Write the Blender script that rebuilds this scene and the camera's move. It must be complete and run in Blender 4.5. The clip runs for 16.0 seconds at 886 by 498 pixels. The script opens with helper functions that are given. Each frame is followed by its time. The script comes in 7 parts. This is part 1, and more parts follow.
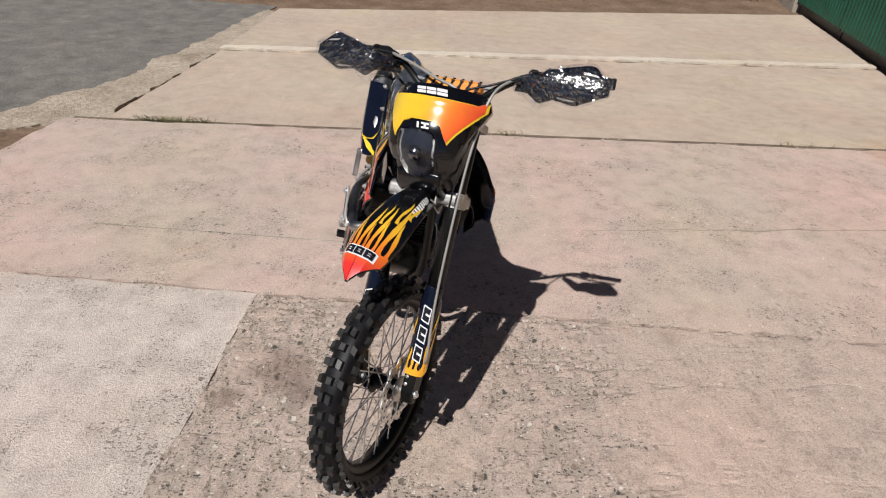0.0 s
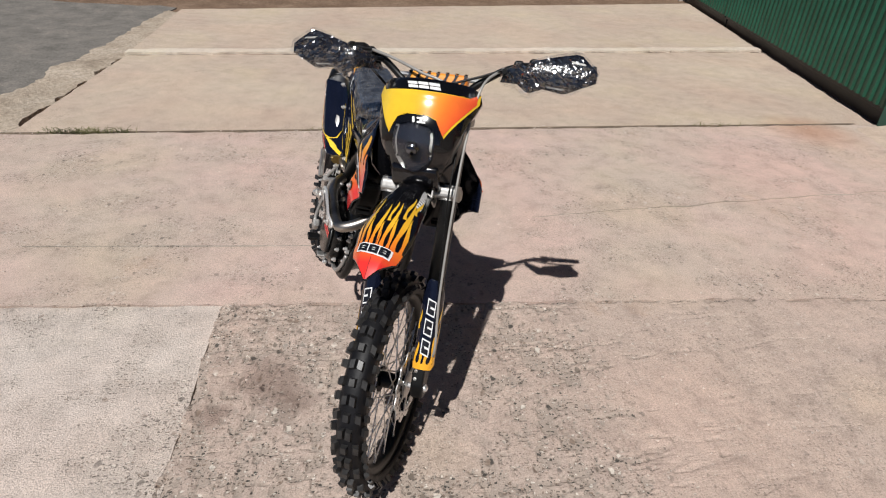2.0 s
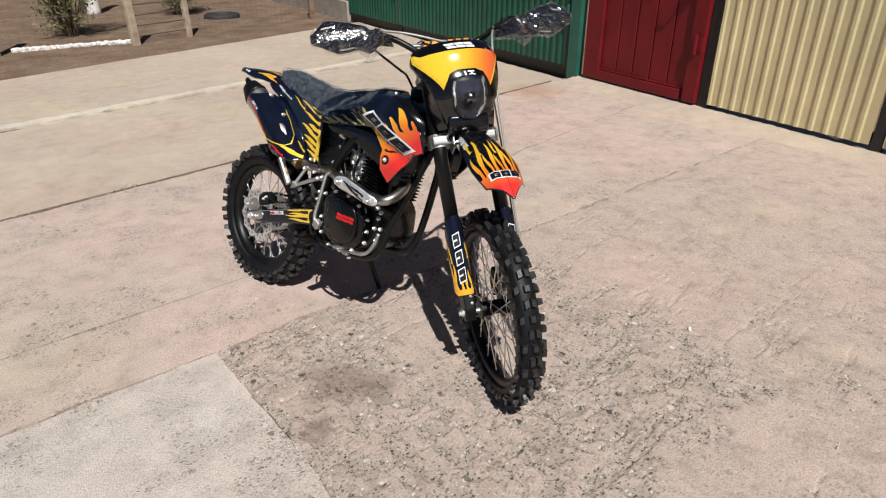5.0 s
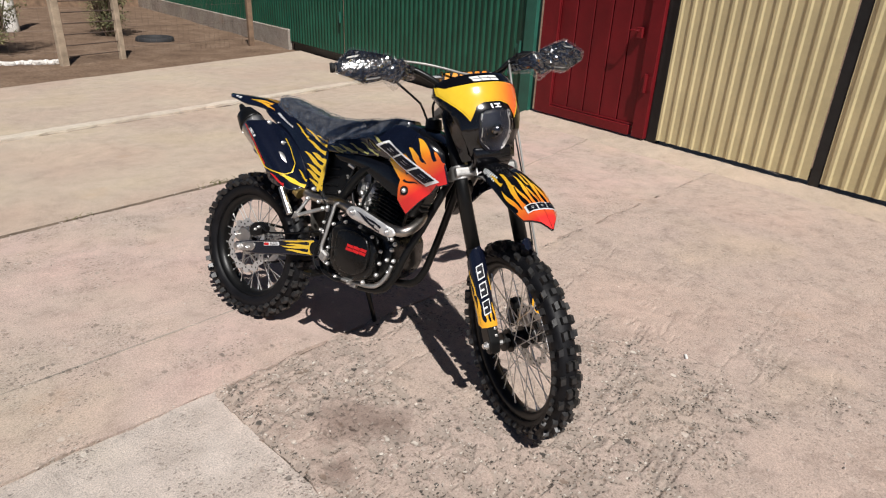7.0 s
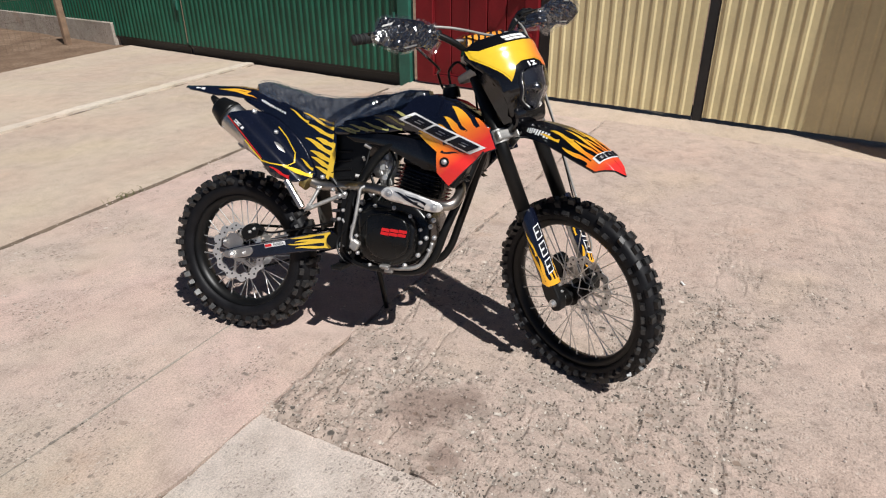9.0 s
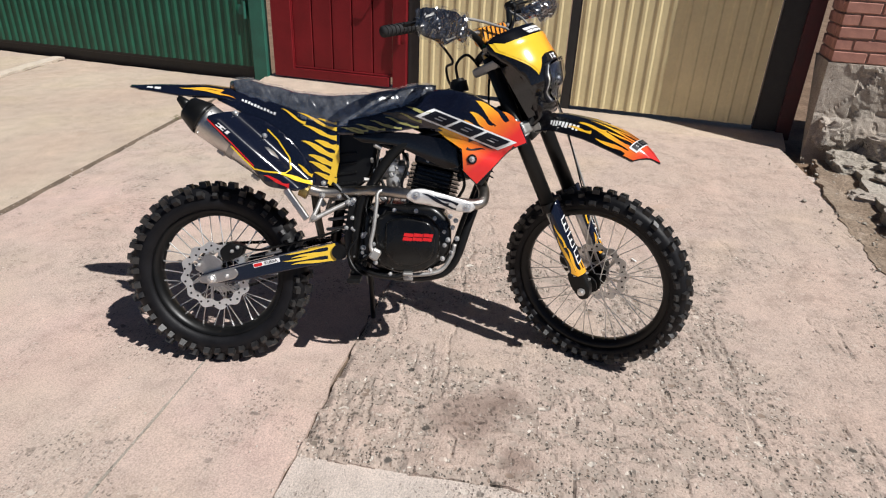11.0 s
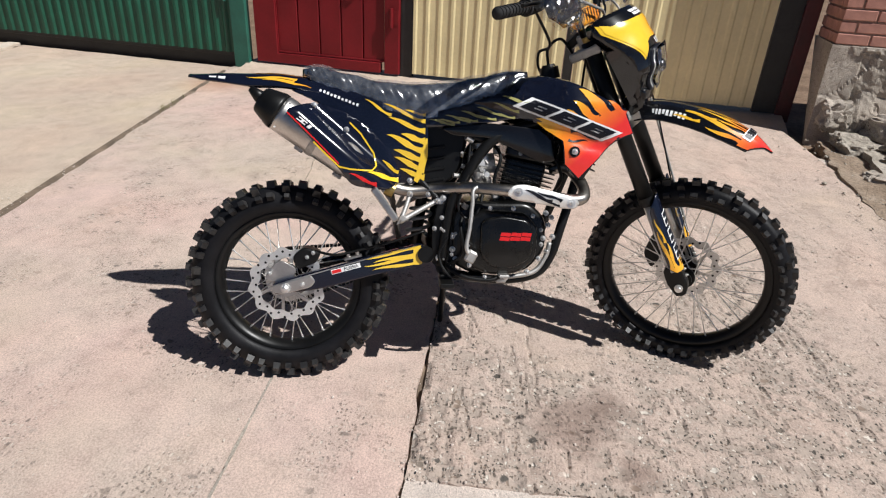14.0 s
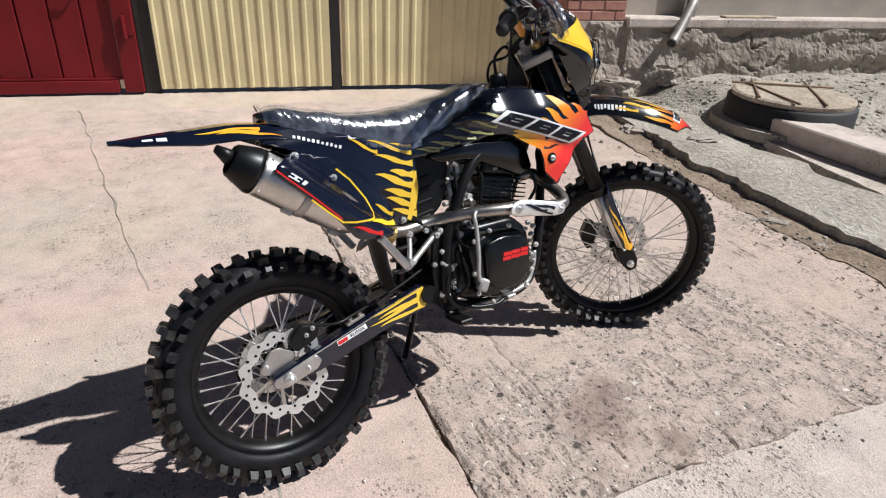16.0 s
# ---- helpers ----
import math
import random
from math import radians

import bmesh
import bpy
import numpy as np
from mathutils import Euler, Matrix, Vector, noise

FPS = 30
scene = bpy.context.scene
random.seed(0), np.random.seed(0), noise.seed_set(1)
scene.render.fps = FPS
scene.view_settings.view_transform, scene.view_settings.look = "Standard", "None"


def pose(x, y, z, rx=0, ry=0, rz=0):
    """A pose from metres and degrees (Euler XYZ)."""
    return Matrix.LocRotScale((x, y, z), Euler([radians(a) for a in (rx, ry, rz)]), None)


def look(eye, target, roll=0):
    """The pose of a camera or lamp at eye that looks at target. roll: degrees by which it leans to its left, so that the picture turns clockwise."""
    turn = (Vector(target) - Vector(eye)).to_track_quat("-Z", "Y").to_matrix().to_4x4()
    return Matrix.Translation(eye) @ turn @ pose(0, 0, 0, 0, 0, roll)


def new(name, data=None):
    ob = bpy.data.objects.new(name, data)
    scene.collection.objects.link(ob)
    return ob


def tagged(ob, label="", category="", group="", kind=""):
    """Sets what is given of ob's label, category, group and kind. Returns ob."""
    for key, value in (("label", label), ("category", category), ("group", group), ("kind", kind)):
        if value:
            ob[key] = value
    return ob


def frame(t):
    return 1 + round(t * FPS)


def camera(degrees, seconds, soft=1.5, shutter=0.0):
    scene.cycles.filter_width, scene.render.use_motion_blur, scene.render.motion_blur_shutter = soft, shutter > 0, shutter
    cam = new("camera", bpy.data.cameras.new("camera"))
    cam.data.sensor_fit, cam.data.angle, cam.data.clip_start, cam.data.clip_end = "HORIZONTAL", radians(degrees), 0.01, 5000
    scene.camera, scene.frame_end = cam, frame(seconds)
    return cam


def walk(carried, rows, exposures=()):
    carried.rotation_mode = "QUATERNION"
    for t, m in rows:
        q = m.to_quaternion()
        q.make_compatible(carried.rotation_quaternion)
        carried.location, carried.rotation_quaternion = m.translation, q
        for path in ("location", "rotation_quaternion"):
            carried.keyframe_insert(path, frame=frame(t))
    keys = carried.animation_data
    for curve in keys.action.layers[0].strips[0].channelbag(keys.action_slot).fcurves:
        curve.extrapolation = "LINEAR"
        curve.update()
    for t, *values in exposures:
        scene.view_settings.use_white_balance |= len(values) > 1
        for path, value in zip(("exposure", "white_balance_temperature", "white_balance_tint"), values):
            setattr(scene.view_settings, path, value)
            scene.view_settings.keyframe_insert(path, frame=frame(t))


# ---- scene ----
cam = camera(71.0, 16.0, 1.15)
PATH = [
    (0, (0.279, 0.096, 1.794), (0.18, 1.796, 0.745), 3.3),
    (0.5, (0.274, 0.091, 1.798), (0.186, 1.792, 0.75), 3.1),
    (1, (0.273, 0.09, 1.798), (0.186, 1.788, 0.745), 3.4),
    (1.5, (0.228, 0.073, 1.786), (0.208, 1.763, 0.716), 5.5),
    (2, (0.004, 0.072, 1.779), (0.192, 1.768, 0.736), 3.8),
    (2.5, (-0.187, 0.172, 1.694), (0.079, 1.854, 0.644), 2.5),
    (3, (-0.391, 0.276, 1.66), (0.065, 1.938, 0.645), 2.4),
    (3.5, (-0.703, 0.274, 1.606), (0.113, 1.871, 0.721), 0.1),
    (4, (-0.928, 0.173, 1.585), (0.049, 1.671, 0.689), 1.6),
    (4.2, (-1.022, 0.108, 1.586), (-0.054, 1.586, 0.65), 0.3),
    (6.3, (-1.491, 0.305, 1.581), (-0.177, 1.575, 0.767), 1.6),
    (6.5, (-1.509, 0.315, 1.586), (-0.184, 1.57, 0.768), 1.7),
    (7, (-1.539, 0.412, 1.574), (-0.242, 1.692, 0.75), 2.6),
    (7.5, (-1.571, 0.618, 1.528), (-0.193, 1.803, 0.694), 2.5),
    (8, (-1.724, 0.805, 1.53), (-0.255, 1.878, 0.698), 3.8),
    (8.5, (-1.919, 0.976, 1.538), (-0.387, 1.888, 0.633), 0.9),
    (8.7, (-1.934, 0.978, 1.522), (-0.388, 1.888, 0.638), 0.0),
    (11, (-2.114, 1.754, 1.484), (-0.35, 2.074, 0.597), 2.4),
    (11.5, (-2.131, 1.794, 1.484), (-0.359, 2.082, 0.603), 2.8),
    (12, (-2.133, 1.789, 1.488), (-0.361, 2.082, 0.608), 2.8),
    (12.5, (-2.117, 1.779, 1.479), (-0.349, 2.082, 0.594), 2.7),
    (13, (-2.168, 1.879, 1.482), (-0.379, 2.097, 0.613), 3.2),
    (13.5, (-2.126, 2.002, 1.457), (-0.379, 2.29, 0.526), 2.9),
    (14, (-2.028, 2.252, 1.44), (-0.261, 2.416, 0.517), 3.0),
    (14.5, (-2.05, 2.487, 1.451), (-0.257, 2.501, 0.566), 3.0),
    (15, (-2.033, 2.766, 1.468), (-0.271, 2.538, 0.549), 0.1),
    (15.5, (-1.841, 2.93, 1.455), (-0.115, 2.518, 0.534), 0.7),
    (16, (-1.714, 3.086, 1.462), (-0.085, 2.379, 0.543), 2.7),
]
EXPOSURES = [(0.0, -0.12, 6500, 10), (1.5, -0.10, 6480, 9.5), (2.5, -0.11, 6450, 9), (3.5, -0.10, 6380, 6.5), (4.2, 0.02, 6350, 6), (6.5, -0.04, 6560, 10), (8.5, 0.03, 6460, 9),
             (11.0, 0.12, 6420, 9), (13.0, 0.13, 6420, 9), (14.5, 0.17, 6280, 8), (16.0, 0.22, 6160, 8)]
walk(cam, [(t, look(eye, target, roll)) for t, eye, target, roll in PATH], EXPOSURES)

# ---- world, sun, exposure ----
SUN_FROM = Vector((-0.415, -0.908, 1.318)).normalized()
world = bpy.data.worlds.new("sky")
scene.world = world
world.use_nodes = True
wn = world.node_tree.nodes
sky = wn.new("ShaderNodeTexSky")
sky.sky_type = "NISHITA"
sky.sun_disc = False
sky.sun_elevation = radians(52.8)
sky.sun_rotation = radians(204.6)
sky.air_density, sky.dust_density = 0.35, 0.3
world.node_tree.links.new(sky.outputs["Color"], wn["Background"].inputs["Color"])
wn["Background"].inputs["Strength"].default_value = 0.05
sun = new("sun", bpy.data.lights.new("sun", "SUN"))
sun.data.energy, sun.data.angle, sun.data.color = 5.0, radians(0.6), (1.0, 0.972, 0.945)
sun.matrix_world = look(SUN_FROM * 30, (0, 0, 0))


# ---- materials ----
def nodes_of(name):
    m = bpy.data.materials.new(name)
    m.use_nodes = True
    return m, m.node_tree.nodes, m.node_tree.links, m.node_tree.nodes["Principled BSDF"]


def ramp(nd, stops, mode="LINEAR"):
    r = nd.new("ShaderNodeValToRGB")
    r.color_ramp.interpolation = mode
    while len(r.color_ramp.elements) < len(stops):
        r.color_ramp.elements.new(0.5)
    for e, (p, c) in zip(r.color_ramp.elements, stops):
        e.position, e.color = p, (*c, 1)
    return r


def noise_tex(nd, lk, co, scale, detail=5, rough=0.55):
    n = nd.new("ShaderNodeTexNoise")
    n.inputs["Scale"].default_value, n.inputs["Detail"].default_value, n.inputs["Roughness"].default_value = scale, detail, rough
    lk.new(co, n.inputs["Vector"])
    return n


def mix(nd, lk, fac, a, b, kind="MIX"):
    m = nd.new("ShaderNodeMix")
    m.data_type, m.blend_type = "RGBA", kind
    for sock, val in ((m.inputs[0], fac), (m.inputs[6], a), (m.inputs[7], b)):
        if hasattr(val, "node"):
            lk.new(val, sock)
        elif isinstance(val, (int, float)):
            sock.default_value = val
        else:
            sock.default_value = (*val, 1)
    return m.outputs[2]


def bump(nd, lk, bs, height, strength, dist=0.01):
    b = nd.new("ShaderNodeBump")
    b.inputs["Strength"].default_value, b.inputs["Distance"].default_value = strength, dist
    lk.new(height, b.inputs["Height"])
    lk.new(b.outputs["Normal"], bs.inputs["Normal"])


def paint(name, col, rough=0.5, metal=0.0, var=0.15, scale=6, fine=60, bump_s=0.1, coat=0.0, rvar=0.15, col2=None):
    """A surface with broad and fine variation of colour, gloss and relief."""
    m, nd, lk, bs = nodes_of(name)
    co = nd.new("ShaderNodeTexCoord").outputs["Object"]
    n1, n2 = noise_tex(nd, lk, co, scale), noise_tex(nd, lk, co, fine, 3)
    lo, hi = [c * (1 - var) for c in col], [min(1, c * (1 + var)) for c in (col2 or col)]
    r1 = ramp(nd, [(0.3, lo), (0.7, hi)])
    lk.new(n1.outputs["Fac"], r1.inputs["Fac"])
    r2 = ramp(nd, [(0.3, (1 - var * 0.7,) * 3), (0.7, (1, 1, 1))])
    lk.new(n2.outputs["Fac"], r2.inputs["Fac"])
    lk.new(mix(nd, lk, 1.0, r1.outputs["Color"], r2.outputs["Color"], "MULTIPLY"), bs.inputs["Base Color"])
    mr = nd.new("ShaderNodeMapRange")
    mr.inputs["To Min"].default_value, mr.inputs["To Max"].default_value = max(0.02, rough - rvar), min(1, rough + rvar)
    lk.new(n1.outputs["Fac"], mr.inputs["Value"])
    lk.new(mr.outputs["Result"], bs.inputs["Roughness"])
    bs.inputs["Metallic"].default_value = metal
    bs.inputs["Coat Weight"].default_value, bs.inputs["Coat Roughness"].default_value = coat, 0.06
    if bump_s:
        bump(nd, lk, bs, n2.outputs["Fac"], bump_s, 0.002)
    return m


def factor(nd, lk, col):
    s = nd.new("ShaderNodeSeparateColor")
    lk.new(col, s.inputs["Color"])
    return s.outputs[0]


def chips(nd, lk, co, scale, share, stretch=(1.0, 1.0, 1.0)):
    """Small irregular stones: a mask, and a random value for each stone."""
    mp = nd.new("ShaderNodeMapping")
    mp.inputs["Scale"].default_value = stretch
    lk.new(co, mp.inputs["Vector"])
    warp = mix(nd, lk, 0.022, mp.outputs["Vector"], noise_tex(nd, lk, co, 46, 2).outputs["Color"])
    vo = nd.new("ShaderNodeTexVoronoi")
    vo.inputs["Scale"].default_value = scale
    lk.new(warp, vo.inputs["Vector"])
    core = ramp(nd, [(0.26, (1, 1, 1)), (0.40, (0, 0, 0))])
    lk.new(vo.outputs["Distance"], core.inputs["Fac"])
    hue = nd.new("ShaderNodeSeparateColor")
    lk.new(vo.outputs["Color"], hue.inputs["Color"])
    some = ramp(nd, [(0.0, (0, 0, 0)), (1 - share, (1, 1, 1))], "CONSTANT")
    lk.new(hue.outputs[1], some.inputs["Fac"])
    return mix(nd, lk, 1.0, core.outputs["Color"], some.outputs["Color"], "MULTIPLY"), hue.outputs[0]


def concrete(name, base, tint, chip=0.5, groove=0.0, stain=(0.20, 0.155, 0.125), spots=(), wear=False, rusty=(), relief=0.016):
    """Old yard concrete: broad tints, worn zones with exposed dark and light stones, pits, stains, fine grit."""
    m, nd, lk, bs = nodes_of(name)
    co = nd.new("ShaderNodeTexCoord").outputs["Object"]
    broad = noise_tex(nd, lk, co, 0.8, 5, 0.6)
    r0 = ramp(nd, [(0.38, base), (0.62, tint)])
    lk.new(broad.outputs["Fac"], r0.inputs["Fac"])
    warm = noise_tex(nd, lk, co, 0.9, 3, 0.5)
    rw = ramp(nd, [(0.36, (1.03, 0.99, 0.975)), (0.52, (1, 1, 1)), (0.66, (1.02, 1.02, 0.96))])
    lk.new(warm.outputs["Fac"], rw.inputs["Fac"])
    mid = noise_tex(nd, lk, co, 7.0, 9, 0.7)
    lo = 0.86 - 0.20 * min(1, chip)
    r1 = ramp(nd, [(0.28, (lo, lo - 0.01, lo - 0.02)), (0.48, (0.97, 0.97, 0.97)), (0.75, (1.14, 1.13, 1.12))])
    lk.new(mid.outputs["Fac"], r1.inputs["Fac"])
    col = mix(nd, lk, 1.0, mix(nd, lk, 1.0, r0.outputs["Color"], rw.outputs["Color"], "MULTIPLY"), r1.outputs["Color"], "MULTIPLY")
    fine = noise_tex(nd, lk, co, 150, 4, 0.75)
    r2 = ramp(nd, [(0.3, (0.64, 0.64, 0.64)), (0.62, (1.14, 1.14, 1.14))])
    lk.new(fine.outputs["Fac"], r2.inputs["Fac"])
    col = mix(nd, lk, 1.0, col, r2.outputs["Color"], "MULTIPLY")
    zone = noise_tex(nd, lk, co, 2.1, 7, 0.72)
    rz = ramp(nd, [(0.55 - 0.16 * chip, (0.03, 0.03, 0.03)), (0.64 - 0.12 * chip, (1, 1, 1))])
    lk.new(zone.outputs["Fac"], rz.inputs["Fac"])
    bare = rz.outputs["Color"]
    if wear:
        # stones show where the top layer has broken away
        at = nd.new("ShaderNodeAttribute")
        at.attribute_name = "wear"
        ra = ramp(nd, [(0.05, (0.0, 0.0, 0.0)), (0.55, (1, 1, 1))])
        lk.new(at.outputs["Fac"], ra.inputs["Fac"])
        bare = mix(nd, lk, 1.0, ra.outputs["Color"], mix(nd, lk, 1.0, bare, (0.40, 0.40, 0.40), "MULTIPLY"), "ADD")
    height = mix(nd, lk, 0.5, mid.outputs["Fac"], fine.outputs["Fac"])
    # laid bare: the greyer matrix between the stones
    col = mix(nd, lk, factor(nd, lk, mix(nd, lk, 1.0, bare, (0.40 * chip,) * 3, "MULTIPLY")), col, (0.335, 0.29, 0.245))
    for scale, share, k, st in ((95, 0.62, 0.95, (1, 1, 1)), (52, 0.42, 0.9, (1.0, 1.5, 1)), (24, 0.17, 0.85, (1.3, 1, 1))):
        mask, val = chips(nd, lk, co, scale, share, st)
        f = factor(nd, lk, mix(nd, lk, 1.0, mix(nd, lk, 1.0, mask, bare, "MULTIPLY"), (k * min(1, chip + 0.25),) * 3, "MULTIPLY"))
        pick = ramp(nd, [(0.0, (0.090, 0.080, 0.070)), (0.24, (0.17, 0.14, 0.115)), (0.50, (0.25, 0.19, 0.15)), (0.70, (0.33, 0.29, 0.25)), (0.84, (0.62, 0.56, 0.49))], "CONSTANT")
        lk.new(val, pick.inputs["Fac"])
        col = mix(nd, lk, f, col, pick.outputs["Color"])
        height = mix(nd, lk, f, height, (0.15, 0.15, 0.15))
    if groove:
        # shallow runnels worn by water
        mp = nd.new("ShaderNodeMapping")
        mp.inputs["Scale"].default_value = (0.55, 4.2, 1)
        mp.inputs["Rotation"].default_value = (0, 0, radians(12))
        lk.new(co, mp.inputs["Vector"])
        gn = noise_tex(nd, lk, mp.outputs["Vector"], 1.6, 7, 0.62)
        rg = ramp(nd, [(0.484, (0, 0, 0)), (0.5, (groove,) * 3), (0.513, (0, 0, 0))])
        lk.new(gn.outputs["Fac"], rg.inputs["Fac"])
        gz = noise_tex(nd, lk, co, 1.1, 3, 0.5)
        rgz = ramp(nd, [(0.46, (0, 0, 0)), (0.57, (1, 1, 1))])
        lk.new(gz.outputs["Fac"], rgz.inputs["Fac"])
        fg = factor(nd, lk, mix(nd, lk, 1.0, rg.outputs["Color"], rgz.outputs["Color"], "MULTIPLY"))
        col = mix(nd, lk, fg, col, (0.17, 0.145, 0.12))
        height = mix(nd, lk, fg, height, (0, 0, 0))
        brush = nd.new("ShaderNodeMapping")
        brush.inputs["Scale"].default_value = (6, 130, 1)
        brush.inputs["Rotation"].default_value = (0, 0, radians(82))
        lk.new(co, brush.inputs["Vector"])
        bn = noise_tex(nd, lk, brush.outputs["Vector"], 1.0, 3, 0.6)
        height = mix(nd, lk, 0.22, height, bn.outputs["Fac"])
    dz = noise_tex(nd, lk, co, 1.9, 8, 0.72)
    rd = ramp(nd, [(0.60, (0, 0, 0)), (0.78, (0.25 + 0.35 * min(1, chip),) * 3)])
    lk.new(dz.outputs["Fac"], rd.inputs["Fac"])
    col = mix(nd, lk, factor(nd, lk, rd.outputs["Color"]), col, stain)
    # old oil spots
    for x, y, r in spots:
        ds = nd.new("ShaderNodeVectorMath")
        ds.operation = "DISTANCE"
        lk.new(mix(nd, lk, 0.16, co, noise_tex(nd, lk, co, 9, 6, 0.7).outputs["Color"]), ds.inputs[0])
        ds.inputs[1].default_value = (x * 0.84 + 0.08, y * 0.84 + 0.08, 0.08 + 0.014)
        rs = ramp(nd, [(0.0, (0.62, 0.62, 0.62)), (r * 0.55, (0.45, 0.45, 0.45)), (r, (0, 0, 0))])
        lk.new(ds.outputs["Value"], rs.inputs["Fac"])
        col = mix(nd, lk, factor(nd, lk, rs.outputs["Color"]), col, (0.155, 0.105, 0.085))
    for x, y, r in rusty:
        ds = nd.new("ShaderNodeVectorMath")
        ds.operation = "DISTANCE"
        lk.new(mix(nd, lk, 0.16, co, noise_tex(nd, lk, co, 5, 6, 0.7).outputs["Color"]), ds.inputs[0])
        ds.inputs[1].default_value = (x * 0.84 + 0.08, y * 0.84 + 0.08, 0.08)
        rs = ramp(nd, [(0.0, (0.55, 0.55, 0.55)), (r * 0.4, (0.38, 0.38, 0.38)), (r, (0, 0, 0))])
        lk.new(ds.outputs["Value"], rs.inputs["Fac"])
        col = mix(nd, lk, factor(nd, lk, rs.outputs["Color"]), col, (0.40, 0.19, 0.11))
    rust = noise_tex(nd, lk, co, 1.3, 6, 0.66)
    rr = ramp(nd, [(0.62, (0, 0, 0)), (0.74, (0.35, 0.35, 0.35))])
    lk.new(rust.outputs["Fac"], rr.inputs["Fac"])
    col = mix(nd, lk, factor(nd, lk, rr.outputs["Color"]), col, (0.44, 0.27, 0.16))
    lk.new(col, bs.inputs["Base Color"])
    bs.inputs["Roughness"].default_value = 0.92
    bs.inputs["Specular IOR Level"].default_value = 0.2
    bump(nd, lk, bs, height, 0.75, relief)
    return m


def grit(name, cols, scale, rough=0.95, bs_s=0.6, dist=0.03):
    """Loose soil or stones: cells of several tints."""
    m, nd, lk, bs = nodes_of(name)
    co = nd.new("ShaderNodeTexCoord").outputs["Object"]
    n = noise_tex(nd, lk, co, scale * 0.08, 6, 0.65)
    n2 = noise_tex(nd, lk, co, scale, 4, 0.7)
    k = len(cols) - 1
    r = ramp(nd, [(0.28 + 0.44 * i / k, c) for i, c in enumerate(cols)])
    lk.new(n.outputs["Fac"], r.inputs["Fac"])
    r2 = ramp(nd, [(0.3, (0.55, 0.55, 0.55)), (0.65, (1.1, 1.1, 1.1))])
    lk.new(n2.outputs["Fac"], r2.inputs["Fac"])
    lk.new(mix(nd, lk, 1.0, r.outputs["Color"], r2.outputs["Color"], "MULTIPLY"), bs.inputs["Base Color"])
    bs.inputs["Roughness"].default_value = rough
    bs.inputs["Specular IOR Level"].default_value = 0.2
    bump(nd, lk, bs, n2.outputs["Fac"], bs_s, dist)
    return m


MAT_SLAB = concrete("concrete_tan", (0.555, 0.460, 0.365), (0.50, 0.40, 0.325), 0.12, rusty=((3.74, 5.02, 0.40),), relief=0.008)
MAT_SLAB_PINK = concrete("concrete_pink", (0.590, 0.445, 0.390), (0.530, 0.438, 0.368), 0.50, rusty=((3.74, 5.0, 0.40),), relief=0.008)
MAT_SLAB_WORN = concrete("concrete_worn", (0.565, 0.445, 0.378), (0.545, 0.428, 0.368), 1.1, wear=True, relief=0.010, spots=((-0.454, 1.938, 0.13), (-0.337, 1.833, 0.09), (-0.62, 1.75, 0.07)))
MAT_PATCH = concrete("concrete_pale", (0.68, 0.60, 0.54), (0.62, 0.53, 0.465), 0.55)
MAT_FILLING = concrete("mortar_pale", (0.72, 0.64, 0.54), (0.66, 0.57, 0.47), 0.15)
MAT_FOOTING = concrete("footing_concrete", (0.46, 0.41, 0.35), (0.33, 0.28, 0.23), 0.45)
MAT_FOUND = concrete("concrete_rough", (0.50, 0.445, 0.385), (0.38, 0.335, 0.285), 0.8)
MAT_ASPHALT = grit("asphalt", [(0.15, 0.14, 0.125), (0.21, 0.195, 0.175), (0.28, 0.25, 0.22)], 60, 0.9, 0.4, 0.01)
MAT_DIRT = grit("dirt", [(0.15, 0.098, 0.066), (0.225, 0.150, 0.102), (0.31, 0.22, 0.155)], 26)
MAT_SOIL = grit("washed_soil", [(0.22, 0.165, 0.12), (0.33, 0.25, 0.185), (0.45, 0.36, 0.28)], 40, 0.95, 0.8, 0.03)
MAT_SAND = grit("pale_sand", [(0.36, 0.29, 0.22), (0.50, 0.415, 0.325), (0.58, 0.50, 0.41)], 34, 0.95, 0.7, 0.03)
MAT_RUBBLE = grit("rubble", [(0.34, 0.30, 0.25), (0.47, 0.42, 0.355), (0.58, 0.525, 0.455)], 30, 0.95, 0.8, 0.04)
MAT_GRAVEL = grit("gravel", [(0.22, 0.22, 0.205), (0.32, 0.32, 0.30), (0.42, 0.42, 0.40)], 34, 0.95, 0.9, 0.04)
MAT_GREEN = paint("green_sheet_paint", (0.006, 0.075, 0.042), 0.42, 0, 0.22, 3, 40, 0.05)
MAT_GREENPOST = paint("green_post_paint", (0.02, 0.12, 0.085), 0.45, 0, 0.2, 5, 50, 0.08)
MAT_RED = paint("red_door_paint", (0.175, 0.009, 0.013), 0.50, 0, 0.2, 3, 45, 0.06)
MAT_YELLOW = paint("cream_sheet_paint", (0.70, 0.595, 0.335), 0.42, 0, 0.10, 2.5, 30, 0.04)
MAT_DARK = paint("dark_steel", (0.025, 0.024, 0.023), 0.5, 0.2, 0.3, 8, 60, 0.1)
MAT_MAROON = paint("maroon_steel", (0.06, 0.008, 0.010), 0.5, 0, 0.25, 6, 50, 0.1)
MAT_RUST = paint("rust_scrape", (0.35, 0.18, 0.12), 0.8, 0, 0.4, 14, 80, 0.2)
MAT_BRICK = paint("pink_brick", (0.44, 0.20, 0.155), 0.85, 0, 0.18, 9, 120, 0.5, col2=(0.50, 0.25, 0.19))
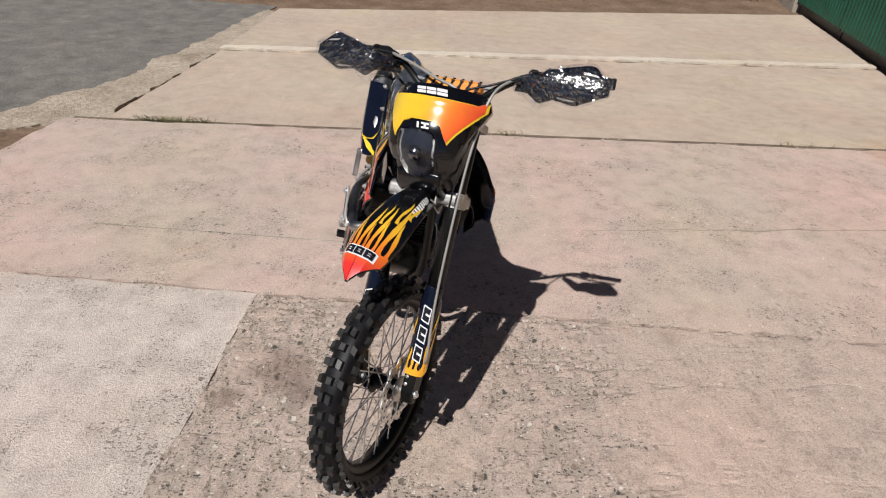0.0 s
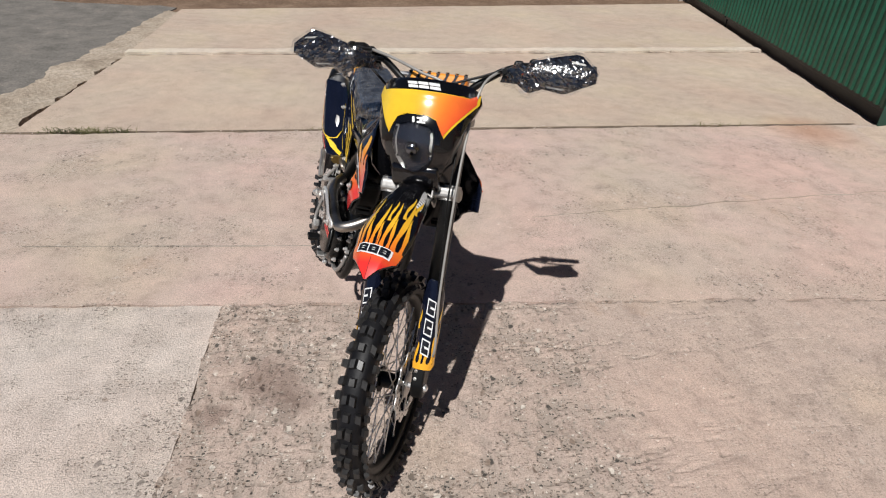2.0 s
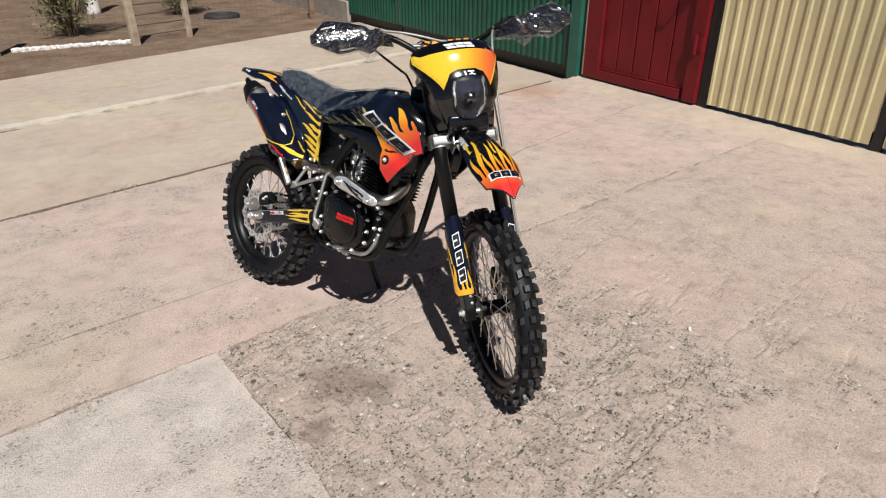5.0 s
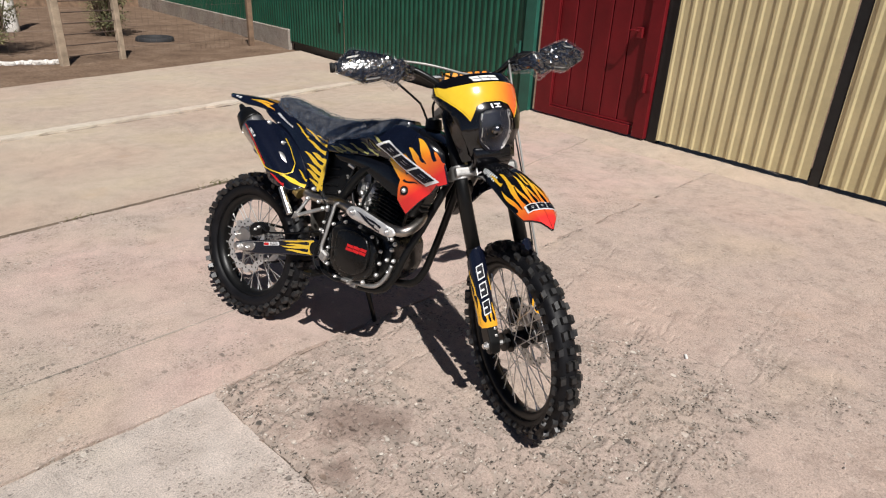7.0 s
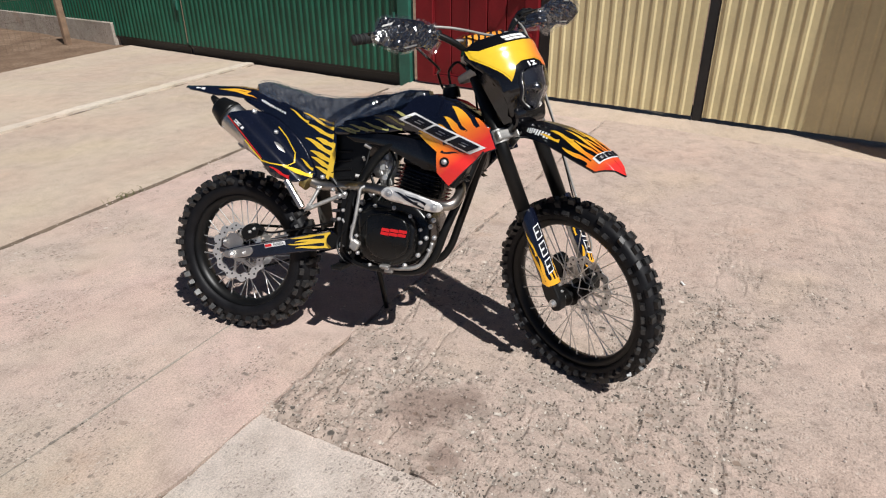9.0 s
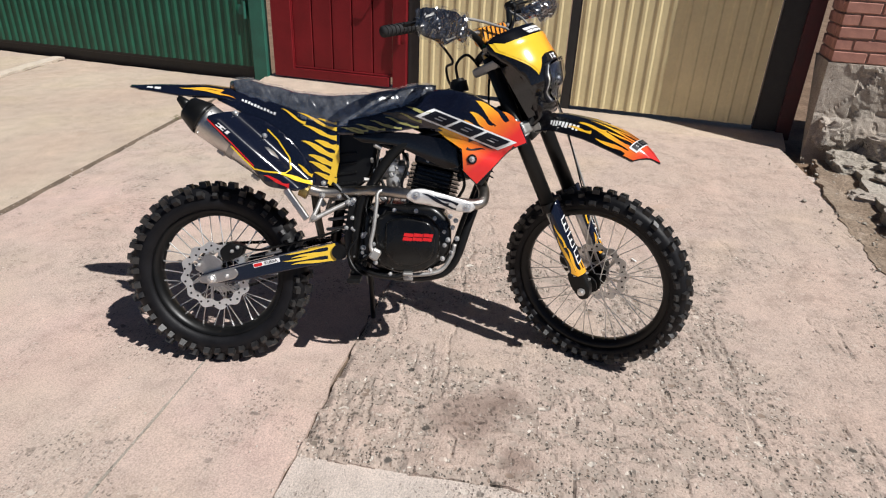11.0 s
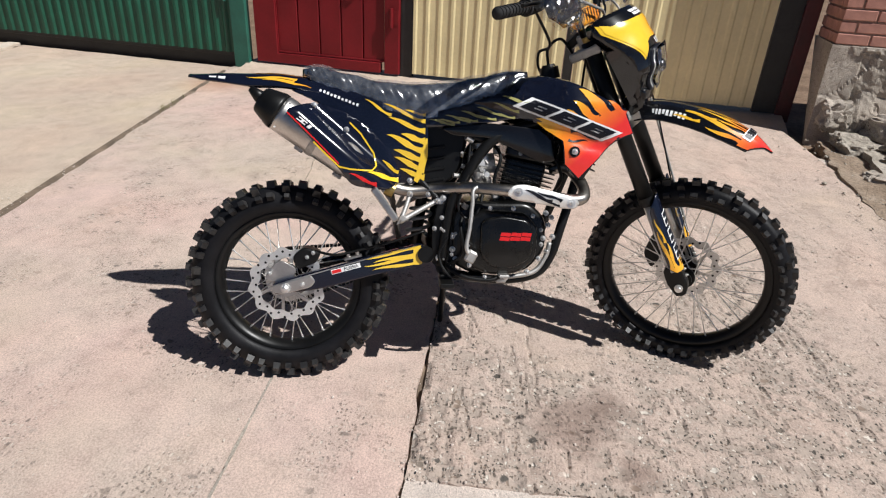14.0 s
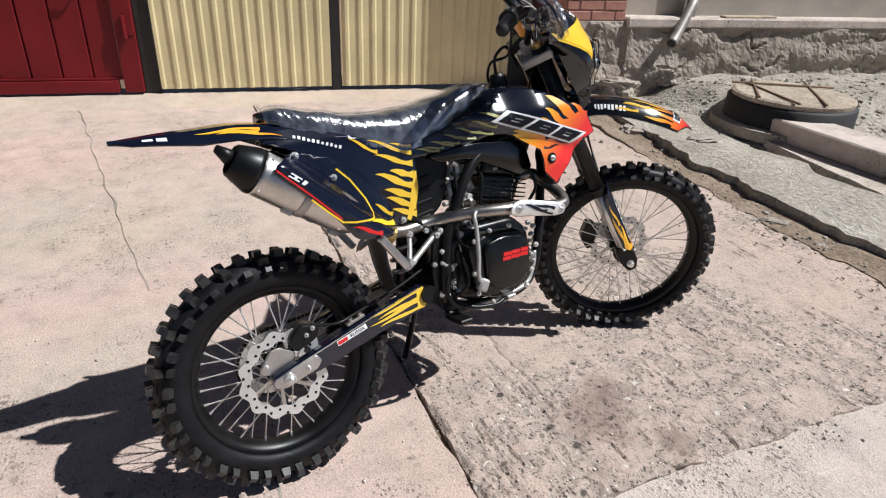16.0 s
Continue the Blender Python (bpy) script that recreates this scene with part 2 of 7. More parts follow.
MAT_MORTAR = paint("mortar", (0.30, 0.19, 0.15), 0.95, 0, 0.2, 12, 130, 0.6)
MAT_PLASTER = paint("grey_plaster", (0.42, 0.38, 0.32), 0.9, 0, 0.12, 3, 60, 0.3)
MAT_PIPE = paint("galvanised_pipe", (0.33, 0.30, 0.27), 0.55, 0.5, 0.3, 9, 70, 0.15)
MAT_WOOD = paint("weathered_wood", (0.26, 0.17, 0.11), 0.85, 0, 0.35, 7, 70, 0.5)
MAT_WOOD_PALE = paint("pale_wood", (0.46, 0.36, 0.26), 0.85, 0, 0.3, 7, 70, 0.5)
MAT_WIRE = paint("wire", (0.16, 0.12, 0.10), 0.6, 0.6, 0.2, 9, 60, 0.0)
MAT_TAR = paint("tarred_concrete", (0.022, 0.021, 0.02), 0.7, 0, 0.4, 9, 60, 0.4)
MAT_WHITEWASH = paint("whitewash", (0.74, 0.71, 0.66), 0.9, 0, 0.1, 7, 50, 0.3)
MAT_LEAF = paint("dry_leaf", (0.095, 0.125, 0.042), 0.7, 0, 0.5, 3, 40, 0.0, col2=(0.23, 0.215, 0.095))
MAT_TWIG = paint("twig", (0.13, 0.09, 0.06), 0.9, 0, 0.3, 10, 60, 0.2)
MAT_JOINT = paint("joint_soil", (0.19, 0.14, 0.10), 0.95, 0, 0.5, 6, 60, 0.5)
MAT_PAPER = paint("litter_white", (0.8, 0.79, 0.76), 0.8, 0, 0.05, 20, 80, 0.1)
MAT_OLDTYRE = paint("old_rubber", (0.03, 0.03, 0.032), 0.75, 0, 0.3, 9, 80, 0.2)


# ---- mesh helpers ----
def mesh_ob(name, bm, mat, parent=None, smooth=False, m=None):
    if isinstance(bm, bpy.types.Mesh):
        me = bm
    else:
        me = bpy.data.meshes.new(name)
        bmesh.ops.recalc_face_normals(bm, faces=bm.faces)
        bm.to_mesh(me)
        bm.free()
    me.materials.append(mat)
    if smooth:
        for p in me.polygons:
            p.use_smooth = True
    ob = new(name, me)
    if parent is not None:
        ob.parent = parent
    if m is not None:
        ob.matrix_basis = m
    return ob


def part(name, bm, mat, parent, label="", smooth=False, m=None):
    smooth = smooth or name.endswith("print")
    ob = mesh_ob(name, bm, mat, parent, smooth, m)
    if label:
        ob["label"] = label
    return ob


def thing(name, label, category, m=None, group="", kind=""):
    ob = new(name)
    ob.empty_display_size = 0.1
    if m is not None:
        ob.matrix_basis = m
    return tagged(ob, label, category, group, kind)


def add_box(bm, cx, cy, cz, sx, sy, sz, rot=None, bev=0.0, seg=1):
    r = bmesh.ops.create_cube(bm, size=1.0)
    vs = r["verts"]
    bmesh.ops.scale(bm, vec=(sx, sy, sz), verts=vs)
    if bev:
        es = list({e for v in vs for e in v.link_edges})
        r = bmesh.ops.bevel(bm, geom=es, offset=bev, segments=seg, affect="EDGES", profile=0.5)
        vs = list({v for f in r["faces"] for v in f.verts} | {v for v in vs if v.is_valid})
    if rot is not None:
        bmesh.ops.rotate(bm, cent=(0, 0, 0), matrix=rot, verts=vs)
    bmesh.ops.translate(bm, vec=(cx, cy, cz), verts=vs)
    return vs


def box(cx, cy, cz, sx, sy, sz, bev=0.0, rot=None, seg=1):
    bm = bmesh.new()
    add_box(bm, cx, cy, cz, sx, sy, sz, rot, bev, seg)
    return bm


def add_cyl(bm, p, q, r1, r2=None, n=16, cap=True):
    p, q = Vector(p), Vector(q)
    d = q - p
    m = Matrix.Translation((p + q) / 2) @ d.to_track_quat("Z", "Y").to_matrix().to_4x4()
    bmesh.ops.create_cone(bm, cap_ends=cap, segments=n, radius1=r1, radius2=r1 if r2 is None else r2, depth=d.length, matrix=m)


def smooth_path(pts, n=6):
    """Catmull-Rom through points."""
    P = [Vector(p) for p in pts]
    P = [P[0] * 2 - P[1]] + P + [P[-1] * 2 - P[-2]]
    out = []
    for i in range(1, len(P) - 2):
        for k in range(n):
            t = k / n
            a, b, c, d = P[i - 1:i + 3]
            out.append(0.5 * (2 * b + (c - a) * t + (2 * a - 5 * b + 4 * c - d) * t * t + (3 * b - a - 3 * c + d) * t ** 3))
    out.append(P[-2].copy())
    return out


def add_tube(bm, pts, r, n=10, smooth=6, radii=None, flat=1.0):
    path = smooth_path(pts, smooth) if smooth else [Vector(p) for p in pts]
    rr = [r] * len(path)
    if radii:
        k = len(radii) - 1
        for i in range(len(path)):
            f = i / (len(path) - 1) * k
            j = min(int(f), k - 1)
            rr[i] = radii[j] + (radii[j + 1] - radii[j]) * (f - j)
    rings, up = [], None
    for i, p in enumerate(path):
        d = (path[min(i + 1, len(path) - 1)] - path[max(i - 1, 0)]).normalized()
        if up is None:
            up = d.orthogonal().normalized()
        up = (up - d * up.dot(d)).normalized()
        side = d.cross(up)
        rings.append([bm.verts.new(p + (up * math.cos(2 * math.pi * k / n) + side * math.sin(2 * math.pi * k / n) * flat) * rr[i]) for k in range(n)])
    for a, b in zip(rings, rings[1:]):
        for k in range(n):
            bm.faces.new((a[k], a[(k + 1) % n], b[(k + 1) % n], b[k]))
    bm.faces.new(rings[0][::-1])
    bm.faces.new(rings[-1])


def tube(pts, r, n=10, smooth=6, radii=None):
    bm = bmesh.new()
    add_tube(bm, pts, r, n, smooth, radii)
    return bm


def slab_mesh(poly, z, thick, cell=0.12, rough=0.004, edge=0.02, seed=0):
    """A cast slab over a plan outline, with a slightly uneven top and a ragged edge."""
    from mathutils.geometry import delaunay_2d_cdt
    pts = []
    n = len(poly)
    for i in range(n):
        a, b = Vector(poly[i]), Vector(poly[(i + 1) % n])
        k = max(1, int((b - a).length / cell))
        nrm = Vector((-(b - a).y, (b - a).x)).normalized()
        for j in range(k):
            p = a.lerp(b, j / k)
            w = noise.noise(Vector((p.x * 5.3 + seed, p.y * 5.3, seed))) + 0.6 * noise.noise(Vector((p.x * 17, p.y * 17, seed)))
            pts.append(p + nrm * edge * w * (0 if j == 0 else 1))
    m = len(pts)
    xs, ys = [p.x for p in pts], [p.y for p in pts]
    inner = []
    step = cell * 2.2
    for i in range(int((max(xs) - min(xs)) / step) + 1):
        for j in range(int((max(ys) - min(ys)) / step) + 1):
            inner.append(Vector((min(xs) + (i + 0.5 + 0.3 * random.uniform(-1, 1)) * step, min(ys) + (j + 0.5 + 0.3 * random.uniform(-1, 1)) * step)))
    v, e, f, *_ = delaunay_2d_cdt(pts + inner, [], [list(range(m))], 1, 1e-5)
    bm = bmesh.new()
    vs = [bm.verts.new((p.x, p.y, z + rough * noise.noise(Vector((p.x * 1.7, p.y * 1.7, seed))))) for p in v]
    for t in f:
        bm.faces.new([vs[i] for i in t])
    for vv in [q for q in bm.verts if not q.link_faces]:
        bm.verts.remove(vv)
    rim = [ed for ed in bm.edges if ed.is_boundary]
    # worn arris, then the side
    r = bmesh.ops.extrude_edge_only(bm, edges=rim)
    low = [g for g in r["geom"] if isinstance(g, bmesh.types.BMVert)]
    for q in low:
        q.co.z = z - thick
    return bm


def stones_mesh(name, spots, seed):
    """Many small angular stones in one mesh; spots: x, y, z, radius."""
    r = random.Random(seed)
    bm = bmesh.new()
    bmesh.ops.create_icosphere(bm, subdivisions=1, radius=1.0)
    form, tri = [v.co.copy() for v in bm.verts], [[v.index for v in f.verts] for f in bm.faces]
    bm.free()
    verts, faces = [], []
    for x, y, z, rad in spots:
        rot = Euler((r.random() * 6, r.random() * 6, r.random() * 6)).to_matrix()
        sx, sy, sz = rad * r.uniform(0.8, 1.3), rad * r.uniform(0.6, 1.0), rad * r.uniform(0.5, 0.8)
        k = len(verts)
        for p in form:
            q = rot @ (p * r.uniform(0.8, 1.15))
            verts.append((x + q.x * sx, y + q.y * sy, z + q.z * sz))
        faces += [[k + i for i in t] for t in tri]
    me = bpy.data.meshes.new(name)
    me.from_pydata(verts, [], faces)
    return me


def site(x, s, z=0.0, rz=0.0):
    """The frame of the wall of gates: x behind it, s along it, from the meeting of the two cream leaves."""
    return pose(4.092, 1.724, 0, 0, 0, -7.27) @ pose(x, s, z, 0, 0, rz)


# ---- ground ----
def build_ground():
    """One sheet of soil to the horizon, rising a little towards the house and the back yard."""
    bm = bmesh.new()
    xs = [-900, -300, -100, -40, -20] + [-12 + 0.4 * i for i in range(61)] + [20, 40, 100, 300, 900]
    ys = [-900, -300, -100, -40, -20] + [-12 + 0.4 * i for i in range(81)] + [30, 50, 110, 300, 900]
    inv = site(0, 0).inverted()
    grid = []
    for y in ys:
        row = []
        for x in xs:
            q = inv @ Vector((x, y, 0))
            z = -0.06
            if -2.6 < x < 5.6 and 0.1 < y < 9:
                z = -0.090
            elif abs(x) < 13 and abs(y) < 24:
                z += (0.008 if x < -2.2 and y > 3 else 0.03) * noise.noise(Vector((x * 0.9, y * 0.9, 3)))
                if q.y < -2.75 and q.x > -3.4:  # heaped rubble in front of the house
                    f = min(1, max(0, (-2.75 - q.y) / 0.8)) * min(1, max(0, (q.x + 3.4) / 1.8))
                    z += 0.05 * f
                if y > 11:
                    z += 0.04 * min(1, (y - 11) / 2)
            row.append(bm.verts.new((x, y, z)))
        grid.append(row)
    for a, b in zip(grid, grid[1:]):
        for i in range(len(a) - 1):
            bm.faces.new((a[i], a[i + 1], b[i + 1], b[i]))
    return tagged(mesh_ob("ground", bm, MAT_DIRT, smooth=True), "bare brown trodden soil round the paved yard", "ground", kind="structure")


ground = build_ground()
pavement = thing("pavement", "cast concrete yard slabs with open cracked joints", "pavement", kind="structure")


def joint_a(x): return 4.76 + 0.105 * x
def joint_b(x): return 2.465 + 0.015 * x
def joint_c(x): return 7.20 + 0.164 * x
def yard_end(x): return 9.75 + 0.29 * x


def lattice(x, y, seed):
    """Smooth value noise, 0 to 1, over arrays."""
    i, j = np.floor(x), np.floor(y)
    u, v = x - i, y - j
    u, v = u * u * (3 - 2 * u), v * v * (3 - 2 * v)

    def h(a, b):
        q = np.sin(a * 127.1 + b * 311.7 + seed * 74.7) * 43758.5453
        return q - np.floor(q)
    return (h(i, j) * (1 - u) + h(i + 1, j) * u) * (1 - v) + (h(i, j + 1) * (1 - u) + h(i + 1, j + 1) * u) * v


def cloud(x, y, seed, octaves=4, gain=0.55):
    out, amp, tot = 0.0, 1.0, 0.0
    for k in range(octaves):
        out = out + amp * lattice(x * 2.03 ** k + 17.3 * k, y * 2.03 ** k - 9.1 * k, seed + k)
        tot += amp
        amp *= gain
    return out / tot


def step(a, b, x):
    t = np.clip((x - a) / (b - a), 0, 1)
    return t * t * (3 - 2 * t)


def worn_slab():
    """The slab under the motorcycle: weathered top with broken pits, runnels, raked ridges and a crumbled edge."""
    xs = np.concatenate([np.arange(-0.735, 1.75, 0.0095), np.arange(1.75, 4.2, 0.026)])
    xs = (xs + 0.735) / (xs[-1] + 0.735)
    vs = np.linspace(0, 1, 270)
    U, V = np.meshgrid(xs, vs, indexing="ij")
    top0, top1 = -0.735 + 4.925 * U, joint_b(0) - G + 0.015 * (-0.735 + 4.925 * U)
    low0, low1 = -0.72 + 4.58 * U, -0.15 + 0.05 * U
    X, Y = low0 + (top0 - low0) * V, low1 + (top1 - low1) * V
    X = X + 0.050 * (cloud(Y * 7, Y * 0 + 2, 3, 5) - 0.5) * (U < 1e-6)
    Y = Y + 0.016 * (cloud(X * 9, X * 0 + 5, 4) - 0.5) * (V > 1 - 1e-6)
    near = step(0.9, -0.45, X) * step(0.4, 1.0, Y)
    zone = step(0.50, 0.66, cloud(X * 1.7, Y * 1.7, 11) + 0.13 * near)
    pit = step(0.53, 0.66, cloud(X * 21, Y * 15, 21, 3)) * (0.05 + 0.95 * zone)
    pit = np.maximum(pit, 0.8 * step(0.60, 0.70, cloud(X * 48, Y * 40, 22, 2)) * (0.2 + 0.8 * zone))
    far = step(2.0, 0.4, X)
    pit, zone = pit * (0.15 + 0.85 * far), zone * far
    along = cloud(X * 0.8 + Y * 0.25, Y * 4.6 - X * 0.7, 31, 5, 0.6)
    run = (1 - step(0.0, 0.045, np.abs(along - 0.5))) * step(0.38, 0.58, cloud(X * 8, Y * 12, 32, 2))
    run = run * (0.25 + 0.75 * far) * step(0.30, 0.48, cloud(X * 1.1, Y * 1.1, 33, 2) + 0.10 * step(1.5, 0.7, Y))
    rim = np.minimum(np.minimum((X + 0.73) / 0.06, (joint_b(0) - G + 0.015 * X - Y) / 0.030), 1)
    chipped = (1 - step(0, 1, np.clip(rim, 0, 1))) * step(0.40, 0.62, cloud(X * 13, Y * 13, 41, 3))
    Z = 0.012 + 0.010 * (cloud(X * 2.2, Y * 2.2, 51) - 0.5) + 0.003 * (cloud(X * 26, Y * 26, 52, 2) - 0.5)
    Z = Z + 0.0022 * (cloud(X * 70, Y * 5, 53, 2) - 0.5) - 0.0055 * pit - 0.0065 * run - 0.016 * chipped
    Z = np.maximum(Z, -0.012)
    n, m = X.shape
    idx = np.arange(n * m).reshape(n, m)
    verts = np.stack([X, Y, Z], -1).reshape(-1, 3)
    faces = np.stack([idx[:-1, :-1], idx[1:, :-1], idx[1:, 1:], idx[:-1, 1:]], -1).reshape(-1, 4)
    border = np.concatenate([idx[:, 0], idx[-1, 1:], idx[-2::-1, -1], idx[0, -2:0:-1]])
    k = len(border)
    low = verts[border].copy()
    low[:, 2] = -0.13
    a, b = border, np.roll(border, -1)
    c, d = n * m + np.roll(np.arange(k), -1), n * m + np.arange(k)
    faces = np.concatenate([faces, np.stack([b, a, d, c], -1)])
    me = bpy.data.meshes.new("slab")
    me.from_pydata(np.concatenate([verts, low]).tolist(), [], faces.tolist())
    wear = np.clip(0.7 * pit + 0.38 * run + 0.9 * chipped + 0.12 * zone, 0, 1).reshape(-1)
    me.attributes.new("wear", "FLOAT", "POINT").data.foreach_set("value", np.concatenate([wear, np.full(k, 0.5)]).astype(np.float32))
    return me


G = 0.005
part("slab", slab_mesh([(-3.1, joint_b(-3.1) + G), (4.21, joint_b(4.2) + G), (4.5, joint_a(4.5) - 0.022), (-2.95, joint_a(-2.95) - 0.022)], 0.0, 0.12, cell=0.06, edge=0.020, seed=1), MAT_SLAB_PINK, pavement, "pinkish worn concrete slab")
part("slab", slab_mesh([(-2.68, joint_a(-2.68) + 0.014), (4.5, joint_a(4.5) + 0.014), (4.86, joint_c(4.86) - 0.075), (-2.62, joint_c(-2.62) - 0.078)], -0.014, 0.12, cell=0.06, edge=0.022, seed=2), MAT_SLAB, pavement)
part("slab", slab_mesh([(-2.62, joint_c(-2.62) + 0.05), (4.86, joint_c(4.86) + 0.05), (5.3, yard_end(5.3)), (-2.7, yard_end(-2.7))], -0.002, 0.12, seed=3), MAT_SLAB, pavement)
part("slab", worn_slab(), MAT_SLAB_WORN, pavement, "rough chipped concrete slab with exposed stones")
part("slab", slab_mesh([(-4.2, -2.4), (-0.62, -2.2), (-0.742, joint_b(-0.742) - 0.008), (-4.2, joint_b(-4.2) - 0.008)], 0.0, 0.12, cell=0.04, edge=0.012, seed=5), MAT_PATCH, pavement, "pale concrete slab")
for ja, jb, jz in ((joint_a, 0.040, -0.007), (joint_b, 0.012, -0.016)):
    part("joint_soil", slab_mesh([(-2.9, ja(-2.9) - jb), (4.3, ja(4.3) - jb), (4.3, ja(4.3) + jb), (-2.9, ja(-2.9) + jb)], jz, 0.02, edge=0.002, seed=13), MAT_JOINT, pavement, "dark soil in the joint")
part("joint_soil", slab_mesh([(-2.62, joint_c(-2.62) - 0.090), (4.8, joint_c(4.8) - 0.090), (4.8, joint_c(4.8) - 0.040), (-2.62, joint_c(-2.62) - 0.040)], -0.016, 0.02, edge=0.002, seed=14), MAT_JOINT, pavement, "dark soil in the joint")
part("saw_joint", slab_mesh([(-3.0, 2.92), (-0.2, 2.985), (-0.2, 2.995), (-3.0, 2.93)], 0.0015, 0.01, edge=0.003, seed=11), MAT_FOUND, pavement, "thin brown joint line")
for cx0, cx1, fy in ((0.9, 4.2, lambda x: 3.19 + 0.172 * x),):
    n_ = 44
    edge_ = [(cx0 + (cx1 - cx0) * i / n_, fy(cx0 + (cx1 - cx0) * i / n_) + 0.035 * noise.noise(Vector((i * 0.31, fy(0), 1)))) for i in range(n_ + 1)]
    wide_ = [0.0025 + 0.007 * max(0.0, noise.noise(Vector((i * 0.4, fy(0), 4)))) for i in range(n_ + 1)]
    part("crack", slab_mesh([(x, y - w) for (x, y), w in zip(edge_, wide_)] + [(x, y + w) for (x, y), w in zip(edge_[::-1], wide_[::-1])], 0.0035, 0.01, cell=0.04, rough=0.001, edge=0.002, seed=15), MAT_FOOTING, pavement, "thin ragged crack filled with grit")
bm = slab_mesh([(-2.64, joint_c(-2.64) - 0.060), (4.85, joint_c(4.85) - 0.060), (4.86, joint_c(4.86) + 0.085), (-2.64, joint_c(-2.64) + 0.085)], 0.008, 0.1, cell=0.05, rough=0.004, edge=0.04, seed=6)
part("joint_filling", bm, MAT_FILLING, pavement, "pale mortar joint")
bm = slab_mesh([(-30, joint_a(-2.7) - 0.3), (-2.9, joint_a(-2.9) + 0.1), (-2.85, yard_end(-2.7) + 0.3), (-12, 9.9), (-30, 12)], -0.044, 0.06, cell=0.25, edge=0.10, seed=8)
tagged(mesh_ob("road", bm, MAT_ASPHALT), "grey worn asphalt strip beside the yard", "road", kind="structure")


verge = slab_mesh([(-3.75, 4.05), (-3.02, 4.40), (-2.72, 4.52), (-2.65, 6.5), (-2.63, 6.95), (-2.68, 8.9), (-2.9, 9.05), (-2.98, 7.2), (-3.06, 6.2), (-3.15, 5.2), (-3.5, 4.6)], -0.020, 0.07, cell=0.05, rough=0.035, edge=0.07, seed=9)
tagged(mesh_ob("verge", verge, MAT_SAND), "pale sandy strip of crumbled concrete beside the asphalt", "verge", kind="structure")


# ---- wall of gates ----
bm = bmesh.new()
prof = [(-0.34, -0.02), (-0.30, 0.004), (-0.10, 0.045), (-0.02, 0.060), (0.20, 0.062), (0.20, -0.05)]
rows_ = []
for i in range(60):
    s = -1.95 + 5.30 * i / 59
    rows_.append([bm.verts.new((x + 0.012 * noise.noise(Vector((s * 3, x * 4, 1))), s, z + 0.006 * noise.noise(Vector((s * 4, x * 9, 2))))) for x, z in prof])
for p, q in zip(rows_, rows_[1:]):
    for k in range(len(prof) - 1):
        bm.faces.new((p[k], p[k + 1], q[k + 1], q[k]))
tagged(mesh_ob("threshold", bm, MAT_SLAB, smooth=True, m=site(0, 0)), "low concrete ramp along the foot of the doors", "threshold", kind="structure")
def corrugated(w, h, pitch, depth, crest, flank, th=0.002):
    """Trapezoid-ribbed sheet in the yz plane, from y=0 to w, ribs towards -x."""
    prof, y = [], 0.0
    while y < w - 1e-6:
        for dy, x in ((0, 0), (pitch - crest - 2 * flank, 0), (pitch - crest - flank, -depth), (pitch - flank, -depth)):
            if y + dy <= w:
                prof.append((x, y + dy))
        y += pitch
    prof.append((0, w))
    bm = bmesh.new()
    for off in (0, th):
        lo = [bm.verts.new((x + off, yy, 0)) for x, yy in prof]
        hi = [bm.verts.new((x + off, yy, h)) for x, yy in prof]
        for i in range(len(prof) - 1):
            bm.faces.new((lo[i], lo[i + 1], hi[i + 1], hi[i]))
    return bm


def cream_leaf(s0, s1, label):
    t = thing("gate_leaf", label, "gate", site(0, s0), group="cream garage gate leaves")
    w = s1 - s0
    part("sheet", corrugated(w, 2.25, 0.124, 0.010, 0.024, 0.016), MAT_YELLOW, t, m=pose(-0.01, 0, 0.10))
    part("rail", box(0.03, w / 2, 0.16, 0.04, w, 0.06, 0.004), MAT_DARK, t)
    part("rail", box(0.03, w / 2, 2.2, 0.04, w, 0.06, 0.004), MAT_DARK, t)
    return t


cream_leaf(0.055, 1.53, "cream trapezoid-ribbed steel garage gate leaf, closed")
cream_leaf(-1.68, -0.045, "cream ribbed steel garage gate leaf, partly in shade")


def post(name, s, w, d, h, mat, label, x=0.0, z=0.0):
    t = tagged(mesh_ob(name, box(0, 0, h / 2, d, w, h, 0.004), mat, m=site(x, s, z)), label, "post")
    return t


post("gate_post", 0.005, 0.085, 0.05, 2.4, MAT_DARK, "dark steel strip between the cream gate leaves", 0.02, 0.03)
post("gate_post", 1.605, 0.12, 0.08, 2.4, MAT_DARK, "dark steel post between red door and cream gate", 0.05)
post("gate_post", -1.80, 0.20, 0.08, 2.4, MAT_DARK, "dark steel jamb in the shade beside the brick pier", 0.06)
post("gate_post", -1.95, 0.12, 0.1, 2.4, MAT_MAROON, "maroon steel jamb beside the brick pier", 0.03)


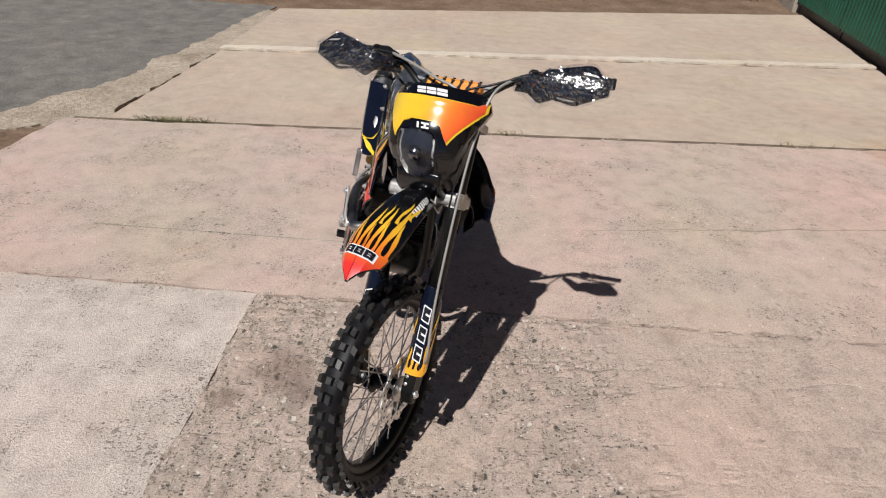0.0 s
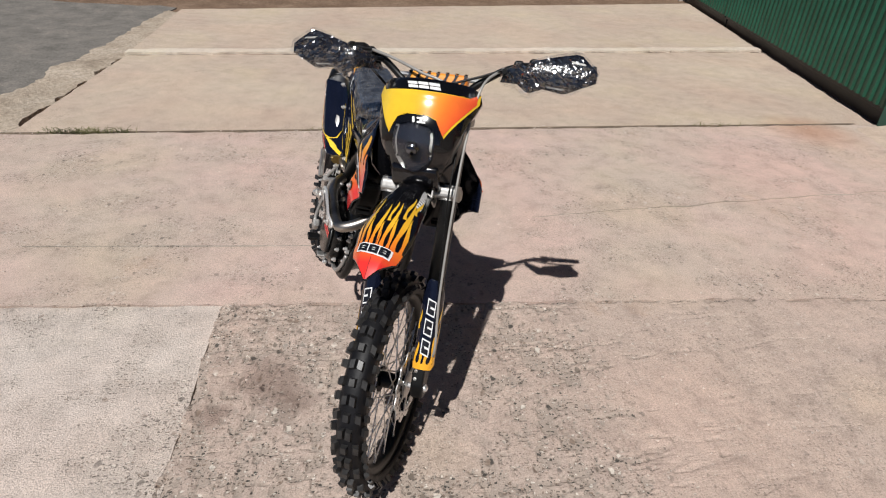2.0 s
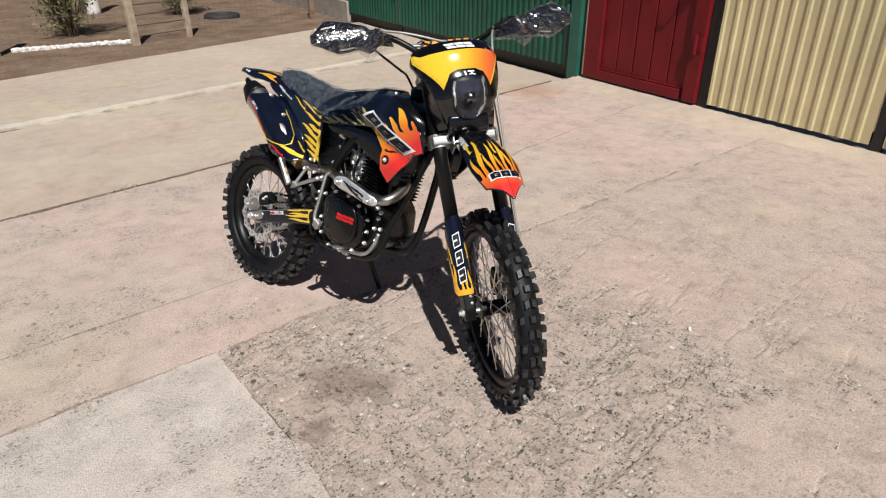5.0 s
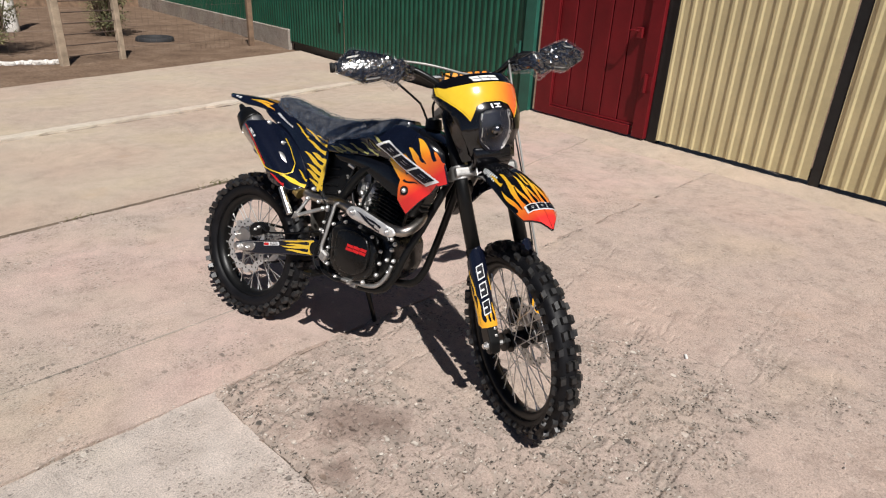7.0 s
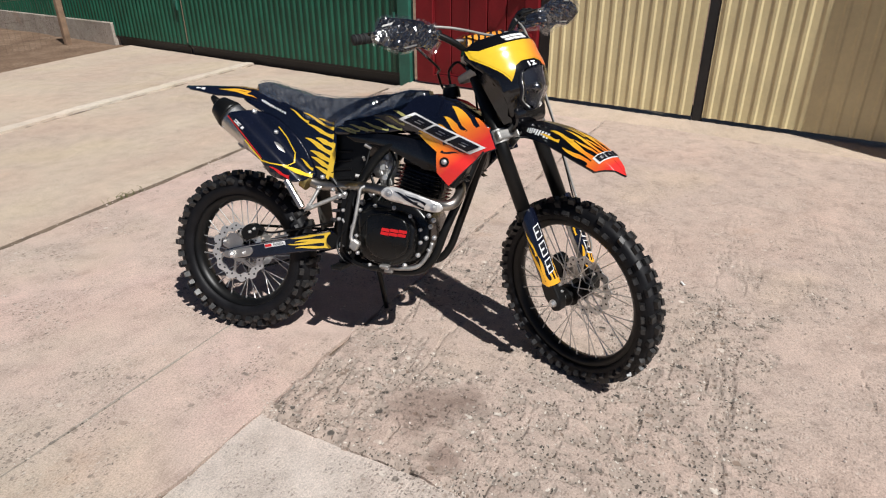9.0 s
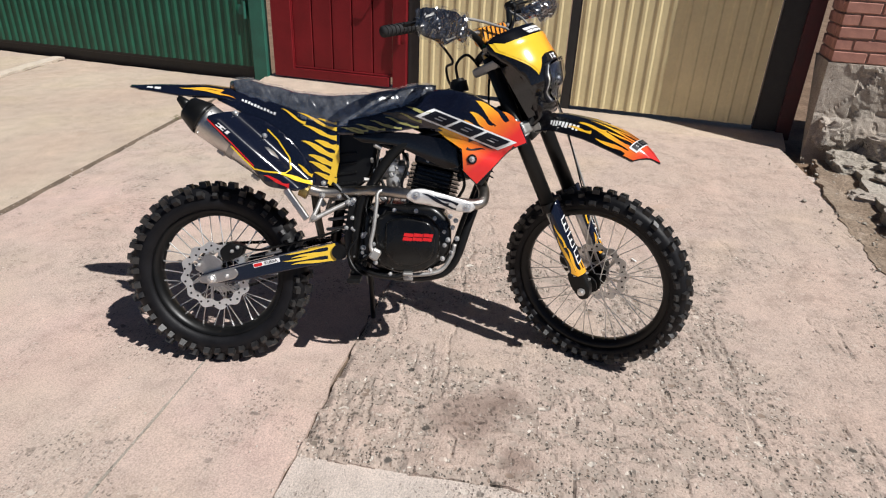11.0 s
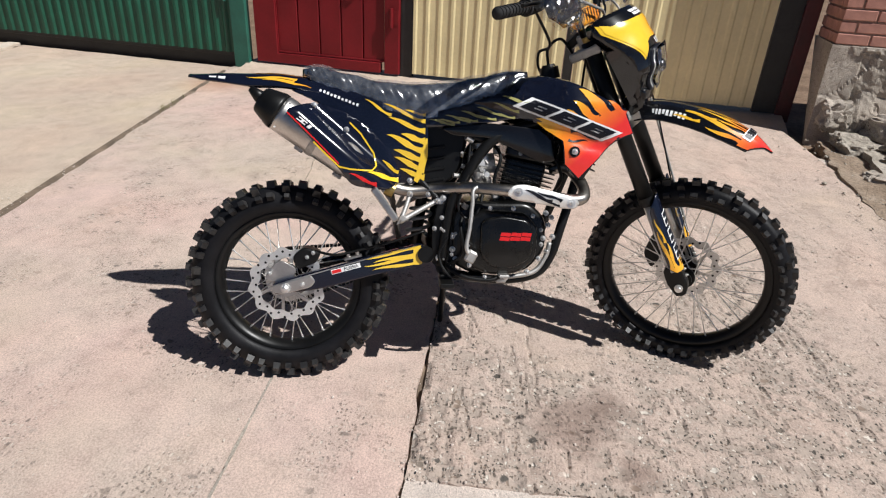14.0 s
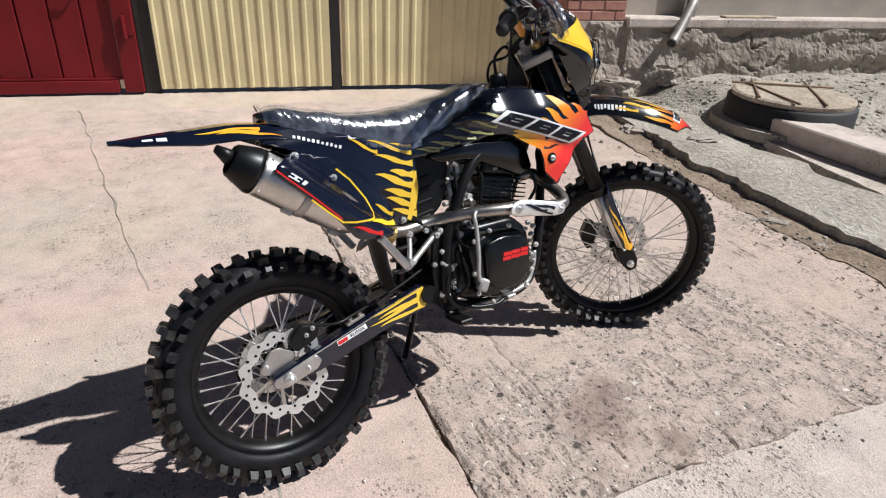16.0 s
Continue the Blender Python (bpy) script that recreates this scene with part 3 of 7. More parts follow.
def red_door():
    t = thing("steel_door", "dark red painted steel door in a red frame, shut", "door", site(0, 1.667))
    W = 1.56
    part("frame", box(0, 0.075, 1.16, 0.07, 0.15, 2.16, 0.004), MAT_RED, t)
    part("frame", box(0, W - 0.12, 1.16, 0.07, 0.24, 2.16, 0.004), MAT_RED, t)
    part("frame", box(0, W / 2, 0.13, 0.069, W - 0.39, 0.10, 0.004), MAT_RED, t)
    part("frame", box(0, W / 2, 2.19, 0.069, W - 0.39, 0.10, 0.004), MAT_RED, t)
    n = 5
    pw = (W - 0.39) / n
    for i in range(n):
        part("panel", box(0.012, 0.15 + pw * (i + 0.5), 1.16, 0.03, pw - 0.012, 1.95, 0.006), MAT_RED, t)
    part("panel_backing", box(0.03, W / 2 - 0.045, 1.16, 0.012, W - 0.38, 1.95), MAT_RED, t)
    for s in (0.152, W - 0.242):
        part("edge_strip", box(-0.012, s, 1.16, 0.012, 0.018, 1.94, 0.003), MAT_RED, t)
    part("edge_strip", box(-0.012, (W - 0.09) / 2, 0.195, 0.012, W - 0.41, 0.018, 0.003), MAT_RED, t)
    part("scrape", box(-0.0195, 0.152, 0.55, 0.003, 0.010, 0.62), MAT_RUST, t, "worn bare edge of the paint")
    for z in (0.62, 1.75):
        h = part("hinge", tube([(-0.05, 0.075, z - 0.09), (-0.05, 0.075, z + 0.09)], 0.020, 10, 0), MAT_RED, t)
        part("leaf", box(-0.038, 0.05, z, 0.006, 0.09, 0.13, 0.002), MAT_RED, h)
    lk = part("lock", box(-0.03, 0.24, 1.08, 0.03, 0.07, 0.10, 0.006), MAT_RED, t)
    part("handle", tube([(-0.05, 0.24, 1.1), (-0.09, 0.24, 1.1), (-0.09, 0.33, 1.1)], 0.008, 8, 3), MAT_RED, lk)
    return t


red_door()
post("gate_post", 3.40, 0.17, 0.09, 2.4, MAT_GREENPOST, "blue-green painted steel gate post", -0.01)


def green_gate(s0, s1, label):
    t = thing("gate_leaf", label, "gate", site(0, s0), group="green gates")
    w = s1 - s0
    part("sheet", corrugated(w, 2.2, 0.115, 0.020, 0.03, 0.02), MAT_GREEN, t, m=pose(-0.005, 0, 0.14))
    part("rail", box(0.025, w / 2, 0.13, 0.04, w, 0.06, 0.004), MAT_DARK, t)
    # dark strip added behind the gap, in place of the shade under the leaf
    part("sill", box(0.06, w / 2, 0.05, 0.03, w, 0.16, 0.004), MAT_DARK, t, "dark strip standing in for the shade under the gate")
    hg = part("hinge", tube([(-0.045, 0.05, 0.65), (-0.045, 0.05, 0.83)], 0.017, 10, 0), MAT_GREENPOST, t)
    part("leaf", box(-0.03, 0.09, 0.74, 0.006, 0.1, 0.1, 0.002), MAT_GREENPOST, hg)
    return t


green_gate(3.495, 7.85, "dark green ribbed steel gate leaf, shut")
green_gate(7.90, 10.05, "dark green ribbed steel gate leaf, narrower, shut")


# ---- motorcycle: materials ----
MAT_PLASTIC = paint("black_gloss_plastic", (0.004, 0.004, 0.005), 0.16, 0, 0.2, 5, 90, 0.02, coat=0.4, rvar=0.06)
MAT_NAVY = paint("navy_gloss_plastic", (0.005, 0.007, 0.017), 0.14, 0, 0.2, 5, 90, 0.02, coat=0.5, rvar=0.06)
MAT_BLACK = paint("black_satin_metal", (0.006, 0.006, 0.006), 0.38, 0.0, 0.3, 9, 120, 0.06)
MAT_CASE = paint("black_engine_paint", (0.004, 0.004, 0.004), 0.28, 0.0, 0.3, 14, 200, 0.08, coat=0.2)
MAT_RUBBER = paint("tyre_rubber", (0.0075, 0.0075, 0.009), 0.50, 0, 0.35, 18, 160, 0.25)
MAT_GRIP = paint("grip_rubber", (0.022, 0.022, 0.023), 0.7, 0, 0.2, 20, 160, 0.2)
MAT_CHROME = paint("bright_steel", (0.84, 0.83, 0.81), 0.36, 0.85, 0.12, 20, 140, 0.03, rvar=0.12)
MAT_ALU = paint("brushed_aluminium", (0.62, 0.60, 0.57), 0.36, 1.0, 0.15, 14, 160, 0.06)
MAT_SHIELD = paint("polished_aluminium", (0.84, 0.83, 0.81), 0.44, 0.75, 0.08, 14, 160, 0.05)
MAT_TREAD = paint("dusty_tread_rubber", (0.017, 0.017, 0.019), 0.42, 0, 0.4, 22, 160, 0.25, col2=(0.030, 0.029, 0.028))
MAT_DISC = paint("ground_steel", (0.80, 0.79, 0.77), 0.42, 0.8, 0.12, 14, 160, 0.06)
MAT_CAST = paint("cast_aluminium", (0.50, 0.49, 0.47), 0.55, 0.9, 0.25, 16, 160, 0.2)
MAT_PIPEMETAL = paint("header_steel", (0.42, 0.39, 0.355), 0.34, 1.0, 0.3, 12, 120, 0.06)
MAT_SPRING = paint("spring_grey", (0.30, 0.30, 0.30), 0.4, 0.4, 0.1, 12, 90, 0.05)
MAT_WHITE = paint("white_decal", (0.80, 0.80, 0.80), 0.25, 0, 0.04, 12, 90, 0.0)
MAT_INK = paint("black_decal", (0.007, 0.008, 0.014), 0.42, 0, 0.2, 12, 90, 0.0)
MAT_REDINK = paint("red_decal", (0.62, 0.016, 0.018), 0.28, 0, 0.08, 12, 90, 0.0)
MAT_YLINE = paint("yellow_decal", (0.80, 0.52, 0.03), 0.25, 0, 0.08, 12, 90, 0.0)
MAT_OLIVE = paint("olive_decal", (0.34, 0.32, 0.12), 0.25, 0, 0.15, 12, 90, 0.0)
MAT_BRASS = paint("brass", (0.45, 0.33, 0.12), 0.45, 0.9, 0.3, 20, 120, 0.1)
MAT_CABLE = paint("grey_hose", (0.34, 0.33, 0.31), 0.4, 0.2, 0.1, 20, 120, 0.05)
MAT_FLAP = paint("dusty_black_rubber", (0.05, 0.045, 0.038), 0.7, 0, 0.4, 8, 90, 0.1)
MAT_REFLECT = paint("lamp_reflector", (0.16, 0.165, 0.18), 0.12, 1.0, 0.1, 20, 60, 0.0)
for mat_, sp_ in ((MAT_RED, 0.25), (MAT_INK, 0.25), (MAT_RUBBER, 0.22), (MAT_BLACK, 0.3), (MAT_CASE, 0.35), (MAT_GRIP, 0.3)):
    mat_.node_tree.nodes["Principled BSDF"].inputs["Specular IOR Level"].default_value = sp_


def gradient(name, p0, p1, stops, rough=0.2):
    """Printed film whose colour runs from p0 to p1."""
    m, nd, lk, bs = nodes_of(name)
    co = nd.new("ShaderNodeTexCoord").outputs["Object"]
    p0, p1 = Vector(p0), Vector(p1)
    d = p1 - p0
    sub = nd.new("ShaderNodeVectorMath")
    sub.operation = "SUBTRACT"
    lk.new(co, sub.inputs[0])
    sub.inputs[1].default_value = p0
    dot = nd.new("ShaderNodeVectorMath")
    dot.operation = "DOT_PRODUCT"
    lk.new(sub.outputs["Vector"], dot.inputs[0])
    dot.inputs[1].default_value = d / d.length_squared
    r = ramp(nd, stops)
    lk.new(dot.outputs["Value"], r.inputs["Fac"])
    n = noise_tex(nd, lk, co, 40, 3)
    r2 = ramp(nd, [(0.3, (0.93, 0.93, 0.93)), (0.7, (1, 1, 1))])
    lk.new(n.outputs["Fac"], r2.inputs["Fac"])
    lk.new(mix(nd, lk, 1.0, r.outputs["Color"], r2.outputs["Color"], "MULTIPLY"), bs.inputs["Base Color"])
    bs.inputs["Roughness"].default_value = rough
    bs.inputs["Coat Weight"].default_value = 0.4
    bs.inputs["Coat Roughness"].default_value = 0.08
    return m


YEL, ORA, RED_ = (0.80, 0.50, 0.03), (0.86, 0.25, 0.02), (0.74, 0.035, 0.030)
MAT_FL_SHROUD = gradient("flame_print_shroud", (0.80, 0, 0.97), (0.99, 0, 0.76), [(0.0, YEL), (0.35, (0.84, 0.40, 0.03)), (0.50, ORA), (0.82, RED_)])
MAT_FL_SIDE = gradient("flame_print_side", (0.20, 0, 0.9), (0.46, 0, 0.75), [(0.0, YEL), (1.0, (0.84, 0.55, 0.05))])
MAT_FL_TAIL = gradient("flame_print_tail", (-0.15, 0, 1.0), (0.16, 0, 1.0), [(0.0, YEL), (0.6, (0.86, 0.40, 0.03)), (1.0, ORA)])
MAT_FL_FENDER = gradient("flame_print_fender", (0.20, 0, -0.02), (0.43, 0, -0.27), [(0.0, YEL), (0.45, (0.84, 0.45, 0.03)), (0.62, ORA), (0.86, RED_)])
MAT_FL_GUARD = gradient("flame_print_guard", (0, 0, -0.30), (0, 0, -0.56), [(0.0, YEL), (1.0, (0.86, 0.40, 0.03))])
MAT_MASK = gradient("mask_print", (0.2, -0.10, 0.28), (0.2, 0.12, 0.20), [(0.0, (0.86, 0.58, 0.04)), (0.45, (0.86, 0.46, 0.03)), (0.78, (0.86, 0.20, 0.03)), (1.0, (0.80, 0.09, 0.03))])
MAT_PAD = gradient("pad_print", (0, -0.1, 0), (0, 0.1, 0), [(0.0, (0.86, 0.36, 0.03)), (1.0, ORA)], 0.5)


def clear(name, share, rough, milky=0.0):
    """Thin clear film: see-through, with sharp glints on its folds."""
    m, nd, lk, bs = nodes_of(name)
    nd.remove(bs)
    co = nd.new("ShaderNodeTexCoord").outputs["Object"]
    n = noise_tex(nd, lk, co, 40, 4, 0.6)
    gl = nd.new("ShaderNodeBsdfGlossy")
    gl.inputs["Roughness"].default_value = rough
    gl.inputs["Color"].default_value = (0.93, 0.95, 0.97, 1)
    tr = nd.new("ShaderNodeBsdfTransparent")
    df = nd.new("ShaderNodeBsdfDiffuse")
    df.inputs["Color"].default_value = (0.8, 0.82, 0.84, 1)
    both = nd.new("ShaderNodeMixShader")
    both.inputs["Fac"].default_value = milky
    mx = nd.new("ShaderNodeMixShader")
    r = ramp(nd, [(0.35, (share * 0.4,) * 3), (0.68, (share * 1.7,) * 3)])
    lk.new(n.outputs["Fac"], r.inputs["Fac"])
    lk.new(r.outputs["Color"], mx.inputs["Fac"])
    lk.new(tr.outputs[0], mx.inputs[1])
    lk.new(gl.outputs[0], both.inputs[1])
    lk.new(df.outputs[0], both.inputs[2])
    lk.new(both.outputs[0], mx.inputs[2])
    lk.new(mx.outputs[0], nd["Material Output"].inputs["Surface"])
    return m


MAT_FILM = clear("clear_wrapping_film", 0.16, 0.11, 0.05)
MAT_SEATFILM = clear("clear_seat_film", 0.22, 0.17, 0.22)


def wrapped(name, col, scale, stretch, dist):
    """Dark surface tight under crumpled film: sharp ridged glints."""
    m, nd, lk, bs = nodes_of(name)
    co = nd.new("ShaderNodeTexCoord").outputs["Object"]
    mp = nd.new("ShaderNodeMapping")
    mp.inputs["Scale"].default_value = stretch
    lk.new(co, mp.inputs["Vector"])
    h = None
    for k, w in ((1.0, 1.0), (2.3, 0.5)):
        n = noise_tex(nd, lk, mp.outputs["Vector"], scale * k, 2, 0.5)
        s = nd.new("ShaderNodeMath")
        s.operation = "SUBTRACT"
        lk.new(n.outputs["Fac"], s.inputs[0])
        s.inputs[1].default_value = 0.5
        ab = nd.new("ShaderNodeMath")
        ab.operation = "ABSOLUTE"
        lk.new(s.outputs[0], ab.inputs[0])
        ml = nd.new("ShaderNodeMath")
        ml.operation = "MULTIPLY_ADD"
        lk.new(ab.outputs[0], ml.inputs[0])
        ml.inputs[1].default_value = w
        if h is None:
            ml.inputs[2].default_value = 0.0
        else:
            lk.new(h, ml.inputs[2])
        h = ml.outputs[0]
    bs.inputs["Base Color"].default_value = (*col, 1)
    bs.inputs["Roughness"].default_value = 0.17
    bs.inputs["Specular IOR Level"].default_value = 0.75
    bump(nd, lk, bs, h, 1.0, dist)
    return m


MAT_WRAP = wrapped("black_plastic_under_film", (0.003, 0.003, 0.005), 24, (1, 1, 1), 0.006)
MAT_SEAT = wrapped("navy_vinyl_under_film", (0.010, 0.013, 0.022), 15, (1.6, 0.7, 1.2), 0.006)


def glass(name):
    m, nd, lk, bs = nodes_of(name)
    bs.inputs["Base Color"].default_value = (0.9, 0.92, 0.93, 1)
    bs.inputs["Roughness"].default_value = 0.02
    bs.inputs["Transmission Weight"].default_value = 1.0
    bs.inputs["IOR"].default_value = 1.35
    return m


MAT_GLASS = glass("lamp_glass")


# ---- motorcycle: frames and surfaces ----
def bike_frame():
    a, l = radians(11.5), radians(15)
    h = Vector((math.sin(a), -math.cos(a), 0))
    lh = Vector((math.cos(a), math.sin(a), 0))
    n = lh * math.cos(l) - Vector((0, 0, math.sin(l)))
    u = lh * math.sin(l) + Vector((0, 0, math.cos(l)))
    m = Matrix((h, n, u)).transposed().to_4x4()
    return Matrix.Translation((-0.326, 2.925, 0.002)) @ m


def steer_frame():
    r, d = radians(25), radians(36)
    c, s = math.cos(r), math.sin(r)
    return Matrix(((c * math.cos(d), c * math.sin(d), -s, 1.108), (-math.sin(d), math.cos(d), 0, 0.003),
                   (s * math.cos(d), s * math.sin(d), c, 0.915), (0, 0, 0, 1)))


STEER = steer_frame()
bike = thing("motorcycle", "black and orange off-road motorcycle with flame graphics on its side stand", "motorcycle", bike_frame())


def lerp_table(tab, x):
    if x <= tab[0][0]:
        return tab[0][1]
    for (a, va), (b, vb) in zip(tab, tab[1:]):
        if x <= b:
            t = (x - a) / (b - a)
            t = t * t * (3 - 2 * t)
            return va + (vb - va) * t
    return tab[-1][1]


def round_poly(pts, n=4, sharp=()):
    """Closed outline with rounded corners except those named."""
    P = [Vector(p) for p in pts]
    out, k = [], len(P)
    for i in range(k):
        a, b, c = P[i - 1], P[i], P[(i + 1) % k]
        if i in sharp:
            out.append(b)
            continue
        r = min((a - b).length, (c - b).length) * 0.35
        p, q = b + (a - b).normalized() * r, b + (c - b).normalized() * r
        for j in range(n + 1):
            t = j / n
            out.append(p * (1 - t) ** 2 + b * 2 * t * (1 - t) + q * t * t)
    return out


def drape(bm, poly, surf, cell=0.02, thick=0.0, off=0.0):
    """Lays a closed 2D outline on a surface surf(u, v, off), in small triangles, with a thickness behind it."""
    from mathutils.geometry import delaunay_2d_cdt
    pts = []
    k = len(poly)
    for i in range(k):
        a, b = Vector(poly[i]), Vector(poly[(i + 1) % k])
        m = max(1, int((b - a).length / cell))
        pts += [a.lerp(b, j / m) for j in range(m)]
    n = len(pts)
    x0, x1 = min(p.x for p in pts), max(p.x for p in pts)
    y0, y1 = min(p.y for p in pts), max(p.y for p in pts)
    inner = [Vector((x0 + (i + 0.5) * cell, y0 + (j + 0.5) * cell)) for i in range(int((x1 - x0) / cell) + 1) for j in range(int((y1 - y0) / cell) + 1)]
    v, _, f, *_ = delaunay_2d_cdt(pts + inner, [], [list(range(n))], 1, 1e-6)
    used = sorted({i for t in f for i in t})
    top = {i: bm.verts.new(surf(v[i].x, v[i].y, off)) for i in used}
    faces = [bm.faces.new([top[i] for i in t]) for t in f]
    if thick:
        low = {i: bm.verts.new(surf(v[i].x, v[i].y, off - thick)) for i in used}
        for t in f:
            bm.faces.new([low[i] for i in reversed(t)])
        count = {}
        for t in f:
            for j in range(len(t)):
                e = (t[j], t[(j + 1) % len(t)])
                count[tuple(sorted(e))] = count.get(tuple(sorted(e)), []) + [e]
        for es in count.values():
            if len(es) == 1:
                a, b = es[0]
                bm.faces.new((top[b], top[a], low[a], low[b]))
    return faces


def draped(polys, surf, cell=0.02, thick=0.0, off=0.0):
    bm = bmesh.new()
    for i, p in enumerate(polys):
        drape(bm, p, surf, cell, thick, off + 0.00012 * i)
    return bm


def flame(base, tip, w, bend=0.0, n=12):
    """One tongue of flame: a bent, tapering outline in 2D."""
    a, b = Vector(base), Vector(tip)
    d = b - a
    nr = Vector((-d.y, d.x))
    c1, c2 = a + d * 0.34 + nr * bend, a + d * 0.70 - nr * bend * 0.9
    L, R = [], []
    for i in range(n):
        t = i / (n - 1)
        p = a * (1 - t) ** 3 + c1 * 3 * t * (1 - t) ** 2 + c2 * 3 * t * t * (1 - t) + b * t ** 3
        tg = ((c1 - a) * (1 - t) ** 2 + (c2 - c1) * 2 * t * (1 - t) + (b - c2) * t * t).normalized()
        s = Vector((-tg.y, tg.x)) * w * 0.5 * (1 - t) ** 0.8 * (1 - 0.45 * math.sin(math.pi * min(1, t * 2.2)) + 0.5 * t)
        L.append(p + s)
        R.append(p - s)
    return L + R[:-1][::-1]


def band(pts, w):
    """A thin line along points, as an outline."""
    P = [Vector(p) for p in pts]
    L, R = [], []
    for i, p in enumerate(P):
        d = (P[min(i + 1, len(P) - 1)] - P[max(i - 1, 0)]).normalized()
        nr = Vector((-d.y, d.x)) * w / 2
        L.append(p + nr)
        R.append(p - nr)
    return L + R[::-1]


def quad_grid(o, ex, ey, cells):
    """Outlines of slanted blocks in the frame o, ex, ey; cells: (u0, v0, u1, v1)."""
    o, ex, ey = Vector(o), Vector(ex), Vector(ey)
    return [[o + ex * u0 + ey * v0, o + ex * u1 + ey * v0, o + ex * u1 + ey * v1, o + ex * u0 + ey * v1] for u0, v0, u1, v1 in cells]


def logo(parent, surf, o, ex, ey, off, plate, ink, m=None, name="logo"):
    """A maker's mark drawn as plain slanted blocks on a backing."""
    base = part(name, draped(quad_grid(o, ex, ey, [(0, 0, 1, 1)]), surf, 0.015, 0, off), plate, parent, m=m)
    cells = []
    for i in range(3):
        u = 0.05 + i * 0.312
        cells += [(u, 0.12, u + 0.276, 0.36), (u, 0.44, u + 0.276, 0.56), (u, 0.64, u + 0.276, 0.88), (u, 0.36, u + 0.10, 0.44), (u, 0.56, u + 0.10, 0.64), (u + 0.19, 0.36, u + 0.276, 0.44), (u + 0.19, 0.56, u + 0.276, 0.64)]
    part("mark", draped(quad_grid(o, ex, ey, cells), surf, 0.015, 0, off + 0.0012), ink, base)
    return base


def blocks(parent, surf, o, ex, ey, off, ink, n=7, m=None):
    """Small lettering too fine to read, as plain bars."""
    cells = [(i / n + 0.02, 0, i / n + 0.8 / n, 1 if i % 3 else 0.8) for i in range(n)]
    return part("print", draped(quad_grid(o, ex, ey, cells), surf, 0.02, 0, off), ink, parent, m=m)


def loft(rows, closed=True, caps=True):
    """Skin through rings of equal length."""
    bm = bmesh.new()
    R = [[bm.verts.new(p) for p in r] for r in rows]
    n = len(R[0])
    for a, b in zip(R, R[1:]):
        for k in range(n if closed else n - 1):
            bm.faces.new((a[k], a[(k + 1) % n], b[(k + 1) % n], b[k]))
    if caps and closed:
        bm.faces.new(R[0][::-1])
        bm.faces.new(R[-1])
    return bm


def prism(poly, y0, y1, bev=0.006, seg=2):
    """An outline in x, z extruded from y0 to y1 with rounded edges."""
    bm = bmesh.new()
    f = bm.faces.new([bm.verts.new((p[0], y0, p[1])) for p in poly])
    r = bmesh.ops.extrude_face_region(bm, geom=[f])
    vs = [g for g in r["geom"] if isinstance(g, bmesh.types.BMVert)]
    bmesh.ops.translate(bm, vec=(0, y1 - y0, 0), verts=vs)
    if bev:
        es = [e for e in bm.edges if abs(e.verts[0].co.y - e.verts[1].co.y) < 1e-6]
        bmesh.ops.bevel(bm, geom=es, offset=bev, segments=seg, affect="EDGES", profile=0.5, clamp_overlap=True)
    return bm


def bolt_bm(p, r=0.008, d=0.010, axis=(0, -1, 0)):
    bm = bmesh.new()
    p, a = Vector(p), Vector(axis)
    add_cyl(bm, p - a * 0.004, p + a * d * 0.35, r * 1.1, n=14)
    add_cyl(bm, p, p + a * d * 0.75, r * 0.86, r * 0.82, n=6)
    add_cyl(bm, p + a * d * 0.75, p + a * d * 1.15, r * 0.80, r * 0.35, n=10)
    return bm


def bolt(p, parent, r=0.008, mat=None, axis=(0, -1, 0), m=None):
    return part("bolt", bolt_bm(p, r, 0.010, axis), mat or MAT_CHROME, parent, m=m)


# ---- wheels ----
def ring_of(profile, n):
    """Turns an (r, y) outline round the y axis."""
    bm = bmesh.new()
    rows = []
    for i in range(n):
        a = 2 * math.pi * i / n
        rows.append([bm.verts.new((r * math.cos(a), y, r * math.sin(a))) for r, y in profile])
    k = len(profile)
    for i in range(n):
        a, b = rows[i], rows[(i + 1) % n]
        for j in range(k):
            bm.faces.new((a[j], b[j], b[(j + 1) % k], a[(j + 1) % k]))
    return bm


def knob(bm, ang, r, y, tilt, lx, wy, h, skew=0.0):
    """One tread block on the crown, leaning out with the carcass."""
    vs = []
    for dz, sc in ((-0.006, 1.12), (h, 0.9)):
        for sx, sy in ((-1, -1), (1, -1), (1, 1), (-1, 1)):
            q = Vector((sx * lx / 2 * sc + skew * sy, sy * wy / 2 * sc, dz))
            q = Euler((-tilt, 0, 0)).to_matrix() @ q
            q += Vector((0, y, r))
            vs.append(bm.verts.new(Euler((0, ang, 0)).to_matrix() @ q))
    for f in ((4, 5, 6, 7), (0, 1, 5, 4), (1, 2, 6, 5), (2, 3, 7, 6), (3, 0, 4, 7)):
        bm.faces.new([vs[i] for i in f])


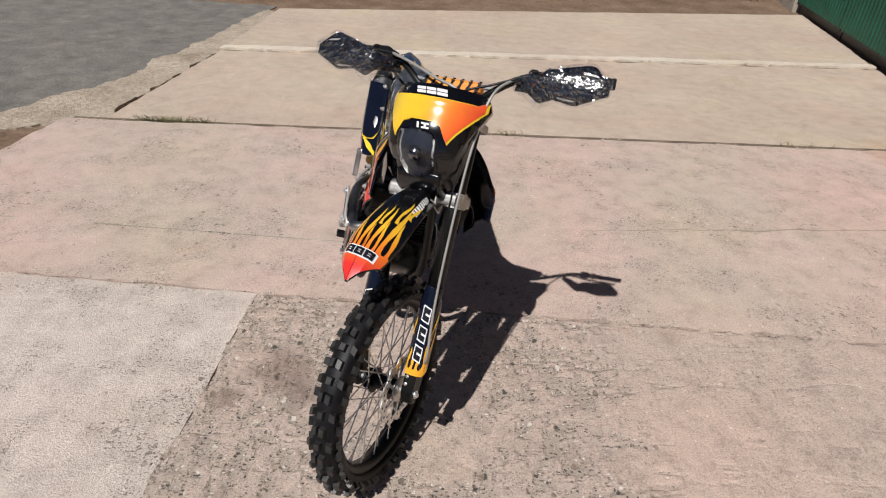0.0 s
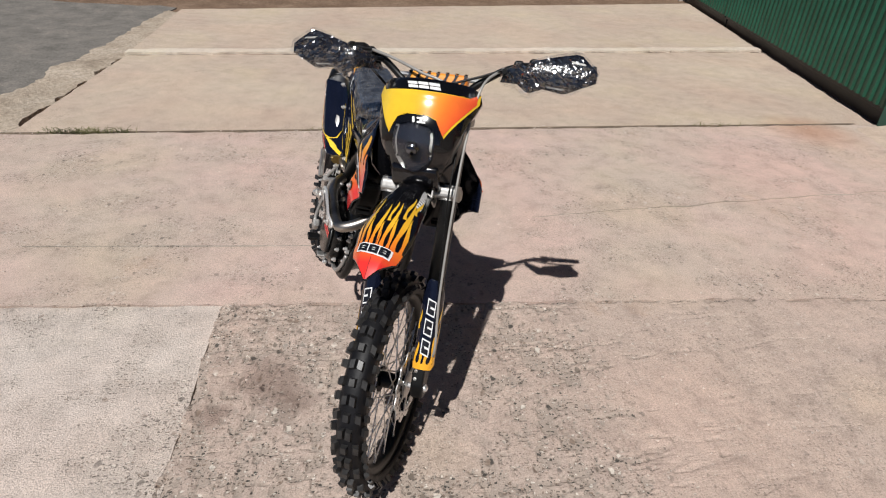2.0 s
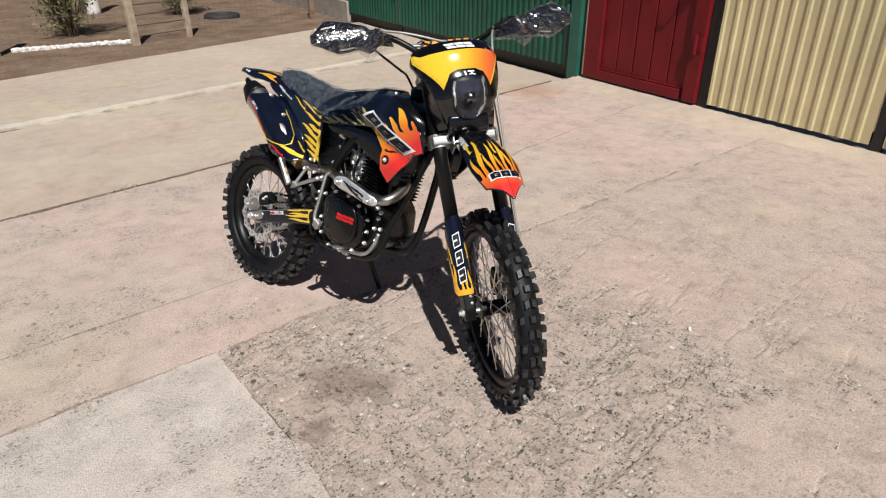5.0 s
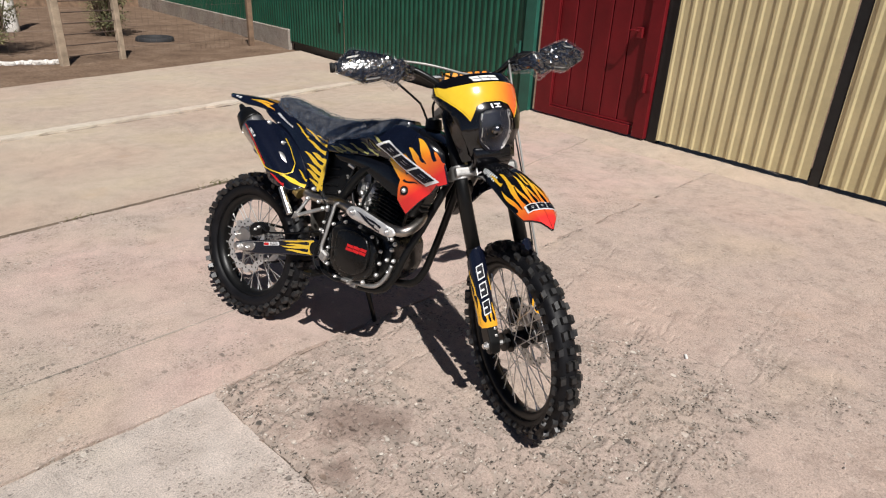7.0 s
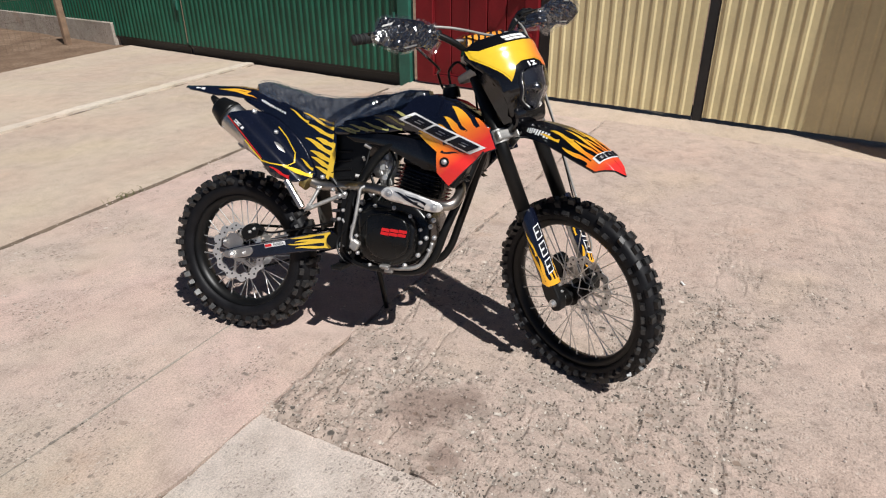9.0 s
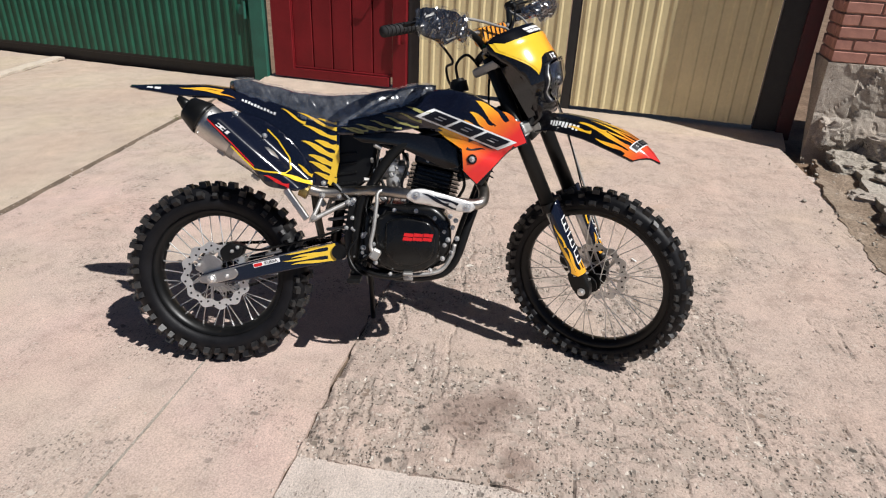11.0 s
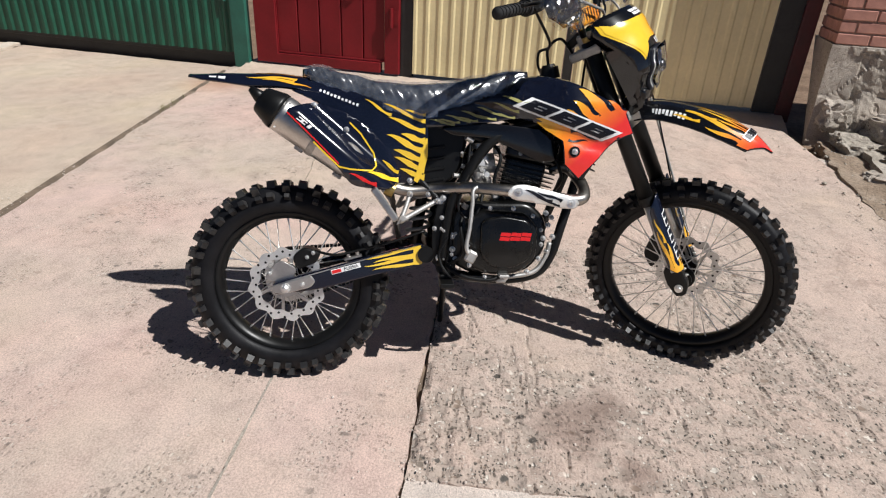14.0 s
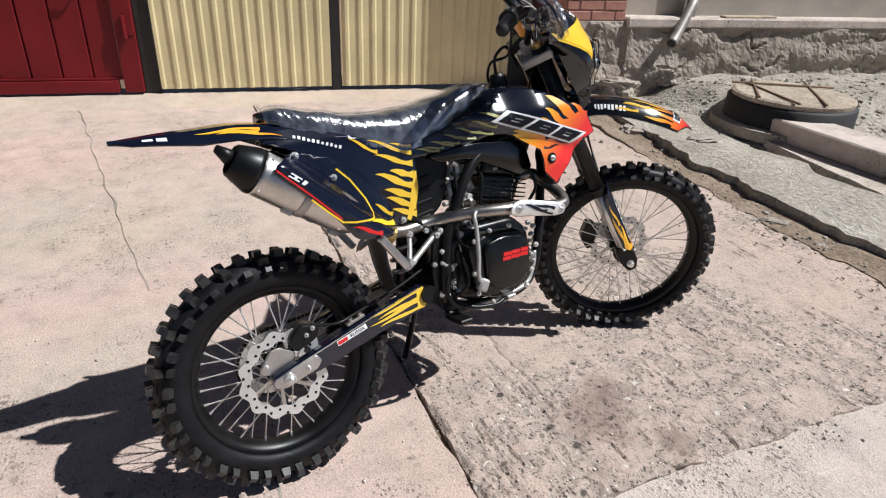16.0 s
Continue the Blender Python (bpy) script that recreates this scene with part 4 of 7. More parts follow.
def build_wheel(name, m, R, W, rim, n, knob_h, disc_y, disc_r, label):
    """Spoked wheel, axle along y: rim and hub with tyre, tread, spokes and brake disc."""
    Rc = R - knob_h
    bead = rim + 0.012
    prof = []
    for i in range(15):
        a = math.pi * (i / 14)
        y = -math.cos(a) * W / 2 * (1 if 3 < i < 11 else 0.93)
        prof.append((bead + (Rc - bead) * math.sin(a) ** 0.62, y))
    prof += [(bead - 0.004, W * 0.30), (bead - 0.004, -W * 0.30)]
    w = part(name, ring_of([(rim - 0.017, -0.018), (rim - 0.020, 0.0), (rim - 0.017, 0.018), (rim - 0.004, W * 0.30), (rim + 0.014, W * 0.36), (rim + 0.014, W * 0.32),
                            (rim - 0.003, W * 0.24), (rim - 0.003, -W * 0.24), (rim + 0.014, -W * 0.32), (rim + 0.014, -W * 0.36), (rim - 0.004, -W * 0.30)], 72), MAT_BLACK, bike, label, True, m)
    part("tyre", ring_of(prof, 72), MAT_RUBBER, w, "black knobbly off-road tyre", True)
    bm = bmesh.new()
    for i in range(n):
        a = 2 * math.pi * i / n
        st = 2 * math.pi / n
        edge = W * 0.47
        if i % 2:
            knob(bm, a, Rc, W * 0.115, 0.10, 0.026, W * 0.18, knob_h, 0.002)
            knob(bm, a, Rc, -W * 0.115, -0.10, 0.026, W * 0.18, knob_h, -0.002)
            for s in (-1, 1):
                knob(bm, a, Rc - 0.030, s * edge, s * 0.95, 0.022, W * 0.17, knob_h, 0)
        else:
            knob(bm, a, Rc, 0, 0, 0.022, W * 0.20, knob_h)
            for s in (-1, 1):
                knob(bm, a, Rc - 0.008, s * W * 0.31, s * 0.45, 0.024, W * 0.19, knob_h, 0.003 * s)
                knob(bm, a + st * 0.15, Rc - 0.033, s * (edge + 0.001), s * 1.0, 0.018, W * 0.13, knob_h * 0.9, 0)
    part("tread", bm, MAT_TREAD, w, "square rubber tread knobs")
    bm = bmesh.new()
    add_cyl(bm, (0, -0.055, 0), (0, 0.055, 0), 0.026, n=24)
    for s in (-1, 1):
        add_cyl(bm, (0, s * 0.026, 0), (0, s * 0.034, 0), 0.042, n=28)
        add_cyl(bm, (0, s * 0.05, 0), (0, s * 0.058, 0), 0.034, n=28)
    part("hub", bm, MAT_BLACK, w)
    bm = bmesh.new()
    add_cyl(bm, (0, 0, 0), (1, 0, 0), 0.0021, n=6)
    sp = bpy.data.meshes.new("spoke")
    bm.to_mesh(sp)
    bm.free()
    sp.materials.append(MAT_CHROME)
    bm = bmesh.new()
    add_cyl(bm, (0, 0, 0), (0.016, 0, 0), 0.0034, n=6)
    npm = bpy.data.meshes.new("nipple")
    bm.to_mesh(npm)
    bm.free()
    npm.materials.append(MAT_CHROME)
    for i in range(36):
        a = 2 * math.pi * i / 36
        s = -1 if i % 2 else 1
        da = (1 if (i // 2) % 2 else -1) * radians(52)
        p = Vector((0.040 * math.cos(a + da), s * 0.030, 0.040 * math.sin(a + da)))
        q = Vector(((rim - 0.016) * math.cos(a), s * 0.006, (rim - 0.016) * math.sin(a)))
        d = q - p
        rot = d.to_track_quat("X", "Z").to_matrix().to_4x4()
        o = new("spoke", sp)
        o.parent = w
        o.matrix_basis = Matrix.Translation(p) @ rot @ Matrix.Diagonal((d.length, 1, 1, 1))
        o = new("nipple", npm)
        o.parent = w
        o.matrix_basis = Matrix.Translation(q - d.normalized() * 0.014) @ rot
    # waved, slotted brake disc
    bm = bmesh.new()
    N = 120
    rows = []
    for i in range(N):
        a = 2 * math.pi * i / N
        ro = disc_r + 0.006 * math.sin(a * 12)
        ri = disc_r * 0.755 + 0.004 * math.sin(a * 12 + 1.2)
        rows.append([bm.verts.new((rr * math.cos(a), yy, rr * math.sin(a))) for rr, yy in ((ro, disc_y - 0.002), (ro, disc_y + 0.002), (ri, disc_y + 0.002), (ri, disc_y - 0.002))])
    for i in range(N):
        a, b = rows[i], rows[(i + 1) % N]
        for j in range(4):
            bm.faces.new((a[j], b[j], b[(j + 1) % 4], a[(j + 1) % 4]))
    d = part("brake_disc", bm, MAT_DISC, w, "waved steel brake disc")
    bm = bmesh.new()
    add_cyl(bm, (0, disc_y - 0.003, 0), (0, disc_y + 0.003, 0), 0.042, n=28)
    for i in range(6):
        a = 2 * math.pi * i / 6
        p, q = Vector((0.030 * math.cos(a), disc_y, 0.030 * math.sin(a))), Vector((disc_r * 0.79 * math.cos(a + 0.35), disc_y, disc_r * 0.79 * math.sin(a + 0.35)))
        add_box(bm, *((p + q) / 2), (q - p).length, 0.0035, 0.010, Euler((0, -math.atan2((q - p).z, (q - p).x), 0)).to_matrix())
    part("carrier", bm, MAT_ALU, d)
    bm = bmesh.new()
    for i in range(30):
        a = 2 * math.pi * i / 30
        rr = disc_r * (0.83 if i % 2 else 0.925)
        add_cyl(bm, (rr * math.cos(a), disc_y - 0.0026, rr * math.sin(a)), (rr * math.cos(a), disc_y + 0.0026, rr * math.sin(a)), 0.0042, n=8)
    part("disc_holes", bm, MAT_BLACK, d)
    return w


rear_wheel = build_wheel("rear_wheel", pose(0, 0, 0.340), 0.345, 0.112, 0.235, 40, 0.017, -0.062, 0.124, "black spoked rear wheel")
front_wheel = build_wheel("front_wheel", STEER @ pose(0.048, 0, -0.622), 0.361, 0.088, 0.280, 46, 0.014, 0.060, 0.115, "black spoked front wheel")

# ---- fork, clamps, axle ----
for s in (-1, 1):
    bm = bmesh.new()
    add_cyl(bm, (0.036, s * 0.097, 0.27), (0.040, s * 0.098, -0.30), 0.026, n=24)
    leg = part("fork_leg", bm, MAT_BLACK, bike, "black upside-down fork leg", True, STEER)
    part("stanchion", tube([(0.040, s * 0.098, -0.29), (0.046, s * 0.10, -0.56)], 0.019, 18, 0), MAT_CHROME, leg, "bright fork tube", True)
    part("seal_ring", tube([(0.0398, s * 0.098, -0.275), (0.040, s * 0.098, -0.305)], 0.0285, 20, 0), MAT_BLACK, leg)
    bm = prism(round_poly([(0.015, -0.54), (0.075, -0.54), (0.080, -0.62), (0.062, -0.655), (0.030, -0.655), (0.012, -0.60)]), s * 0.078, s * 0.118, 0.006)
    part("axle_clamp", bm, MAT_BLACK, leg)
    part("cap", tube([(0.036, s * 0.097, 0.268), (0.036, s * 0.097, 0.285)], 0.019, 16, 0), MAT_BRASS if s < 0 else MAT_CHROME, leg)
    for z in (-0.565, -0.59):
        part("bolt", bolt_bm((0.078, s * 0.09, z), 0.005, 0.008, (1, 0, 0)), MAT_CHROME, leg)

    def guard_surf(u, v, off, s=s):
        """u: metres round the leg from straight ahead, outwards positive; v: height."""
        rad, a = 0.036 + off, u / 0.036
        return Vector((0.045 + rad * math.cos(a), s * (0.100 + rad * math.sin(a)), v))
    g = part("fork_guard", draped([round_poly([(-0.032, -0.30), (-0.010, -0.268), (0.018, -0.275), (0.054, -0.315), (0.062, -0.40), (0.058, -0.54), (0.036, -0.560), (-0.026, -0.560), (-0.036, -0.45)])], guard_surf, 0.010, 0.004), MAT_NAVY, bike, "navy fork guard with flame print", True, STEER)
    fl = [flame((u, -0.540), (u + 0.006, -0.540 + l), w, b) for u, l, w, b in ((-0.022, 0.07, 0.014, 0.10), (-0.006, 0.05, 0.012, -0.1), (0.012, 0.06, 0.013, 0.1), (0.030, 0.10, 0.015, -0.1), (0.046, 0.15, 0.015, 0.08))]
    fl += [flame((0.040, -0.44), (0.048, -0.345), 0.010, 0.10), flame((-0.024, -0.43), (-0.022, -0.37), 0.009, 0.1)]
    part("flame_print", draped(fl + [[Vector((-0.025, -0.557)), Vector((0.036, -0.557)), Vector((0.054, -0.538)), Vector((-0.030, -0.538))]], guard_surf, 0.010, 0, 0.0012), MAT_FL_GUARD, g)
    for i in range(3):
        z = -0.33 - i * 0.063
        pl = part("logo", draped(quad_grid((-0.006, z), (0.026, -0.010), (0.0, -0.050), [(0, 0, 1, 1)]), guard_surf, 0.01, 0, 0.0024), MAT_WHITE, g)
        part("mark", draped(quad_grid((-0.006, z), (0.026, -0.010), (0.0, -0.050), [(0.12, 0.08, 0.88, 0.42), (0.12, 0.56, 0.88, 0.90), (0.12, 0.42, 0.40, 0.56)]), guard_surf, 0.01, 0, 0.0034), MAT_INK, pl)

lower = part("lower_clamp", prism(round_poly([(-0.03, -0.018), (0.075, -0.018), (0.075, 0.022), (-0.03, 0.022)]), -0.125, 0.125, 0.008), MAT_CAST, bike, "pale cast triple clamp", False, STEER)
for s in (-1, 1):
    part("collar", tube([(0.036, s * 0.097, -0.022), (0.036, s * 0.097, 0.026)], 0.034, 22, 0), MAT_CAST, lower)
upper = part("upper_clamp", prism(round_poly([(-0.035, 0.225), (0.072, 0.225), (0.072, 0.255), (-0.035, 0.255)]), -0.125, 0.125, 0.007), MAT_CAST, bike, "pale cast upper clamp", False, STEER)
part("steering_head", tube([(0, 0, -0.02), (0, 0, 0.23)], 0.032, 20, 0), MAT_BLACK, bike, m=STEER)
axle = part("front_axle", tube([(0.048, -0.135, -0.622), (0.048, 0.116, -0.622)], 0.009, 14, 0), MAT_CHROME, bike, "bright axle with nuts", False, STEER)
part("nut", bolt_bm((0.048, -0.119, -0.622), 0.013, 0.013), MAT_CHROME, axle)
part("nut", bolt_bm((0.048, 0.118, -0.622), 0.012, 0.010, (0, 1, 0)), MAT_CHROME, axle)
cal = part("front_caliper", prism(round_poly([(-0.075, -0.60), (-0.025, -0.56), (-0.005, -0.50), (-0.035, -0.475), (-0.085, -0.53)]), 0.040, 0.088, 0.007), MAT_BLACK, bike, "black front brake caliper", False, STEER)
for x, z in ((-0.055, -0.565), (-0.035, -0.515)):
    part("piston_cap", tube([(x, 0.085, z), (x, 0.095, z)], 0.012, 14, 0), MAT_CAST, cal)
part("bracket", prism([(-0.03, -0.57), (0.03, -0.60), (0.03, -0.53), (-0.02, -0.50)], 0.072, 0.080, 0.001), MAT_ALU, cal)


# ---- front fender ----
FT = [(-0.10, 0.005), (0.0, 0.030), (0.095, 0.020), (0.176, -0.006), (0.264, -0.062), (0.342, -0.130), (0.398, -0.199), (0.430, -0.270)]
FW = [(-0.10, 0.045), (0.02, 0.058), (0.12, 0.064), (0.24, 0.078), (0.33, 0.085), (0.39, 0.074), (0.432, 0.050)]
FPATH = smooth_path([(x, 0, z) for x, z in FT], 8)


def fender_surf(u, v, off):
    """u: 0 at the rear to 1 at the tip; v: -1 to 1 across."""
    f = max(0.0, min(0.9999, u)) * (len(FPATH) - 1)
    i = min(int(f), len(FPATH) - 2)
    p = FPATH[i].lerp(FPATH[i + 1], f - i)
    d = (FPATH[i + 1] - FPATH[i]).normalized()
    up = Vector((-d.z, 0, d.x))
    w = lerp_table(FW, p.x)
    av = abs(v)
    drop = 0.010 * av + 0.034 * max(0.0, av - 0.45) / 0.55 * (0.4 + 0.6 * av)
    return Vector((p.x, 0, p.z)) + up * (off - drop) + Vector((0, w * v * (1 - 0.12 * max(0, av - 0.6)), 0))


F_OUT = [(0.0, -0.9), (0.0, 0.9), (0.25, 1), (0.5, 1), (0.78, 1), (0.87, 0.95), (1.0, 0.06), (1.0, -0.06), (0.87, -0.95), (0.78, -1), (0.5, -1), (0.25, -1)]
fender = part("front_fender", draped([[Vector(p) for p in F_OUT]], fender_surf, 0.06, 0.004), MAT_PLASTIC, bike, "glossy black front fender with flame print", True, STEER)
part("tip_print", draped([[Vector(p) for p in ((0.80, -0.97), (0.815, -0.5), (0.81, 0), (0.815, 0.5), (0.80, 0.97), (0.868, 0.92), (0.992, 0.06), (0.992, -0.06), (0.868, -0.92))]], fender_surf, 0.04, 0, 0.0016), MAT_FL_FENDER, fender)
FLEN = sum((q - p).length for p, q in zip(FPATH, FPATH[1:]))


def fender_m(a, y, off):
    """The same surface, with both ways in metres."""
    return fender_surf(a / FLEN, y / 0.08, off)


tongues = []
for k, (y, l, w) in enumerate([(-0.068, 0.13, 0.014), (-0.050, 0.20, 0.017), (-0.033, 0.11, 0.013), (-0.016, 0.17, 0.016), (0.0, 0.10, 0.012), (0.016, 0.18, 0.016), (0.033, 0.12, 0.013), (0.050, 0.21, 0.017), (0.068, 0.14, 0.014)]):
    tongues.append(flame((0.825 * FLEN, y), (0.825 * FLEN - l, y * 0.95 + (0.004 if k % 2 else -0.004)), w, 0.06 if k % 2 else -0.06))
for y, a0_, l in ((-0.040, 0.66, 0.09), (0.042, 0.64, 0.10), (0.006, 0.67, 0.08), (-0.06, 0.60, 0.08), (0.062, 0.58, 0.07)):
    tongues.append(flame((a0_ * FLEN, y), (a0_ * FLEN - l, y * 1.06), 0.010, 0.10))
part("flame_print", draped(tongues, fender_m, 0.016, 0, 0.0014), MAT_FL_FENDER, fender)
for s in (-1, 1):
    blocks(fender, fender_surf, (0.37, s * 0.66), (0.17, 0.0), (0, s * 0.2), 0.0016, MAT_WHITE, 9)
logo(fender, fender_surf, (0.80, -0.68), (0.018, 1.36), (0.052, 0.0), 0.0032, MAT_WHITE, MAT_INK)
# shade of the middle fold, painted as a thin dark line
part("crease", draped([band([(0.5, 0.0), (0.99, 0.0)], 0.012)], fender_surf, 0.04, 0, 0.0026), MAT_INK, fender)
for s in (-1, 1):
    part("mount", prism([(0.02, 0.02), (0.10, 0.02), (0.10, -0.03), (0.05, -0.05)], s * 0.056 - 0.003, s * 0.056 + 0.003, 0.001), MAT_ALU, fender)

# ---- headlight mask ----
MX = [(0.03, 0.125), (0.06, 0.150), (0.13, 0.196), (0.18, 0.205), (0.26, 0.192), (0.345, 0.160)]
MWID = [(0.02, 0.050), (0.06, 0.088), (0.12, 0.112), (0.18, 0.132), (0.24, 0.152), (0.285, 0.164), (0.312, 0.152), (0.322, 0.130)]


def mask_surf(y, z, off):
    return Vector((lerp_table(MX, z) - 2.6 * y * y - 6 * y ** 4 * 8 + off, y * (1 + off), z))


outl = [(lerp_table(MWID, z), z) for z in (0.02, 0.05, 0.08, 0.12, 0.16, 0.20, 0.24, 0.28, 0.30, 0.314, 0.322)]
mask = part("headlight_mask", draped([[Vector(p) for p in outl] + [Vector((-y, z)) for y, z in reversed(outl)]], mask_surf, 0.02, 0.03), MAT_PLASTIC, bike, "black headlight mask with a yellow and red panel", True, STEER)
ypoly = [(-0.150, 0.302), (-0.132, 0.284), (-0.08, 0.281), (0, 0.280), (0.08, 0.281), (0.132, 0.284), (0.150, 0.302), (0.152, 0.272), (0.082, 0.156), (0.058, 0.200), (0.03, 0.211), (-0.03, 0.211), (-0.058, 0.200), (-0.082, 0.156), (-0.152, 0.272)]
part("edge_print", draped([[Vector((x * 1.04, 0.25 + (z - 0.25) * 1.06)) for x, z in ypoly]], mask_surf, 0.02, 0, 0.0012), MAT_YLINE, mask, "pale yellow border")
part("panel_print", draped([[Vector(p) for p in ypoly]], mask_surf, 0.007, 0, 0.0024), MAT_MASK, mask, "yellow to red printed panel", True)
for i in range(3):
    part("logo", draped(quad_grid((0.054 - i * 0.034, 0.289), (-0.031, 0.0), (-0.010, 0.021), [(0, 0, 1, 0.44), (0, 0.56, 1, 1)]), mask_surf, 0.02, 0, 0.002), MAT_WHITE, mask)
part("logo", draped(quad_grid((0.030, 0.184), (-0.024, 0.0), (-0.004, 0.017), [(0, 0, 1, 0.3), (0, 0.7, 1, 1), (0.35, 0.3, 0.65, 0.7), (1.3, 0, 1.6, 1)]), mask_surf, 0.02, 0, 0.002), MAT_WHITE, mask)
for s in (-1, 1):
    bm = loft([[(lerp_table(MX, z) - 2.6 * w * w - 48 * w ** 4, s * w, z) for z, w in [(zz, lerp_table(MWID, zz)) for zz in (0.03, 0.09, 0.15, 0.21, 0.27, 0.315)]],
               [(0.095, s * 0.105, 0.03), (0.092, s * 0.118, 0.09), (0.088, s * 0.128, 0.15), (0.084, s * 0.138, 0.21), (0.080, s * 0.142, 0.27), (0.092, s * 0.140, 0.31)]], closed=False)
    part("side_wing", bm, MAT_PLASTIC, mask, smooth=True)
chin = prism(round_poly([(0.06, 0.06), (0.15, 0.07), (0.128, 0.012), (0.07, -0.01)]), -0.075, 0.075, 0.012)
part("chin", chin, MAT_PLASTIC, mask, smooth=True)
LAMP = [(-0.047, 0.168), (0, 0.174), (0.047, 0.168), (0.054, 0.14), (0.050, 0.088), (0.022, 0.056), (0, 0.050), (-0.022, 0.056), (-0.050, 0.088), (-0.054, 0.14)]
LAMP = [(y * 1.16, 0.112 + (z - 0.112) * 1.10) for y, z in LAMP]
lampo = round_poly(LAMP, 3)


def lamp_surf(y, z, off):
    return mask_surf(y, z, off) + Vector((0.004 - 2.0 * y * y, 0, 0))


lamp = part("headlight", draped([lampo], lamp_surf, 0.014, 0.02, 0.006), MAT_INK, bike, "dark headlight with a round projector behind clear glass", True, STEER)
part("trim", draped([band([p * 1.0 + Vector((0, 0.0)) for p in [Vector(q) for q in ((-0.047, 0.168), (-0.054, 0.14), (-0.050, 0.088), (-0.022, 0.056))]], 0.005)], lamp_surf, 0.01, 0, 0.008), MAT_CAST, lamp)
part("trim", draped([band([p * 1.0 + Vector((0, 0.0)) for p in [Vector(q) for q in ((0.047, 0.168), (0.054, 0.14), (0.050, 0.088), (0.022, 0.056))]], 0.005)], lamp_surf, 0.01, 0, 0.008), MAT_CAST, lamp)
bm = bmesh.new()
bmesh.ops.create_uvsphere(bm, u_segments=24, v_segments=14, radius=0.022, matrix=Matrix.Translation((0.196, 0, 0.112)) @ Matrix.Diagonal((0.8, 1, 1, 1)))
part("projector", bm, MAT_REFLECT, lamp, smooth=True)
gl = part("lens", draped([lampo], lambda y, z, o: lamp_surf(y, z, o) + Vector((0.022, 0, 0)), 0.014, 0.002, 0.0), MAT_GLASS, lamp, "clear headlight glass", True)
gl.visible_shadow = False

# ---- handlebar ----
half = [(0.010, 0.0, 0.285), (0.012, 0.05, 0.286), (0.030, 0.13, 0.352), (0.010, 0.215, 0.412), (-0.018, 0.30, 0.432), (-0.055, 0.465, 0.446)]
bar = part("handlebar", tube([(x, -y, z) for x, y, z in half[::-1]] + half[1:], 0.0115, 14, 5), MAT_BLACK, bike, "black tapered handlebar", True, STEER)
part("crossbar", tube([(0.030, -0.135, 0.360), (0.032, 0, 0.362), (0.030, 0.135, 0.360)], 0.007, 10, 3), MAT_CHROME, bar)
pad = part("bar_pad", prism(round_poly([(-0.005, 0.317), (0.045, 0.317), (0.045, 0.373), (0.0, 0.373)]), -0.095, 0.095, 0.012), MAT_PAD, bike, "orange flame-printed handlebar pad", False, STEER)
part("stripe_print", draped([flame((0.09 - i * 0.03, 0.369), (0.075 - i * 0.03, 0.322), 0.014, 0.1) for i in range(7)], lambda u, v, o: Vector((0.0455 + o, u, v)), 0.02, 0, 0.001), MAT_INK, pad)
part("stripe_print", draped([flame((0.09 - i * 0.03, 0.042), (0.075 - i * 0.03, 0.004), 0.014, 0.1) for i in range(7)], lambda u, v, o: Vector((v, u, 0.3735 + o)), 0.02, 0, 0.001), MAT_INK, pad)
